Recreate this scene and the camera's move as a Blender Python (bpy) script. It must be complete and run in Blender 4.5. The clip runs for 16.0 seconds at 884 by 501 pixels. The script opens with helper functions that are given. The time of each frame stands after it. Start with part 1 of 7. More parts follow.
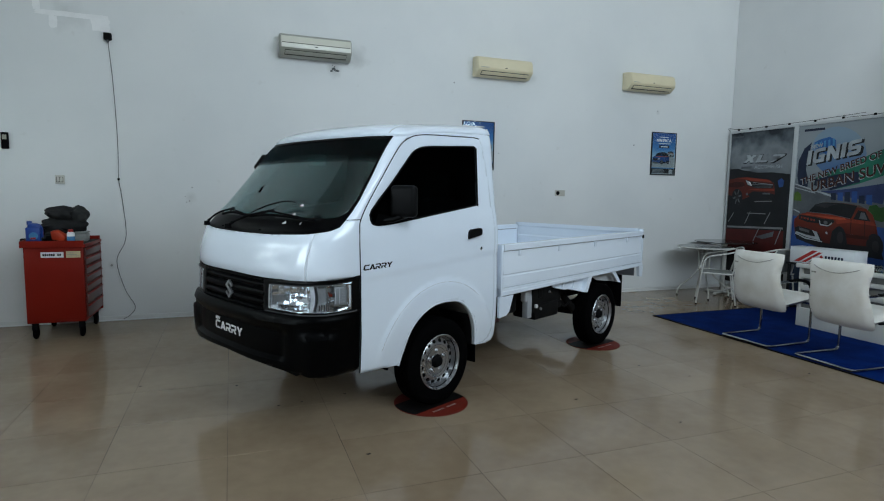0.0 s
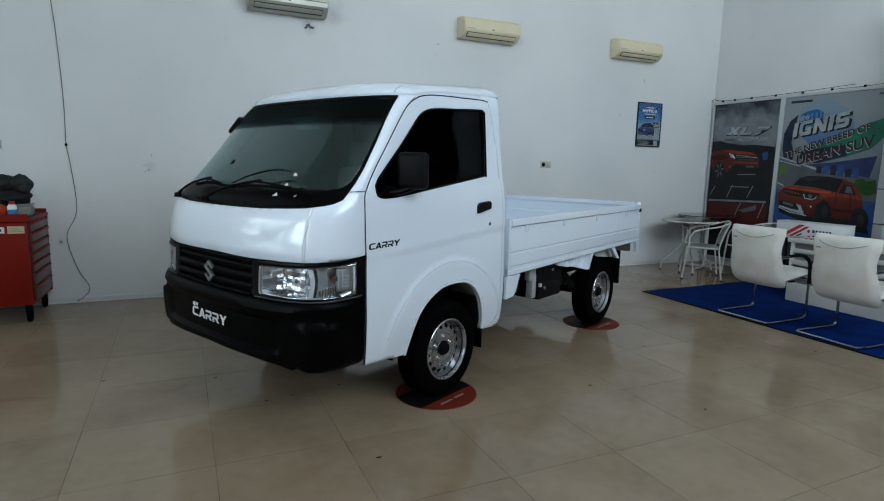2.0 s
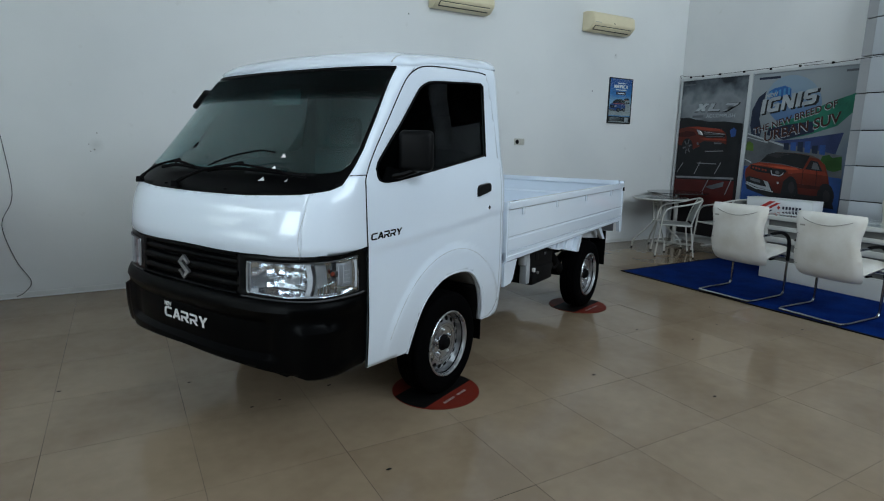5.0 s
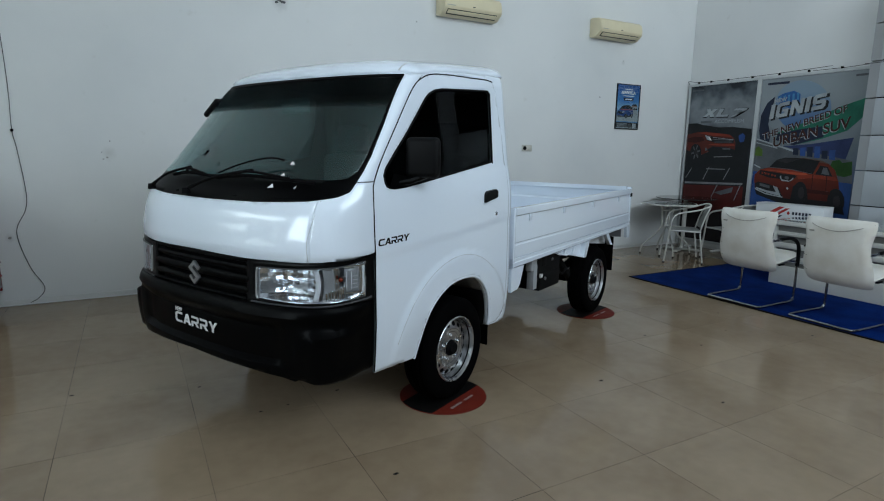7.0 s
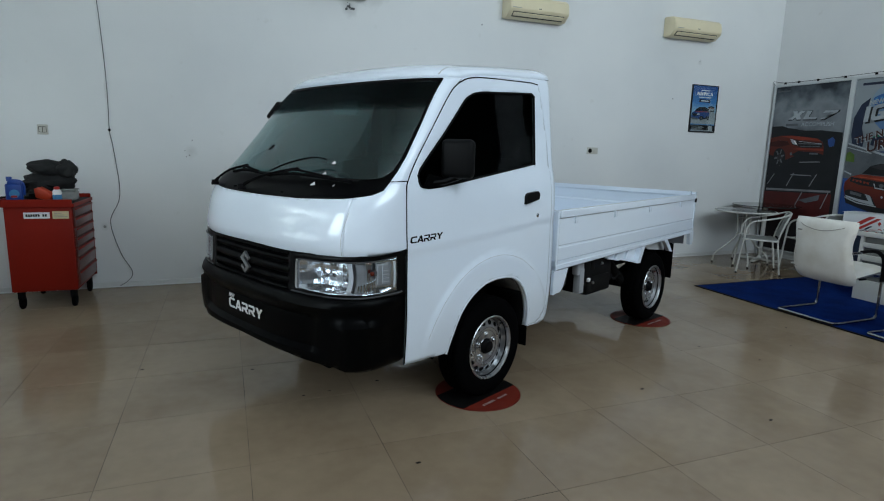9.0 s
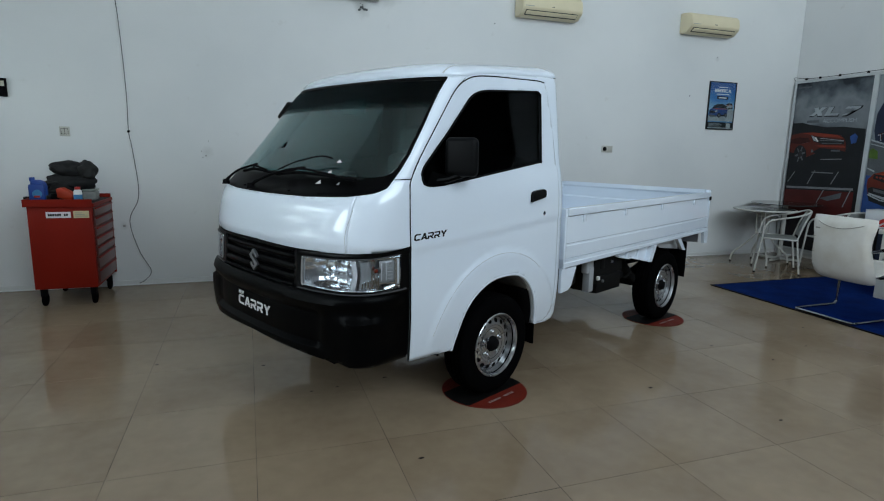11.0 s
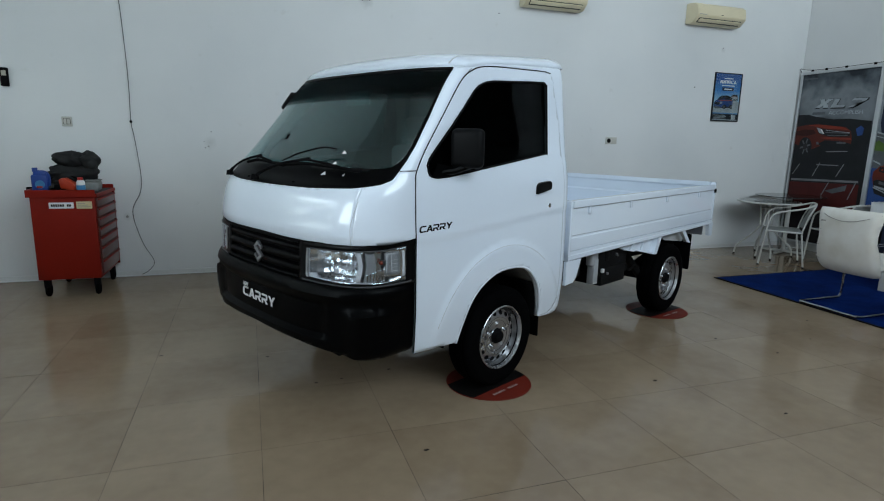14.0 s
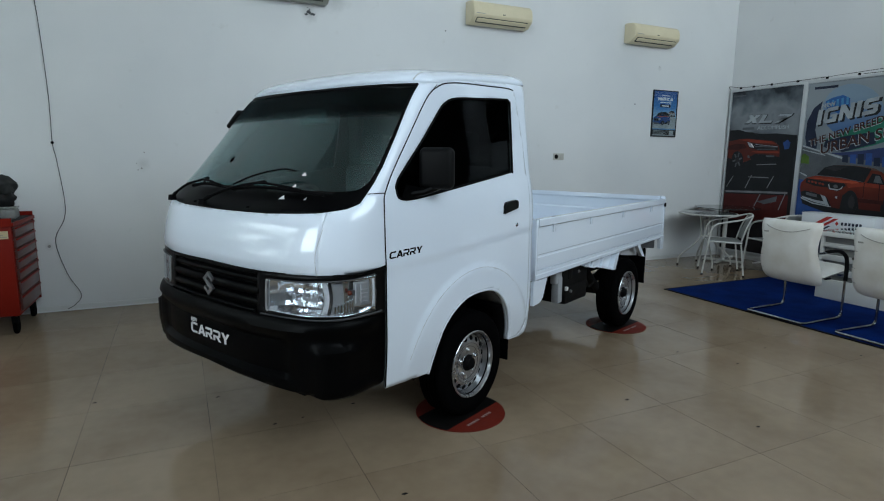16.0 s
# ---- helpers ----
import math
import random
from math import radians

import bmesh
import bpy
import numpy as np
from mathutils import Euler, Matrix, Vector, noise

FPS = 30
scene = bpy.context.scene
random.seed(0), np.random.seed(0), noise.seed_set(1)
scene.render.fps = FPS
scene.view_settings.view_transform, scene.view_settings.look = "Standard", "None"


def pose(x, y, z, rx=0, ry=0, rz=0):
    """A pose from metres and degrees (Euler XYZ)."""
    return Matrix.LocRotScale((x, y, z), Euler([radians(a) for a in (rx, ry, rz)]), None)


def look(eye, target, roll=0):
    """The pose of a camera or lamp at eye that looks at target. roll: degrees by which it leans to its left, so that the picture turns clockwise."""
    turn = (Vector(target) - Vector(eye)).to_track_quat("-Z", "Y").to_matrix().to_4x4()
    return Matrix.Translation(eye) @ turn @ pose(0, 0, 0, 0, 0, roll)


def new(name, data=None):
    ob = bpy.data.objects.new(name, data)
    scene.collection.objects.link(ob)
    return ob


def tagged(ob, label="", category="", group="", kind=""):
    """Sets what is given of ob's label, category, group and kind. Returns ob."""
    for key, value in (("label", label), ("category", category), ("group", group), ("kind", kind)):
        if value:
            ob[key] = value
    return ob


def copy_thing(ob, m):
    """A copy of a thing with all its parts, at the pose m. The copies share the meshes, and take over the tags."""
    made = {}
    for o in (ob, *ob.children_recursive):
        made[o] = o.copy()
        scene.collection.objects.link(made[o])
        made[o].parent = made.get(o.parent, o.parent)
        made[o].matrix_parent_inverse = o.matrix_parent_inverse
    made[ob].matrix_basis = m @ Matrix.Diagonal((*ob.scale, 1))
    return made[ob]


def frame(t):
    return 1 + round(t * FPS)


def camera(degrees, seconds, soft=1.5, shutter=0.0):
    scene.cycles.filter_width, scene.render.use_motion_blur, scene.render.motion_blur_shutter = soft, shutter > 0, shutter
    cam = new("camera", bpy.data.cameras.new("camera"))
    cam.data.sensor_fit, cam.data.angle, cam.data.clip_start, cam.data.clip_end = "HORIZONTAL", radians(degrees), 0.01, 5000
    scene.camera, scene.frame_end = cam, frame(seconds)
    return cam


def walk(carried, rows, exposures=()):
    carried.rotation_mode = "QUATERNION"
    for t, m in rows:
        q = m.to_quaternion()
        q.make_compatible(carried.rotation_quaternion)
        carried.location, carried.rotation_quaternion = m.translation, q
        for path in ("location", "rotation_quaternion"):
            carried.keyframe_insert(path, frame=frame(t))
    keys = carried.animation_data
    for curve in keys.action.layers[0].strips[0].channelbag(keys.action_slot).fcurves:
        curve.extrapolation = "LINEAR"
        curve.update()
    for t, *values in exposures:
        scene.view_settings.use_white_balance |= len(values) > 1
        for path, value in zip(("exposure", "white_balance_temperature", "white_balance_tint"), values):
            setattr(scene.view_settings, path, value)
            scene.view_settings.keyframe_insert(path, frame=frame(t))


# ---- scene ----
cam = camera(76.3, 16.0, soft=1.1)
PATH = [
    (0, (-1.272, -3.41, 1.404), (-0.571, -1.548, 1.204), 0.9),
    (0.5, (-1.224, -3.361, 1.408), (-0.572, -1.484, 1.178), 1.5),
    (1, (-1.292, -3.244, 1.386), (-0.552, -1.403, 1.139), 1.2),
    (1.5, (-1.417, -3.104, 1.391), (-0.503, -1.346, 1.125), -0.6),
    (2, (-1.404, -2.948, 1.38), (-0.572, -1.153, 1.086), 1.3),
    (2.5, (-1.353, -2.816, 1.395), (-0.59, -0.998, 1.06), 1.2),
    (3, (-1.401, -2.681, 1.396), (-0.453, -0.951, 1.065), -0.0),
    (3.5, (-1.47, -2.611, 1.394), (-0.472, -0.91, 1.061), -1.2),
    (4, (-1.497, -2.595, 1.392), (-0.52, -0.888, 1.026), 0.2),
    (4.2, (-1.503, -2.582, 1.389), (-0.531, -0.875, 1.012), 0.9),
    (6.5, (-1.541, -2.59, 1.39), (-0.559, -0.884, 1.038), 1.1),
    (7, (-1.527, -2.605, 1.391), (-0.573, -0.883, 1.042), 0.9),
    (7.5, (-1.497, -2.633, 1.393), (-0.605, -0.876, 1.051), 0.6),
    (8, (-1.459, -2.674, 1.393), (-0.643, -0.878, 1.065), 1.2),
    (8.5, (-1.409, -2.718, 1.395), (-0.642, -0.902, 1.056), 1.2),
    (9, (-1.366, -2.765, 1.396), (-0.658, -0.928, 1.046), 1.5),
    (11.5, (-1.298, -2.812, 1.389), (-0.661, -0.949, 1.035), 1.0),
    (12, (-1.295, -2.809, 1.39), (-0.659, -0.949, 1.019), 0.7),
    (12.5, (-1.298, -2.803, 1.387), (-0.663, -0.949, 0.988), 0.7),
    (13, (-1.304, -2.807, 1.39), (-0.676, -0.949, 0.998), 0.5),
    (13.5, (-1.306, -2.817, 1.39), (-0.681, -0.955, 1.013), 0.6),
    (14, (-1.316, -2.793, 1.39), (-0.679, -0.936, 1.008), 1.3),
    (14.5, (-1.339, -2.735, 1.39), (-0.687, -0.881, 1.022), 1.5),
    (15, (-1.357, -2.674, 1.39), (-0.639, -0.841, 1.038), 1.2),
    (15.5, (-1.38, -2.622, 1.404), (-0.58, -0.821, 1.059), 0.7),
    (16, (-1.392, -2.59, 1.401), (-0.556, -0.802, 1.079), 0.6),
]
walk(cam, [(t, look(eye, target, roll)) for t, eye, target, roll in PATH])

# ---- light ----
world = bpy.data.worlds.new("world")
scene.world = world
world.use_nodes = True
wn, wl = world.node_tree.nodes, world.node_tree.links
sky = wn.new("ShaderNodeTexSky")
sky.sky_type = 'NISHITA'
sky.sun_disc = False
sky.sun_elevation = radians(58)
sky.sun_rotation = radians(20)
sky.dust_density = 3.0
wn["Background"].inputs[1].default_value = 0.10
wl.new(sky.outputs[0], wn["Background"].inputs[0])
sun = new("sun", bpy.data.lights.new("sun", 'SUN'))
sun.data.energy = 1.2
sun.data.angle = radians(12)
sun.data.color = (1.0, 0.95, 0.88)
sun.matrix_world = look((6, 12, 30), (0, 0, 0))


def window_light(name, eye, target, w, h, watts, colour=(0.812, 0.935, 1.02)):
    lamp = new(name, bpy.data.lights.new(name, 'AREA'))
    lamp.data.shape, lamp.data.size, lamp.data.size_y = 'RECTANGLE', w, h
    lamp.data.energy, lamp.data.color = watts, colour
    lamp.matrix_world = look(eye, target)
    return lamp


# Unseen area lamps stand in for daylight, placed and powered to suit the brightness.
window_light("window_light_south", (2.2, -5.24, 4.38), (2.2, 0, 4.38), 6.6, 2.6, 335)
window_light("window_light_west", (-7.34, -3.1, 3.35), (0, -3.1, 3.35), 3.4, 2.4, 250)
scene.view_settings.exposure = 0.0

# ---- materials ----


def node_mat(name):
    m = bpy.data.materials.new(name)
    m.use_nodes = True
    n, l = m.node_tree.nodes, m.node_tree.links
    return m, n, l, n["Principled BSDF"]


def paint(name, col, rough=0.5, metal=0.0, vary=0.06, scale=3.0, bump=0.0, fine=60.0, coat=0.0, spec=0.5, rvary=0.1, rand=0.0, stain=None):
    """A surface with variation at two scales, fine relief and uneven gloss."""
    m, n, l, p = node_mat(name)
    tc = n.new("ShaderNodeTexCoord")
    big = n.new("ShaderNodeTexNoise")
    big.inputs["Scale"].default_value, big.inputs["Detail"].default_value = scale, 5.0
    small = n.new("ShaderNodeTexNoise")
    small.inputs["Scale"].default_value, small.inputs["Detail"].default_value = fine, 3.0
    for t in (big, small):
        l.new(tc.outputs["Object"], t.inputs["Vector"])
    mix = n.new("ShaderNodeMath")
    mix.operation = 'MULTIPLY_ADD'
    mix.inputs[1].default_value = 0.35
    l.new(small.outputs["Fac"], mix.inputs[0])
    l.new(big.outputs["Fac"], mix.inputs[2])
    ramp = n.new("ShaderNodeMapRange")
    ramp.inputs["From Min"].default_value, ramp.inputs["From Max"].default_value = 0.35, 1.0
    ramp.inputs["To Min"].default_value, ramp.inputs["To Max"].default_value = 1.0 - vary, 1.0 + vary
    l.new(mix.outputs[0], ramp.inputs["Value"])
    scale_node = n.new("ShaderNodeVectorMath")
    scale_node.operation = 'SCALE'
    scale_node.inputs[0].default_value = col[:3]
    value = ramp.outputs["Result"]
    if rand:
        info = n.new("ShaderNodeObjectInfo")
        rr = n.new("ShaderNodeMapRange")
        rr.inputs["To Min"].default_value, rr.inputs["To Max"].default_value = 1.0 - rand, 1.0 + rand
        l.new(info.outputs["Random"], rr.inputs["Value"])
        mul = n.new("ShaderNodeMath")
        mul.operation = 'MULTIPLY'
        l.new(value, mul.inputs[0])
        l.new(rr.outputs["Result"], mul.inputs[1])
        value = mul.outputs[0]
    l.new(value, scale_node.inputs["Scale"])
    l.new(scale_node.outputs[0], p.inputs["Base Color"])
    rg = n.new("ShaderNodeMapRange")
    rg.inputs["From Min"].default_value, rg.inputs["From Max"].default_value = 0.3, 0.7
    rg.inputs["To Min"].default_value = max(0.0, rough * (1 - rvary))
    rg.inputs["To Max"].default_value = min(1.0, rough * (1 + rvary))
    l.new(big.outputs["Fac"], rg.inputs["Value"])
    l.new(rg.outputs["Result"], p.inputs["Roughness"])
    p.inputs["Metallic"].default_value = metal
    p.inputs["Specular IOR Level"].default_value = spec
    p.inputs["Coat Weight"].default_value = coat
    p.inputs["Coat Roughness"].default_value = 0.03
    if bump:
        b = n.new("ShaderNodeBump")
        b.inputs["Strength"].default_value = bump
        b.inputs["Distance"].default_value = 0.002
        l.new(mix.outputs[0], b.inputs["Height"])
        l.new(b.outputs[0], p.inputs["Normal"])
    return m


def glass(name, tint, gloss=1.0, rough=0.0, base=0.035):
    """A thin tinted pane: clear passage tinted, mirror-like gloss growing at grazing angles."""
    m = bpy.data.materials.new(name)
    m.use_nodes = True
    n, l = m.node_tree.nodes, m.node_tree.links
    n.remove(n["Principled BSDF"])
    tr, gl, mx, fr = n.new("ShaderNodeBsdfTransparent"), n.new("ShaderNodeBsdfGlossy"), n.new("ShaderNodeMixShader"), n.new("ShaderNodeLayerWeight")
    tr.inputs[0].default_value = (*tint, 1)
    gl.inputs["Roughness"].default_value = rough
    gl.inputs["Color"].default_value = (gloss, gloss, gloss, 1)
    fr.inputs["Blend"].default_value = 0.5
    pw, ad = n.new("ShaderNodeMath"), n.new("ShaderNodeMath")
    pw.operation, ad.operation = 'POWER', 'MULTIPLY_ADD'
    pw.inputs[1].default_value, ad.inputs[1].default_value, ad.inputs[2].default_value = 5.0, 0.95, base
    l.new(fr.outputs["Facing"], pw.inputs[0])
    l.new(pw.outputs[0], ad.inputs[0])
    l.new(ad.outputs[0], mx.inputs[0])
    l.new(tr.outputs[0], mx.inputs[1])
    l.new(gl.outputs[0], mx.inputs[2])
    l.new(mx.outputs[0], n["Material Output"].inputs[0])
    return m


def shade_band(name, z0, z1, dark):
    """A film on the glass that fades out towards its lower edge."""
    m = bpy.data.materials.new(name)
    m.use_nodes = True
    n, l = m.node_tree.nodes, m.node_tree.links
    n.remove(n["Principled BSDF"])
    tc, sep, rg, tr = n.new("ShaderNodeTexCoord"), n.new("ShaderNodeSeparateXYZ"), n.new("ShaderNodeValToRGB"), n.new("ShaderNodeBsdfTransparent")
    l.new(tc.outputs["Object"], sep.inputs[0])
    mp = n.new("ShaderNodeMapRange")
    mp.inputs["From Min"].default_value, mp.inputs["From Max"].default_value = z0, z1
    l.new(sep.outputs["Z"], mp.inputs["Value"])
    l.new(mp.outputs["Result"], rg.inputs[0])
    rg.color_ramp.elements[0].color, rg.color_ramp.elements[1].color = (0.95, 0.97, 0.97, 1), (*dark, 1)
    gl, mx = n.new("ShaderNodeBsdfGlossy"), n.new("ShaderNodeMixShader")
    gl.inputs["Roughness"].default_value = 0.25
    mx.inputs[0].default_value = 0.012
    l.new(rg.outputs[0], tr.inputs[0])
    l.new(tr.outputs[0], mx.inputs[1])
    l.new(gl.outputs[0], mx.inputs[2])
    l.new(mx.outputs[0], n["Material Output"].inputs[0])
    return m


def wall_paint(name, col, spots=()):
    """Old emulsion paint with soft grey grime and a rolled texture."""
    m, n, l, p = node_mat(name)
    tc = n.new("ShaderNodeTexCoord")
    a, b, c = (n.new("ShaderNodeTexNoise") for _ in range(3))
    for t, s, d in ((a, 0.7, 6.0), (b, 9.0, 4.0), (c, 220.0, 2.0)):
        t.inputs["Scale"].default_value, t.inputs["Detail"].default_value = s, d
        l.new(tc.outputs["Object"], t.inputs["Vector"])
    r = n.new("ShaderNodeValToRGB")
    r.color_ramp.elements[0].position, r.color_ramp.elements[1].position = 0.30, 0.62
    r.color_ramp.elements[0].color = (col[0] * 0.90, col[1] * 0.91, col[2] * 0.92, 1)
    r.color_ramp.elements[1].color = (*col, 1)
    l.new(a.outputs["Fac"], r.inputs[0])
    grime = n.new("ShaderNodeValToRGB")
    grime.color_ramp.elements[0].position, grime.color_ramp.elements[1].position = 0.69, 0.86
    grime.color_ramp.elements[0].color, grime.color_ramp.elements[1].color = (1, 1, 1, 1), (0.88, 0.87, 0.85, 1)
    l.new(b.outputs["Fac"], grime.inputs[0])
    mul = n.new("ShaderNodeMix")
    mul.data_type, mul.blend_type = 'RGBA', 'MULTIPLY'
    mul.inputs["Factor"].default_value = 1.0
    l.new(r.outputs[0], mul.inputs["A"])
    l.new(grime.outputs[0], mul.inputs["B"])
    colour = mul.outputs["Result"]
    for sx, sz, sr, dark in spots:
        # a soot or damp blot with a ragged edge; beside the air conditioners, painted shade
        dist, sm, wob, ramp = n.new("ShaderNodeVectorMath"), n.new("ShaderNodeVectorMath"), n.new("ShaderNodeMath"), n.new("ShaderNodeValToRGB")
        sm.operation = 'MULTIPLY'
        sm.inputs[1].default_value = (1, 0, 1)
        l.new(tc.outputs["Object"], sm.inputs[0])
        dist.operation = 'DISTANCE'
        dist.inputs[1].default_value = (sx, 0, sz)
        l.new(sm.outputs[0], dist.inputs[0])
        wob.operation = 'MULTIPLY_ADD'
        wob.inputs[1].default_value = sr * 1.6
        l.new(b.outputs["Fac"], wob.inputs[0])
        l.new(dist.outputs["Value"], wob.inputs[2])
        ramp.color_ramp.elements[0].position, ramp.color_ramp.elements[1].position = sr * 0.75, sr * 1.75
        ramp.color_ramp.elements[0].color, ramp.color_ramp.elements[1].color = (dark, dark, dark * 0.99, 1), (1, 1, 1, 1)
        l.new(wob.outputs[0], ramp.inputs[0])
        mx = n.new("ShaderNodeMix")
        mx.data_type, mx.blend_type = 'RGBA', 'MULTIPLY'
        mx.inputs["Factor"].default_value = 1.0
        l.new(colour, mx.inputs["A"])
        l.new(ramp.outputs[0], mx.inputs["B"])
        colour = mx.outputs["Result"]
    l.new(colour, p.inputs["Base Color"])
    p.inputs["Roughness"].default_value = 0.6
    bp = n.new("ShaderNodeBump")
    bp.inputs["Strength"].default_value, bp.inputs["Distance"].default_value = 0.12, 0.001
    l.new(c.outputs["Fac"], bp.inputs["Height"])
    l.new(bp.outputs[0], p.inputs["Normal"])
    return m


def tile_mat(name):
    """Polished cream porcelain with faint clouds and dull traffic marks."""
    m, n, l, p = node_mat(name)
    geo = n.new("ShaderNodeNewGeometry")
    info = n.new("ShaderNodeObjectInfo")
    a, b, c = (n.new("ShaderNodeTexNoise") for _ in range(3))
    for t, s, d in ((a, 1.6, 6.0), (b, 14.0, 6.0), (c, 1.1, 3.0)):
        t.inputs["Scale"].default_value, t.inputs["Detail"].default_value = s, d
        l.new(geo.outputs["Position"], t.inputs["Vector"])
    r = n.new("ShaderNodeValToRGB")
    r.color_ramp.elements[0].position, r.color_ramp.elements[1].position = 0.3, 0.7
    r.color_ramp.elements[0].color, r.color_ramp.elements[1].color = (0.205, 0.151, 0.099, 1), (0.276, 0.212, 0.145, 1)
    mixf = n.new("ShaderNodeMath")
    mixf.operation = 'MULTIPLY_ADD'
    mixf.inputs[1].default_value = 0.3
    l.new(b.outputs["Fac"], mixf.inputs[0])
    sub = n.new("ShaderNodeMath")
    sub.operation = 'MULTIPLY_ADD'
    sub.inputs[1].default_value, sub.inputs[2].default_value = 0.13, -0.215
    l.new(info.outputs["Random"], sub.inputs[0])
    add = n.new("ShaderNodeMath")
    l.new(a.outputs["Fac"], add.inputs[0])
    l.new(sub.outputs[0], add.inputs[1])
    l.new(add.outputs[0], mixf.inputs[2])
    l.new(mixf.outputs[0], r.inputs[0])
    l.new(r.outputs[0], p.inputs["Base Color"])
    rg = n.new("ShaderNodeMapRange")
    rg.inputs["From Min"].default_value, rg.inputs["From Max"].default_value = 0.35, 0.7
    rg.inputs["To Min"].default_value, rg.inputs["To Max"].default_value = 0.07, 0.19
    l.new(c.outputs["Fac"], rg.inputs["Value"])
    l.new(rg.outputs["Result"], p.inputs["Roughness"])
    p.inputs["Specular IOR Level"].default_value = 0.30
    bp = n.new("ShaderNodeBump")
    bp.inputs["Strength"].default_value, bp.inputs["Distance"].default_value = 0.035, 0.01
    l.new(a.outputs["Fac"], bp.inputs["Height"])
    l.new(bp.outputs[0], p.inputs["Normal"])
    return m


def grout_mat(name):
    """Joints filled flush with pale grout in places, worn and dirty in others."""
    m, n, l, p = node_mat(name)
    geo, a = n.new("ShaderNodeNewGeometry"), n.new("ShaderNodeTexNoise")
    a.inputs["Scale"].default_value, a.inputs["Detail"].default_value = 1.7, 5.0
    l.new(geo.outputs["Position"], a.inputs["Vector"])
    r = n.new("ShaderNodeValToRGB")
    r.color_ramp.elements[0].position, r.color_ramp.elements[1].position = 0.40, 0.60
    r.color_ramp.elements[0].color, r.color_ramp.elements[1].color = (0.030, 0.024, 0.018, 1), (0.17, 0.13, 0.09, 1)
    l.new(a.outputs["Fac"], r.inputs[0])
    l.new(r.outputs[0], p.inputs["Base Color"])
    p.inputs["Roughness"].default_value = 0.8
    p.inputs["Specular IOR Level"].default_value = 0.1
    return m


M = dict(
    # Blots right of each air conditioner paint its shade; the others are stains.
    wall=wall_paint("wall_paint", (0.735, 0.75, 0.745), ((0.16, 2.98, 0.16, 0.80), (-0.12, 2.84, 0.11, 0.70), (-0.80, 2.98, 0.10, 0.86), (2.50, 2.95, 0.10, 0.88), (4.80, 2.95, 0.09, 0.88), (-2.75, 3.12, 0.20, 0.84), (-1.68, 1.32, 0.07, 0.85), (-2.46, 0.60, 0.05, 0.75), (4.62, 2.64, 0.05, 0.8))),
    # Dark tone for unseen walls, chosen to cut bounced light.
    wall_dark=wall_paint("low_bounce_grey", (0.22, 0.22, 0.215)),
    # Same white as the wall, darkened to offset surplus light on the side wall.
    wall_e=wall_paint("wall_paint_side", (0.70, 0.71, 0.705)),
    ceiling=paint("ceiling_deck", (0.72, 0.73, 0.73), 0.8, vary=0.06),
    tile=tile_mat("polished_tile"),
    grout=grout_mat("grout"),
    skirting=paint("skirting", (0.66, 0.67, 0.66), 0.5, vary=0.08),
    white=paint("truck_white", (0.775, 0.855, 0.95), 0.22, vary=0.015, scale=2, coat=1.0, rvary=0.1),
    black=paint("black_plastic", (0.0012, 0.0013, 0.0015), 0.36, vary=0.15, bump=0.12, fine=400, spec=0.05),
    gloss_black=paint("black_trim", (0.0025, 0.0027, 0.003), 0.35, vary=0.1, spec=0.15),
    rubber=paint("tyre_rubber", (0.0018, 0.0018, 0.002), 0.85, vary=0.2, bump=0.2, spec=0.02),
    gap=paint("panel_gap", (0.0025, 0.0025, 0.003), 0.8, vary=0.1, spec=0.1),
    steel=paint("silver_wheel", (0.46, 0.47, 0.49), 0.28, metal=0.9, vary=0.12, scale=12),
    chrome=paint("chrome", (0.72, 0.73, 0.75), 0.12, metal=1.0, vary=0.03),
    reflector=paint("lamp_reflector", (0.90, 0.91, 0.93), 0.16, metal=1.0, vary=0.06),
    amber=paint("amber_bulb", (0.17, 0.018, 0.007), 0.25, vary=0.1),
    lens=glass("lamp_lens", (0.93, 0.95, 0.97)),
    screen=glass("windscreen_glass", (0.58, 0.87, 0.87), base=0.062),
    tint=shade_band("shade_film", 1.585, 1.63, (0.45, 0.48, 0.49)),
    side_glass=glass("side_glass", (0.15, 0.17, 0.17), base=0.005),
    clear=glass("clear_glass", (0.93, 0.96, 0.95)),
    interior=paint("cab_interior", (0.055, 0.070, 0.071), 0.75, vary=0.15, spec=0.2),
    lining=paint("cab_lining", (0.10, 0.125, 0.125), 0.8, vary=0.08),
    seat_cloth=paint("cab_seat", (0.05, 0.06, 0.062), 0.85, vary=0.2, bump=0.3, fine=200),
    chassis=paint("chassis_black", (0.004, 0.004, 0.004), 0.7, vary=0.3, spec=0.15),
    mirror_black=paint("mirror_plastic", (0.003, 0.0033, 0.0036), 0.5, vary=0.1, spec=0.12),
    # Soft grey for seams, and for shade painted on the arch crease and web.
    seam_shade_grey=paint("seam_shade_grey", (0.45, 0.47, 0.48), 0.5, vary=0.1),
    red_pad=paint("pad_red", (0.13, 0.015, 0.008), 0.6, vary=0.15, scale=10, spec=0.12),
    pad_dark=paint("pad_black", (0.004, 0.004, 0.004), 0.6, vary=0.2, scale=10, spec=0.08),
    pad_print=paint("pad_print", (0.26, 0.20, 0.19), 0.5, vary=0.2, scale=30),
    print_white=paint("print_white", (0.75, 0.75, 0.75), 0.5, vary=0.05),
)


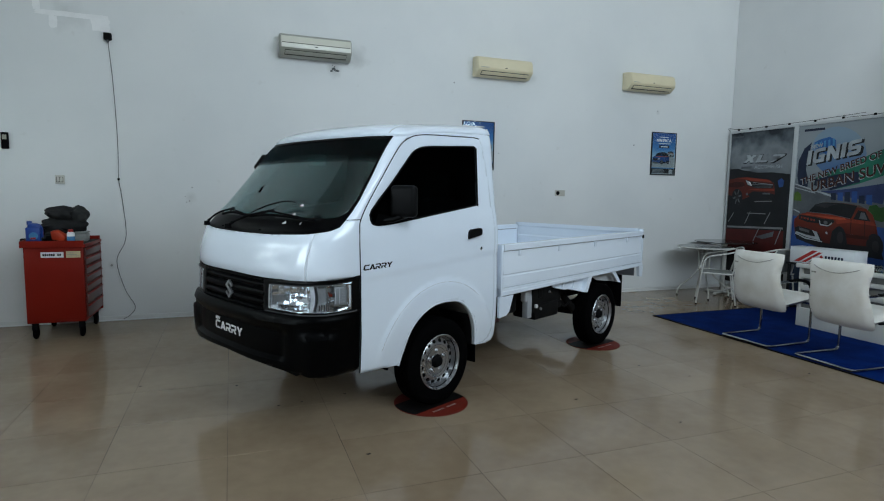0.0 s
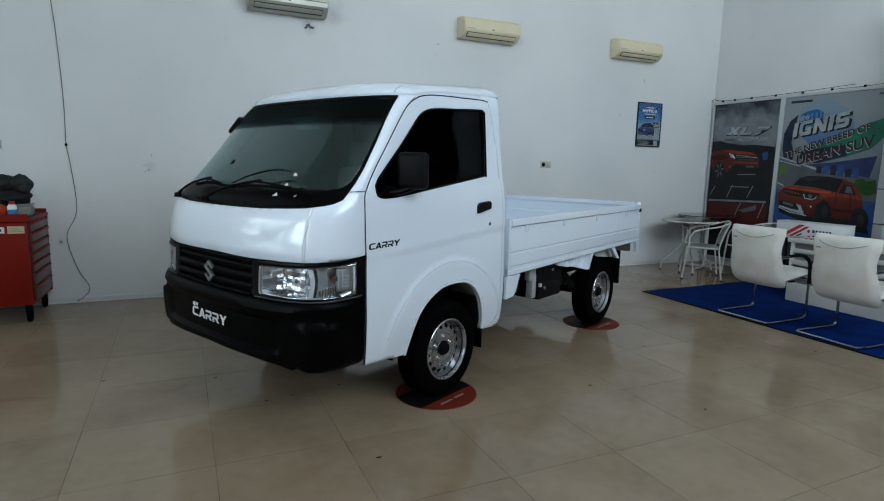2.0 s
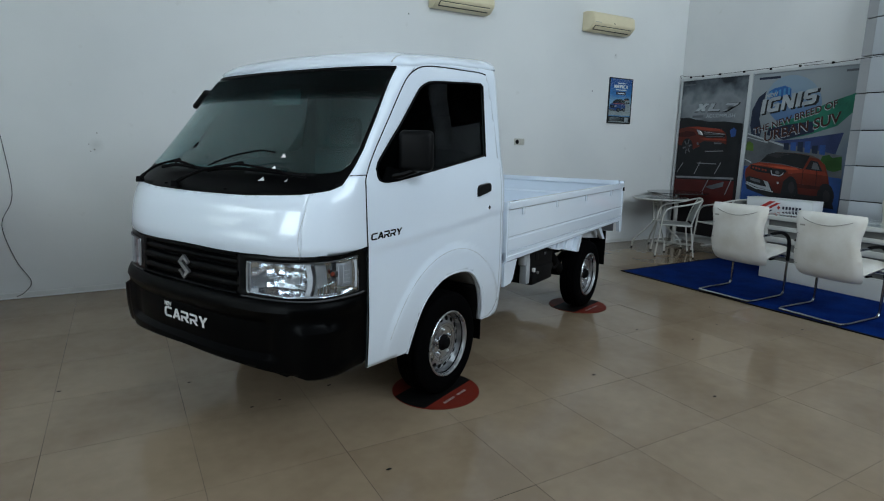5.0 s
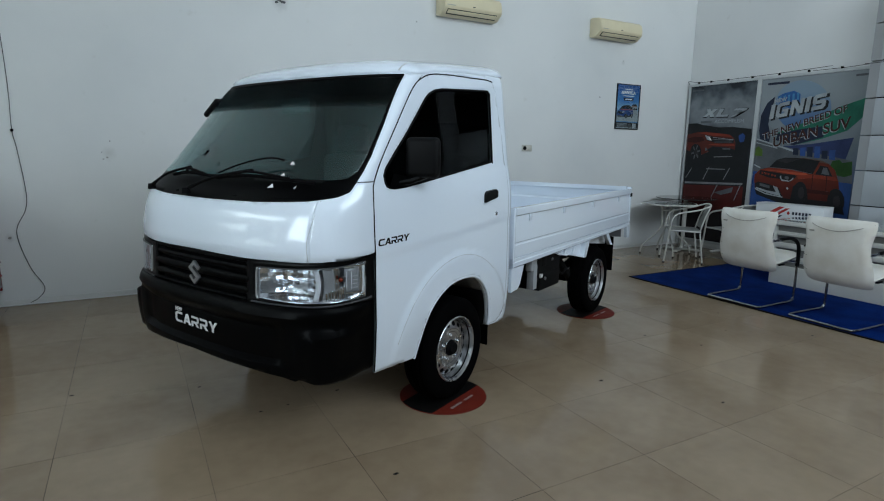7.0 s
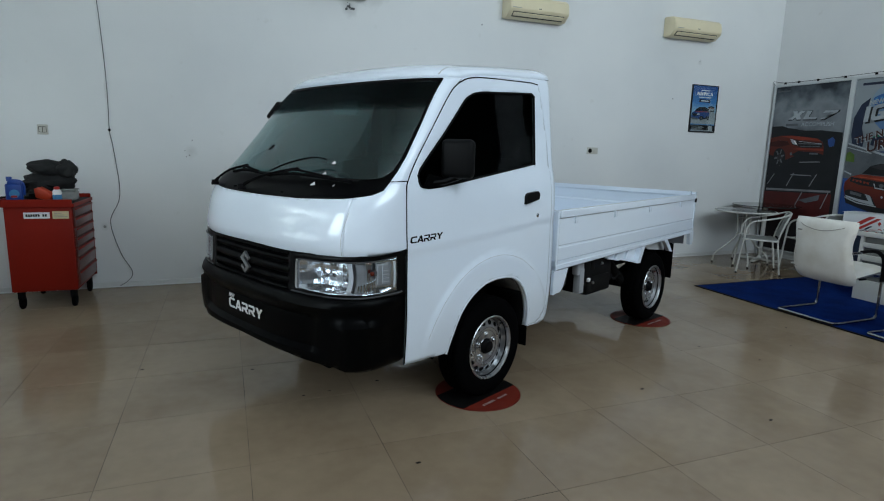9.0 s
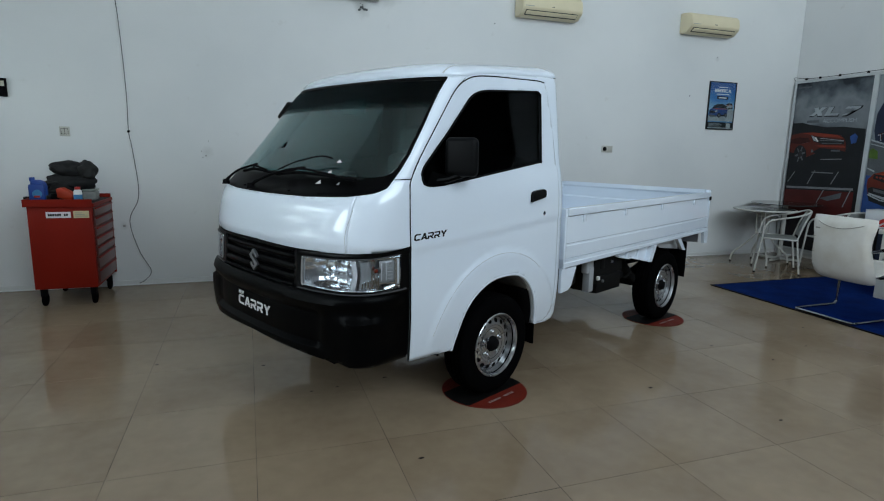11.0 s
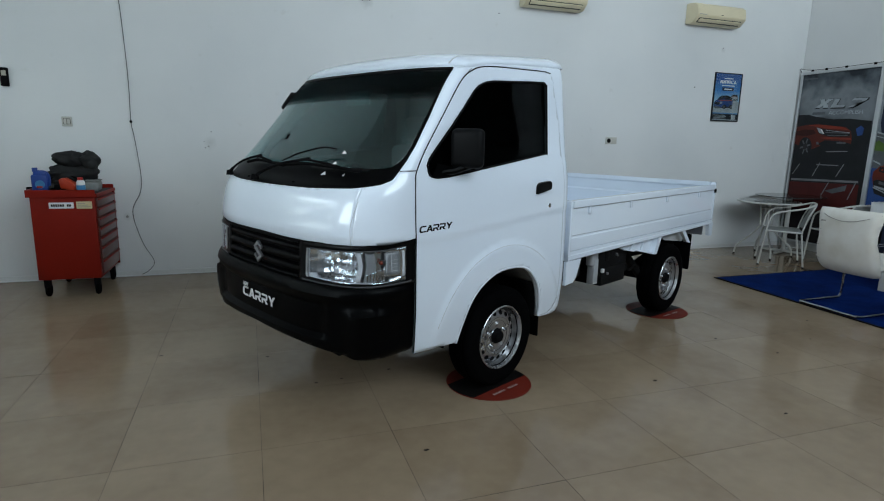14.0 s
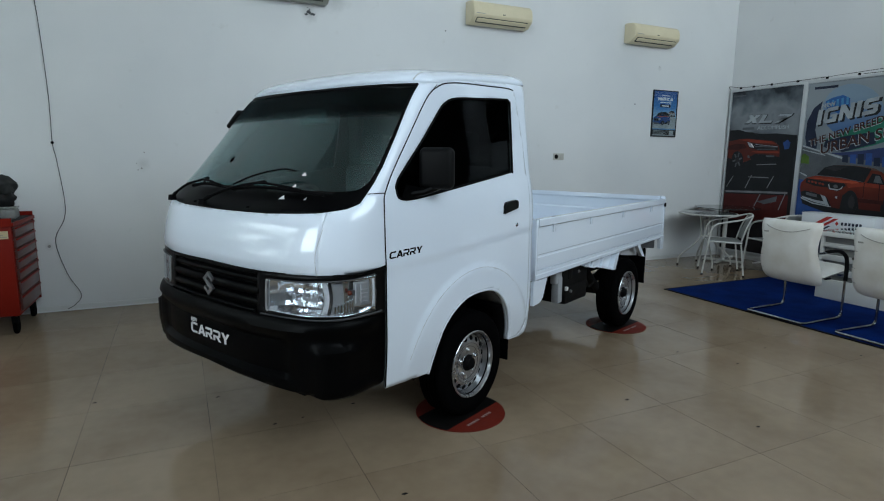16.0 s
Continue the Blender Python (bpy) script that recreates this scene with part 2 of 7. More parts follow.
# ---- mesh helpers ----
def link_mesh(name, bm, material, smooth=True, angle=35):
    me = bpy.data.meshes.new(name)
    bmesh.ops.recalc_face_normals(bm, faces=bm.faces[:])
    bm.to_mesh(me)
    bm.free()
    if material:
        for mm in (material if isinstance(material, (list, tuple)) else (material,)):
            me.materials.append(mm)
    if smooth:
        me.polygons.foreach_set("use_smooth", [True] * len(me.polygons))
        me.set_sharp_from_angle(angle=radians(angle))
    return new(name, me)


def part(name, bm, material, parent, label="", smooth=True, angle=35):
    ob = link_mesh(name, bm, material, smooth, angle)
    ob.parent = parent
    if label:
        tagged(ob, label)
    return ob


def thing(name, m, label, category, group="", kind=""):
    e = new(name)
    e.empty_display_size = 0.1
    e.matrix_world = m
    return tagged(e, label, category, group, kind)


def solid(name, bm, material, label, category, m=None, group="", kind="", smooth=True, angle=35):
    ob = link_mesh(name, bm, material, smooth, angle)
    if m is not None:
        ob.matrix_world = m
    return tagged(ob, label, category, group, kind)


def box(bm, x0, x1, y0, y1, z0, z1, bevel=0.0, seg=2, m=None):
    r = bmesh.ops.create_cube(bm, size=1.0, matrix=Matrix.LocRotScale(((x0 + x1) / 2, (y0 + y1) / 2, (z0 + z1) / 2), None, (abs(x1 - x0), abs(y1 - y0), abs(z1 - z0))))
    vs = r["verts"]
    if bevel:
        es = list({e for v in vs for e in v.link_edges})
        g = bmesh.ops.bevel(bm, geom=es, offset=bevel, segments=seg, profile=0.5, affect='EDGES')
        vs = list({v for f in g["faces"] for v in f.verts} | {v for v in vs if v.is_valid})
    if m is not None:
        bmesh.ops.transform(bm, matrix=m, verts=[v for v in vs if v.is_valid])
    return bm


def B(*a, **k):
    return box(bmesh.new(), *a, **k)


def spline(pts, n=8, closed=False):
    """Catmull-Rom through the points."""
    p = [Vector(q) for q in pts]
    out = []
    k = len(p)
    for i in range(k if closed else k - 1):
        a = p[(i - 1) % k] if closed or i > 0 else p[0] * 2 - p[1]
        b, c = p[i], p[(i + 1) % k]
        d = p[(i + 2) % k] if closed or i + 2 < k else c * 2 - b
        for j in range(n):
            t = j / n
            out.append(0.5 * ((2 * b) + (c - a) * t + (2 * a - 5 * b + 4 * c - d) * t * t + (3 * b - a - 3 * c + d) * t ** 3))
    if not closed:
        out.append(p[-1])
    return out


def tube(bm, pts, r, seg=8, closed=False, flat=1.0):
    """A round bar along the points."""
    pts = [Vector(q) for q in pts]
    k = len(pts)
    rings = []
    up = None
    for i, q in enumerate(pts):
        t = (pts[(i + 1) % k] - pts[i - 1]) if closed or 0 < i < k - 1 else (pts[1] - pts[0] if i == 0 else pts[-1] - pts[-2])
        t = t.normalized()
        if up is None:
            up = t.orthogonal().normalized()
        up = (up - t * up.dot(t))
        up = up.normalized() if up.length > 1e-6 else t.orthogonal().normalized()
        side = t.cross(up)
        rr = r[i] if isinstance(r, (list, tuple)) else r
        rings.append([bm.verts.new(q + (up * math.cos(2 * math.pi * j / seg) * flat + side * math.sin(2 * math.pi * j / seg)) * rr) for j in range(seg)])
    for i in range(k if closed else k - 1):
        a, b = rings[i], rings[(i + 1) % k]
        for j in range(seg):
            bm.faces.new((a[j], a[(j + 1) % seg], b[(j + 1) % seg], b[j]))
    if not closed:
        bm.faces.new(rings[0][::-1])
        bm.faces.new(rings[-1])
    return bm


def T(pts, r, seg=8, closed=False, flat=1.0):
    return tube(bmesh.new(), pts, r, seg, closed, flat)


def lathe(bm, prof, seg=48, m=None, arc=2 * math.pi):
    """Turns (radius, height) round z, then places by m."""
    full = abs(arc - 2 * math.pi) < 1e-6
    cols = []
    for j in range(seg if full else seg + 1):
        a = arc * j / seg
        cols.append([bm.verts.new((m or Matrix()) @ Vector((r * math.cos(a), r * math.sin(a), h))) for r, h in prof])
    for j in range(seg):
        a, b = cols[j], cols[(j + 1) % len(cols)]
        for i in range(len(prof) - 1):
            bm.faces.new((a[i], b[i], b[i + 1], a[i + 1]))
    bmesh.ops.remove_doubles(bm, verts=bm.verts[:], dist=1e-5)
    return bm


def prism(bm, pts, depth, m=None):
    """A flat outline in xy, raised by depth along z, placed by m."""
    m = m or Matrix()
    lo = [bm.verts.new(m @ Vector((x, y, 0))) for x, y in pts]
    hi = [bm.verts.new(m @ Vector((x, y, depth))) for x, y in pts]
    bm.faces.new(lo[::-1])
    bm.faces.new(hi)
    for i in range(len(pts)):
        j = (i + 1) % len(pts)
        bm.faces.new((lo[i], lo[j], hi[j], hi[i]))
    return bm


def PR(pts, depth, m=None):
    return prism(bmesh.new(), pts, depth, m)


def inside(p, poly):
    x, y = p
    c = False
    for i in range(len(poly)):
        (x0, y0), (x1, y1) = poly[i - 1], poly[i]
        if (y0 > y) != (y1 > y) and x < (x1 - x0) * (y - y0) / (y1 - y0) + x0:
            c = not c
    return c


def skin(us, vs, regions, place):
    """A sheet over u and v, cut along the regions' outlines and split by them: name -> bmesh. place(u, v, name) gives the point."""
    bm = bmesh.new()
    g = [[bm.verts.new((u, v, 0)) for v in vs] for u in us]
    for i in range(len(us) - 1):
        for j in range(len(vs) - 1):
            bm.faces.new((g[i][j], g[i + 1][j], g[i + 1][j + 1], g[i][j + 1]))
    for _, poly in regions:
        for i in range(len(poly)):
            a, b = Vector((*poly[i - 1], 0)), Vector((*poly[i], 0))
            t = b - a
            if t.length < 1e-6:
                continue
            x0, x1, y0, y1 = min(a.x, b.x) - 1e-4, max(a.x, b.x) + 1e-4, min(a.y, b.y) - 1e-4, max(a.y, b.y) + 1e-4
            near = [f for f in bm.faces if max(v.co.x for v in f.verts) >= x0 and min(v.co.x for v in f.verts) <= x1 and max(v.co.y for v in f.verts) >= y0 and min(v.co.y for v in f.verts) <= y1]
            geom = list({e for f in near for e in f.edges}) + near + list({v for f in near for v in f.verts})
            bmesh.ops.bisect_plane(bm, geom=geom, dist=1e-5, plane_co=a, plane_no=Vector((-t.y, t.x, 0)))
    out, seen = {}, {}
    for f in bm.faces:
        c = f.calc_center_median()
        name = next((nm for nm, poly in regions if inside((c.x, c.y), poly)), None)
        if name is None:
            continue
        o = out.setdefault(name, bmesh.new())
        s = seen.setdefault(name, {})
        loop = []
        for v in f.verts:
            if v.index not in s or v not in s:
                if v not in s:
                    s[v] = o.verts.new(place(v.co.x, v.co.y, name))
            loop.append(s[v])
        o.faces.new(loop)
    bm.free()
    return out


def outward(bm, centre):
    """Turns a sheet's faces away from the centre."""
    bmesh.ops.recalc_face_normals(bm, faces=bm.faces[:])
    s = sum(f.normal.dot(f.calc_center_median() - Vector(centre)) * f.calc_area() for f in bm.faces)
    if s < 0:
        bmesh.ops.reverse_faces(bm, faces=bm.faces[:])
    return bm


def sheet(name, bm, material, parent, thick=0.012, label="", centre=(-0.1, 0, 1.0), angle=40, inner=None):
    """A pressed panel with thickness inwards."""
    outward(bm, centre)
    me = bpy.data.meshes.new(name)
    bm.to_mesh(me)
    bm.free()
    me.materials.append(material)
    me.polygons.foreach_set("use_smooth", [True] * len(me.polygons))
    me.set_sharp_from_angle(angle=radians(angle))
    ob = new(name, me)
    ob.parent = parent
    if thick:
        so = ob.modifiers.new("thickness", 'SOLIDIFY')
        so.thickness, so.offset = thick, -1.0
        if inner:
            me.materials.append(inner)
            so.material_offset, so.material_offset_rim = 1, 1
    if label:
        tagged(ob, label)
    return ob


# ---- structure ----
WALL_Y, EAST_X, WEST_X, SOUTH_Y, TOP = 3.36, 6.06, -7.1, -5.0, 6.0
solid("wall_north", B(WEST_X - 0.15, EAST_X + 0.15, WALL_Y, WALL_Y + 0.15, 0, TOP), M["wall"], "white painted plaster wall with grey grime and painted shade beside the air conditioners", "wall", kind="structure", smooth=False)
solid("wall_east", B(EAST_X, EAST_X + 0.15, -1.0, WALL_Y - 0.002, 0, TOP), M["wall_e"], "white painted plaster side wall", "wall", kind="structure", smooth=False)
# Unseen dark stretch, added so that the truck's side window mirrors something dark.
solid("wall_east_dark", B(EAST_X, EAST_X + 0.15, SOUTH_Y - 0.15, -1.002, 0, TOP), paint("dark_reflection_panel", (0.012, 0.012, 0.013), 0.7, vary=0.2, scale=1.0, spec=0.1), "unseen dark panel beyond the pylon, added for the side window's reflection", "wall", kind="structure", smooth=False)
solid("ceiling", B(WEST_X - 0.15, EAST_X + 0.15, SOUTH_Y - 0.15, WALL_Y + 0.15, TOP, TOP + 0.12), M["ceiling"], "plain grey ceiling", "ceiling", kind="structure", smooth=False)
M["frame_white"] = paint("window_frame_white", (0.72, 0.73, 0.73), 0.4, vary=0.05)


def glazed_wall(name, window, length, m, bays, label, start=0.5, sill=1.0, head=4.55):
    """A wall along x with one wide glazed opening of several bays."""
    bm = bmesh.new()
    box(bm, 0, length, 0, 0.15, head, TOP)
    box(bm, 0, length, 0, 0.15, 0, sill)
    box(bm, 0, start, 0, 0.15, sill, head)
    box(bm, length - 0.5, length, 0, 0.15, sill, head)
    solid(name, bm, M["wall_dark"], label, "wall", m=m, kind="structure", smooth=False)
    w = thing(window, m, "unseen glazing with white aluminium frames, set high for steeper light", "window", kind="structure")
    step = (length - 0.5 - start) / bays
    for i in range(bays + 1):
        part("mullion", B(start + i * step - 0.03, start + i * step + 0.03, 0.04, 0.11, sill, head, 0.004), M["frame_white"], w)
    for z in (sill + .03, (sill + head) / 2, head - .03):
        part("transom", B(start, length - 0.5, 0.042, 0.108, z - 0.03, z + 0.03), M["frame_white"], w)
    for i in range(bays):
        for z0, z1 in ((sill + .06, (sill + head) / 2 - .03), ((sill + head) / 2 + .03, head - .06)):
            p = part("pane", B(start + 0.03 + i * step, start + (i + 1) * step - 0.03, 0.07, 0.078, z0, z1), M["clear"], w, smooth=False)
            p.visible_shadow = False


# Unseen wall; its glazing is set high so light falls steeply round the truck.
glazed_wall("wall_south", "window_1", EAST_X - WEST_X, pose(WEST_X, SOUTH_Y - 0.15, 0), 7, "unseen dark wall with high glazing, added to shape the light", 3.1, 3.0, 5.75)
# Unseen end wall and window, added to light the truck's front and its reflections.
bm = B(-4.95, -4.80, -1.2, WALL_Y - 0.002, 0, 1.15)
box(bm, -4.95, -4.80, -1.2, WALL_Y - 0.002, 3.05, TOP)
box(bm, -4.95, -4.80, -1.2, -.50, 1.15, 3.05)
box(bm, -4.95, -4.80, 2.90, WALL_Y - 0.002, 1.15, 3.05)
box(bm, WEST_X - 0.15, -4.952, -1.2, -1.05, 0, TOP)
solid("wall_west", bm, M["wall_e"], "added unseen white end wall with a wide window", "wall", kind="structure", smooth=False)
end_window = thing("window_3", pose(-4.90, -.50, 1.15), "added unseen end window with white aluminium bars", "window", kind="structure")
for y in (.03, .85, 1.70, 2.55, 3.37):
    part("mullion", B(0, .06, y - .03, y + .03, 0, 1.90, .004), M["frame_white"], end_window)
for zz in (.03, .62, 1.87):
    part("transom", B(.002, .058, .0, 3.40, zz - .03, zz + .03), M["frame_white"], end_window)
for y0, y1 in ((.06, .82), (.88, 1.67), (1.73, 2.52), (2.58, 3.34)):
    for z0, z1 in ((.06, .59), (.65, 1.84)):
        part("pane", B(.026, .032, y0, y1, z0, z1), M["clear"], end_window, smooth=False).visible_shadow = False
# Glowing sheet in place of the sky, its strength set to brighten the bonnet.
M["daylight"] = bpy.data.materials.new("sky_stand_in_glow")
M["daylight"].use_nodes = True
M["daylight"].node_tree.nodes["Principled BSDF"].inputs["Base Color"].default_value = (0, 0, 0, 1)
M["daylight"].node_tree.nodes["Principled BSDF"].inputs["Emission Color"].default_value = (0.84, 0.94, 1.0, 1)
M["daylight"].node_tree.nodes["Principled BSDF"].inputs["Emission Strength"].default_value = 5.5
solid("backdrop", B(-6.95, -6.93, -1.0, 4.4, .2, 4.6), M["daylight"], "glowing sheet standing in for sky outside the end window", "sky backdrop", kind="structure", smooth=False)
M["leaf"] = paint("tree_leaf", (0.045, 0.085, 0.025), 0.6, vary=0.3, scale=6)
M["bark"] = paint("tree_bark", (0.10, 0.075, 0.05), 0.9, vary=0.3, scale=8, bump=0.5)


def tree(x, y, height, spread, seed):
    """A young tree: tapered trunk, limbs and a loose crown of small leaves."""
    rnd = random.Random(seed)
    t = thing("tree", pose(x, y, -.06), "unseen leafy tree added to break up the end window's reflection", "tree", "trees outside")
    part("trunk", T(spline([(0, 0, 0), (.03, .02, height * .3), (-.02, .04, height * .6), (.02, 0, height * .85)], 5), [.06 - .0026 * i for i in range(16)], 8), M["bark"], t)
    crown = bmesh.new()
    for k in range(18):
        a, z0 = rnd.uniform(0, 6.28), height * rnd.uniform(.32, .8)
        end = Vector((math.cos(a) * spread * rnd.uniform(.2, .5), math.sin(a) * spread * rnd.uniform(.5, 1.0), z0 + rnd.uniform(.1, .6)))
        part("limb", T(spline([(0, .02, z0), end * .5 + Vector((0, 0, z0 * .5 + .06)), end], 4), [.020, .019, .018, .016, .014, .012, .010, .008, .006], 6), M["bark"], t)
        for _ in range(80):
            c = end + Vector((rnd.gauss(0, .16), rnd.gauss(0, .20), rnd.gauss(0, .15)))
            r = Euler((rnd.uniform(0, 6.28), rnd.uniform(0, 6.28), rnd.uniform(0, 6.28))).to_matrix()
            k_ = rnd.uniform(.05, .10)
            crown.faces.new([crown.verts.new(c + r @ Vector(q) * k_) for q in ((-1, 0, 0), (-.2, -.45, .08), (1, 0, 0), (-.2, .45, .08))])
    part("crown", crown, M["leaf"], t, smooth=False)


# Unseen trees, added so that the bonnet mirrors broken bright patches.
tree(-6.0, .10, 3.2, .75, 3)
tree(-6.2, 1.45, 3.6, .85, 5)
tree(-5.9, 2.75, 3.0, .70, 8)
# Unseen glazed end wall, added as the opening for the western lamp.
glazed_wall("wall_west_glazed", "window_2", -1.202 - SOUTH_Y, pose(WEST_X, SOUTH_Y + 0.0, 0, 0, 0, 90), 4, "unseen dark end wall with high glazing, added to shape the light", 0.3, 2.1)
M["paving"] = paint("outside_paving", (0.30, 0.29, 0.27), 0.85, vary=0.2, scale=0.8, bump=0.3)
bm = bmesh.new()
bmesh.ops.create_grid(bm, x_segments=8, y_segments=8, size=400)
solid("ground", bm, M["paving"], "pale concrete paving outside the showroom", "ground", m=pose(0, 0, -0.06), kind="structure", smooth=False)

sk = thing("baseboard", pose(0, 0, 0), "low cream skirting along the wall foot", "skirting", kind="structure")
part("skirting_board", B(WEST_X, EAST_X, WALL_Y - 0.012, WALL_Y - 0.001, 0, 0.05, 0.003), M["skirting"], sk)
part("skirting_board", B(EAST_X - 0.012, EAST_X - 0.001, SOUTH_Y, WALL_Y - 0.013, 0, 0.05, 0.003), M["skirting"], sk)
part("sealant_bead", T([(WEST_X, WALL_Y - 0.014, 0.006), (EAST_X, WALL_Y - 0.014, 0.006)], 0.008, 6), M["frame_white"], sk)

# ---- pickup truck ----
TRUCK = pose(-0.341, 0.7025, 0, 0, 0, 25.88)
truck = thing("pickup_truck", TRUCK, "small white pickup truck with black bumper, parked on display pads", "pickup truck")

FZ = [.24, .30, .36, .45, .55, .66, .72, .80, .88, .95, 1.02, 1.10, 1.16, 1.20, 1.25, 1.35, 1.50, 1.65, 1.75, 1.82]
FC = [-1.013, -1.048, -1.068, -1.083, -1.088, -1.078, -1.059, -1.052, -1.048, -1.042, -1.029, -1.003, -0.969, -0.925, -0.875, -0.783, -0.645, -0.52, -0.435, -0.36]
FE = [-.64, -.645, -.65, -.655, -.657, -.658, -.66, -.66, -.662, -.664, -.665, -.665, -.664, -.660, -.648, -.580, -.465, -.348, -.242, -.12]
SZ = [.30, .36, .50, .70, .90, 1.0, 1.15, 1.25, 1.33, 1.50, 1.65, 1.79, 1.86]
SY = [.783, .793, .808, .818, .818, .814, .808, .795, .779, .757, .738, .720, .697]


def smoothstep(x):
    x = min(1.0, max(0.0, x))
    return x * x * (3 - 2 * x)


def interp(z, xs, ys):
    """Smooth curve through the stations."""
    n = len(xs)
    if z <= xs[0]:
        return ys[0] + (z - xs[0]) * (ys[1] - ys[0]) / (xs[1] - xs[0])
    if z >= xs[-1]:
        return ys[-1] + (z - xs[-1]) * (ys[-1] - ys[-2]) / (xs[-1] - xs[-2])
    i = max(j for j in range(n - 1) if xs[j] <= z)
    h = xs[i + 1] - xs[i]
    t = (z - xs[i]) / h

    def slope(k):
        if k == 0:
            return (ys[1] - ys[0]) / (xs[1] - xs[0])
        if k == n - 1:
            return (ys[-1] - ys[-2]) / (xs[-1] - xs[-2])
        return (ys[k + 1] - ys[k - 1]) / (xs[k + 1] - xs[k - 1])
    a, b = slope(i) * h, slope(i + 1) * h
    return ys[i] * (2 * t**3 - 3 * t**2 + 1) + a * (t**3 - 2 * t**2 + t) + ys[i + 1] * (3 * t**2 - 2 * t**3) + b * (t**3 - t**2)


def side_y(x, z):
    """Half width of the cab's flank."""
    y = interp(z, SZ, SY)
    if x < 0.05:
        y -= 0.04 * (0.05 - x) ** 2
    d = math.hypot(x, z - 0.300)
    if z > 0.25:
        y += 0.013 * smoothstep((0.553 - d) / 0.016) * smoothstep((z - 0.30) / 0.3)
    crease = 0.93 + 0.07 * (x + 0.55)
    y -= 0.006 * smoothstep((crease - z) / 0.02) * smoothstep((z - 0.5) / 0.3)
    if x > 0.545:
        r = 0.055
        k = min(1.0, (x - 0.545) / r)
        y -= r - r * math.sqrt(max(0.0, 1 - k * k))
    return y


def nose(u, z, inset=0.0):
    """Point of the rounded front at the station u, from 0 in the middle to 90 at the flank."""
    xe, xc = interp(z, FZ, FE), interp(z, FZ, FC)
    a, b = side_y(xe, z) - inset, xe - xc - inset
    s, c = math.sin(radians(u)), math.cos(radians(u))
    p = 3 - 0.5 * smoothstep((z - 1.15) / 0.2)
    r = (abs(s) ** p + abs(c) ** p) ** (-1 / p)
    return Vector((xe - b * r * c, a * r * s, z))


def nose_x(y, z):
    """How far forward the front lies at a given side offset."""
    xe, xc = interp(z, FZ, FE), interp(z, FZ, FC)
    k = min(1.0, abs(y) / side_y(xe, z))
    return xe - (xe - xc) * (1 - k ** 3) ** (1 / 3)


def mirrored(poly):
    return [(-u, v) for u, v in poly[::-1]]


def both(line):
    """A half line from the middle out, carried over to the other side."""
    return [(-u, v) for u, v in line[:0:-1]] + line


bon_lo = [(0, .915), (30, .913), (60, .919), (80, .930), (90, .938)]
bon_hi = [(0, 1.152), (25, 1.156), (45, 1.170), (58, 1.190), (65, 1.212), (68.5, 1.250)]
glass_lo = [(0, 1.262), (35, 1.258), (52, 1.258), (61, 1.268), (67, 1.300), (69, 1.36)]
SEAM = 49
lamp = [(30, .748), (30, .884), (45, .889), (62, .896), (81.5, .910), (80.5, .752), (60, .744), (45, .743)]
lamp_zone = [(26, .730), (26, .9133), (30, .913), (60, .919), (80, .930), (89.9, .938), (89.9, .725)]
bump_hi = [(0, .727), (26, .728), (60, .726), (89.9, .724)]
bump_lo = [(0, .438), (28, .427), (42, .408), (52, .394), (66, .376), (80, .364), (89.9, .360)]
grille = both([(0, .915), (26, .9133)])[:] + [(26, .728), (0, .727), (-26, .728)]
glass_low_part = both(glass_lo) + both([(0, 1.738), (63.5, 1.732)])[::-1]
pillar = [(68.5, 1.250), (89.95, 1.252), (89.95, 1.757), (0, 1.757), (-89.95, 1.757), (-89.95, 1.252), (-68.5, 1.250), (-72, 1.30), (-73.4, 1.36), (-65.5, 1.746), (0, 1.749), (65.5, 1.746), (73.4, 1.36), (72, 1.30)]
frit = both(bon_hi) + [(72, 1.30), (73.4, 1.36), (65.5, 1.746), (0, 1.749), (-65.5, 1.746), (-73.4, 1.36), (-72, 1.30)]
corner = [(SEAM, .917), (60, .919), (80, .930), (90, .938), (90, 1.252), (68.5, 1.250), (65, 1.212), (58, 1.190), (SEAM, 1.176)]
bonnet = both([(0, .915), (30, .913), (SEAM, .917)]) + both([(0, 1.152), (25, 1.156), (45, 1.170), (SEAM, 1.176)])[::-1]
bumper = both(bump_lo) + both(bump_hi)[::-1]
regions = [("windscreen", glass_low_part), ("bonnet", bonnet), ("corner_panel", corner), ("corner_panel_far", mirrored(corner)),
           ("headlight_hole", lamp), ("headlight_hole_far", mirrored(lamp)), ("headlight_surround", lamp_zone), ("headlight_surround_far", mirrored(lamp_zone)),
           ("grille_back", grille), ("front_bumper", bumper), ("pillar", pillar), ("cowl", frit)]


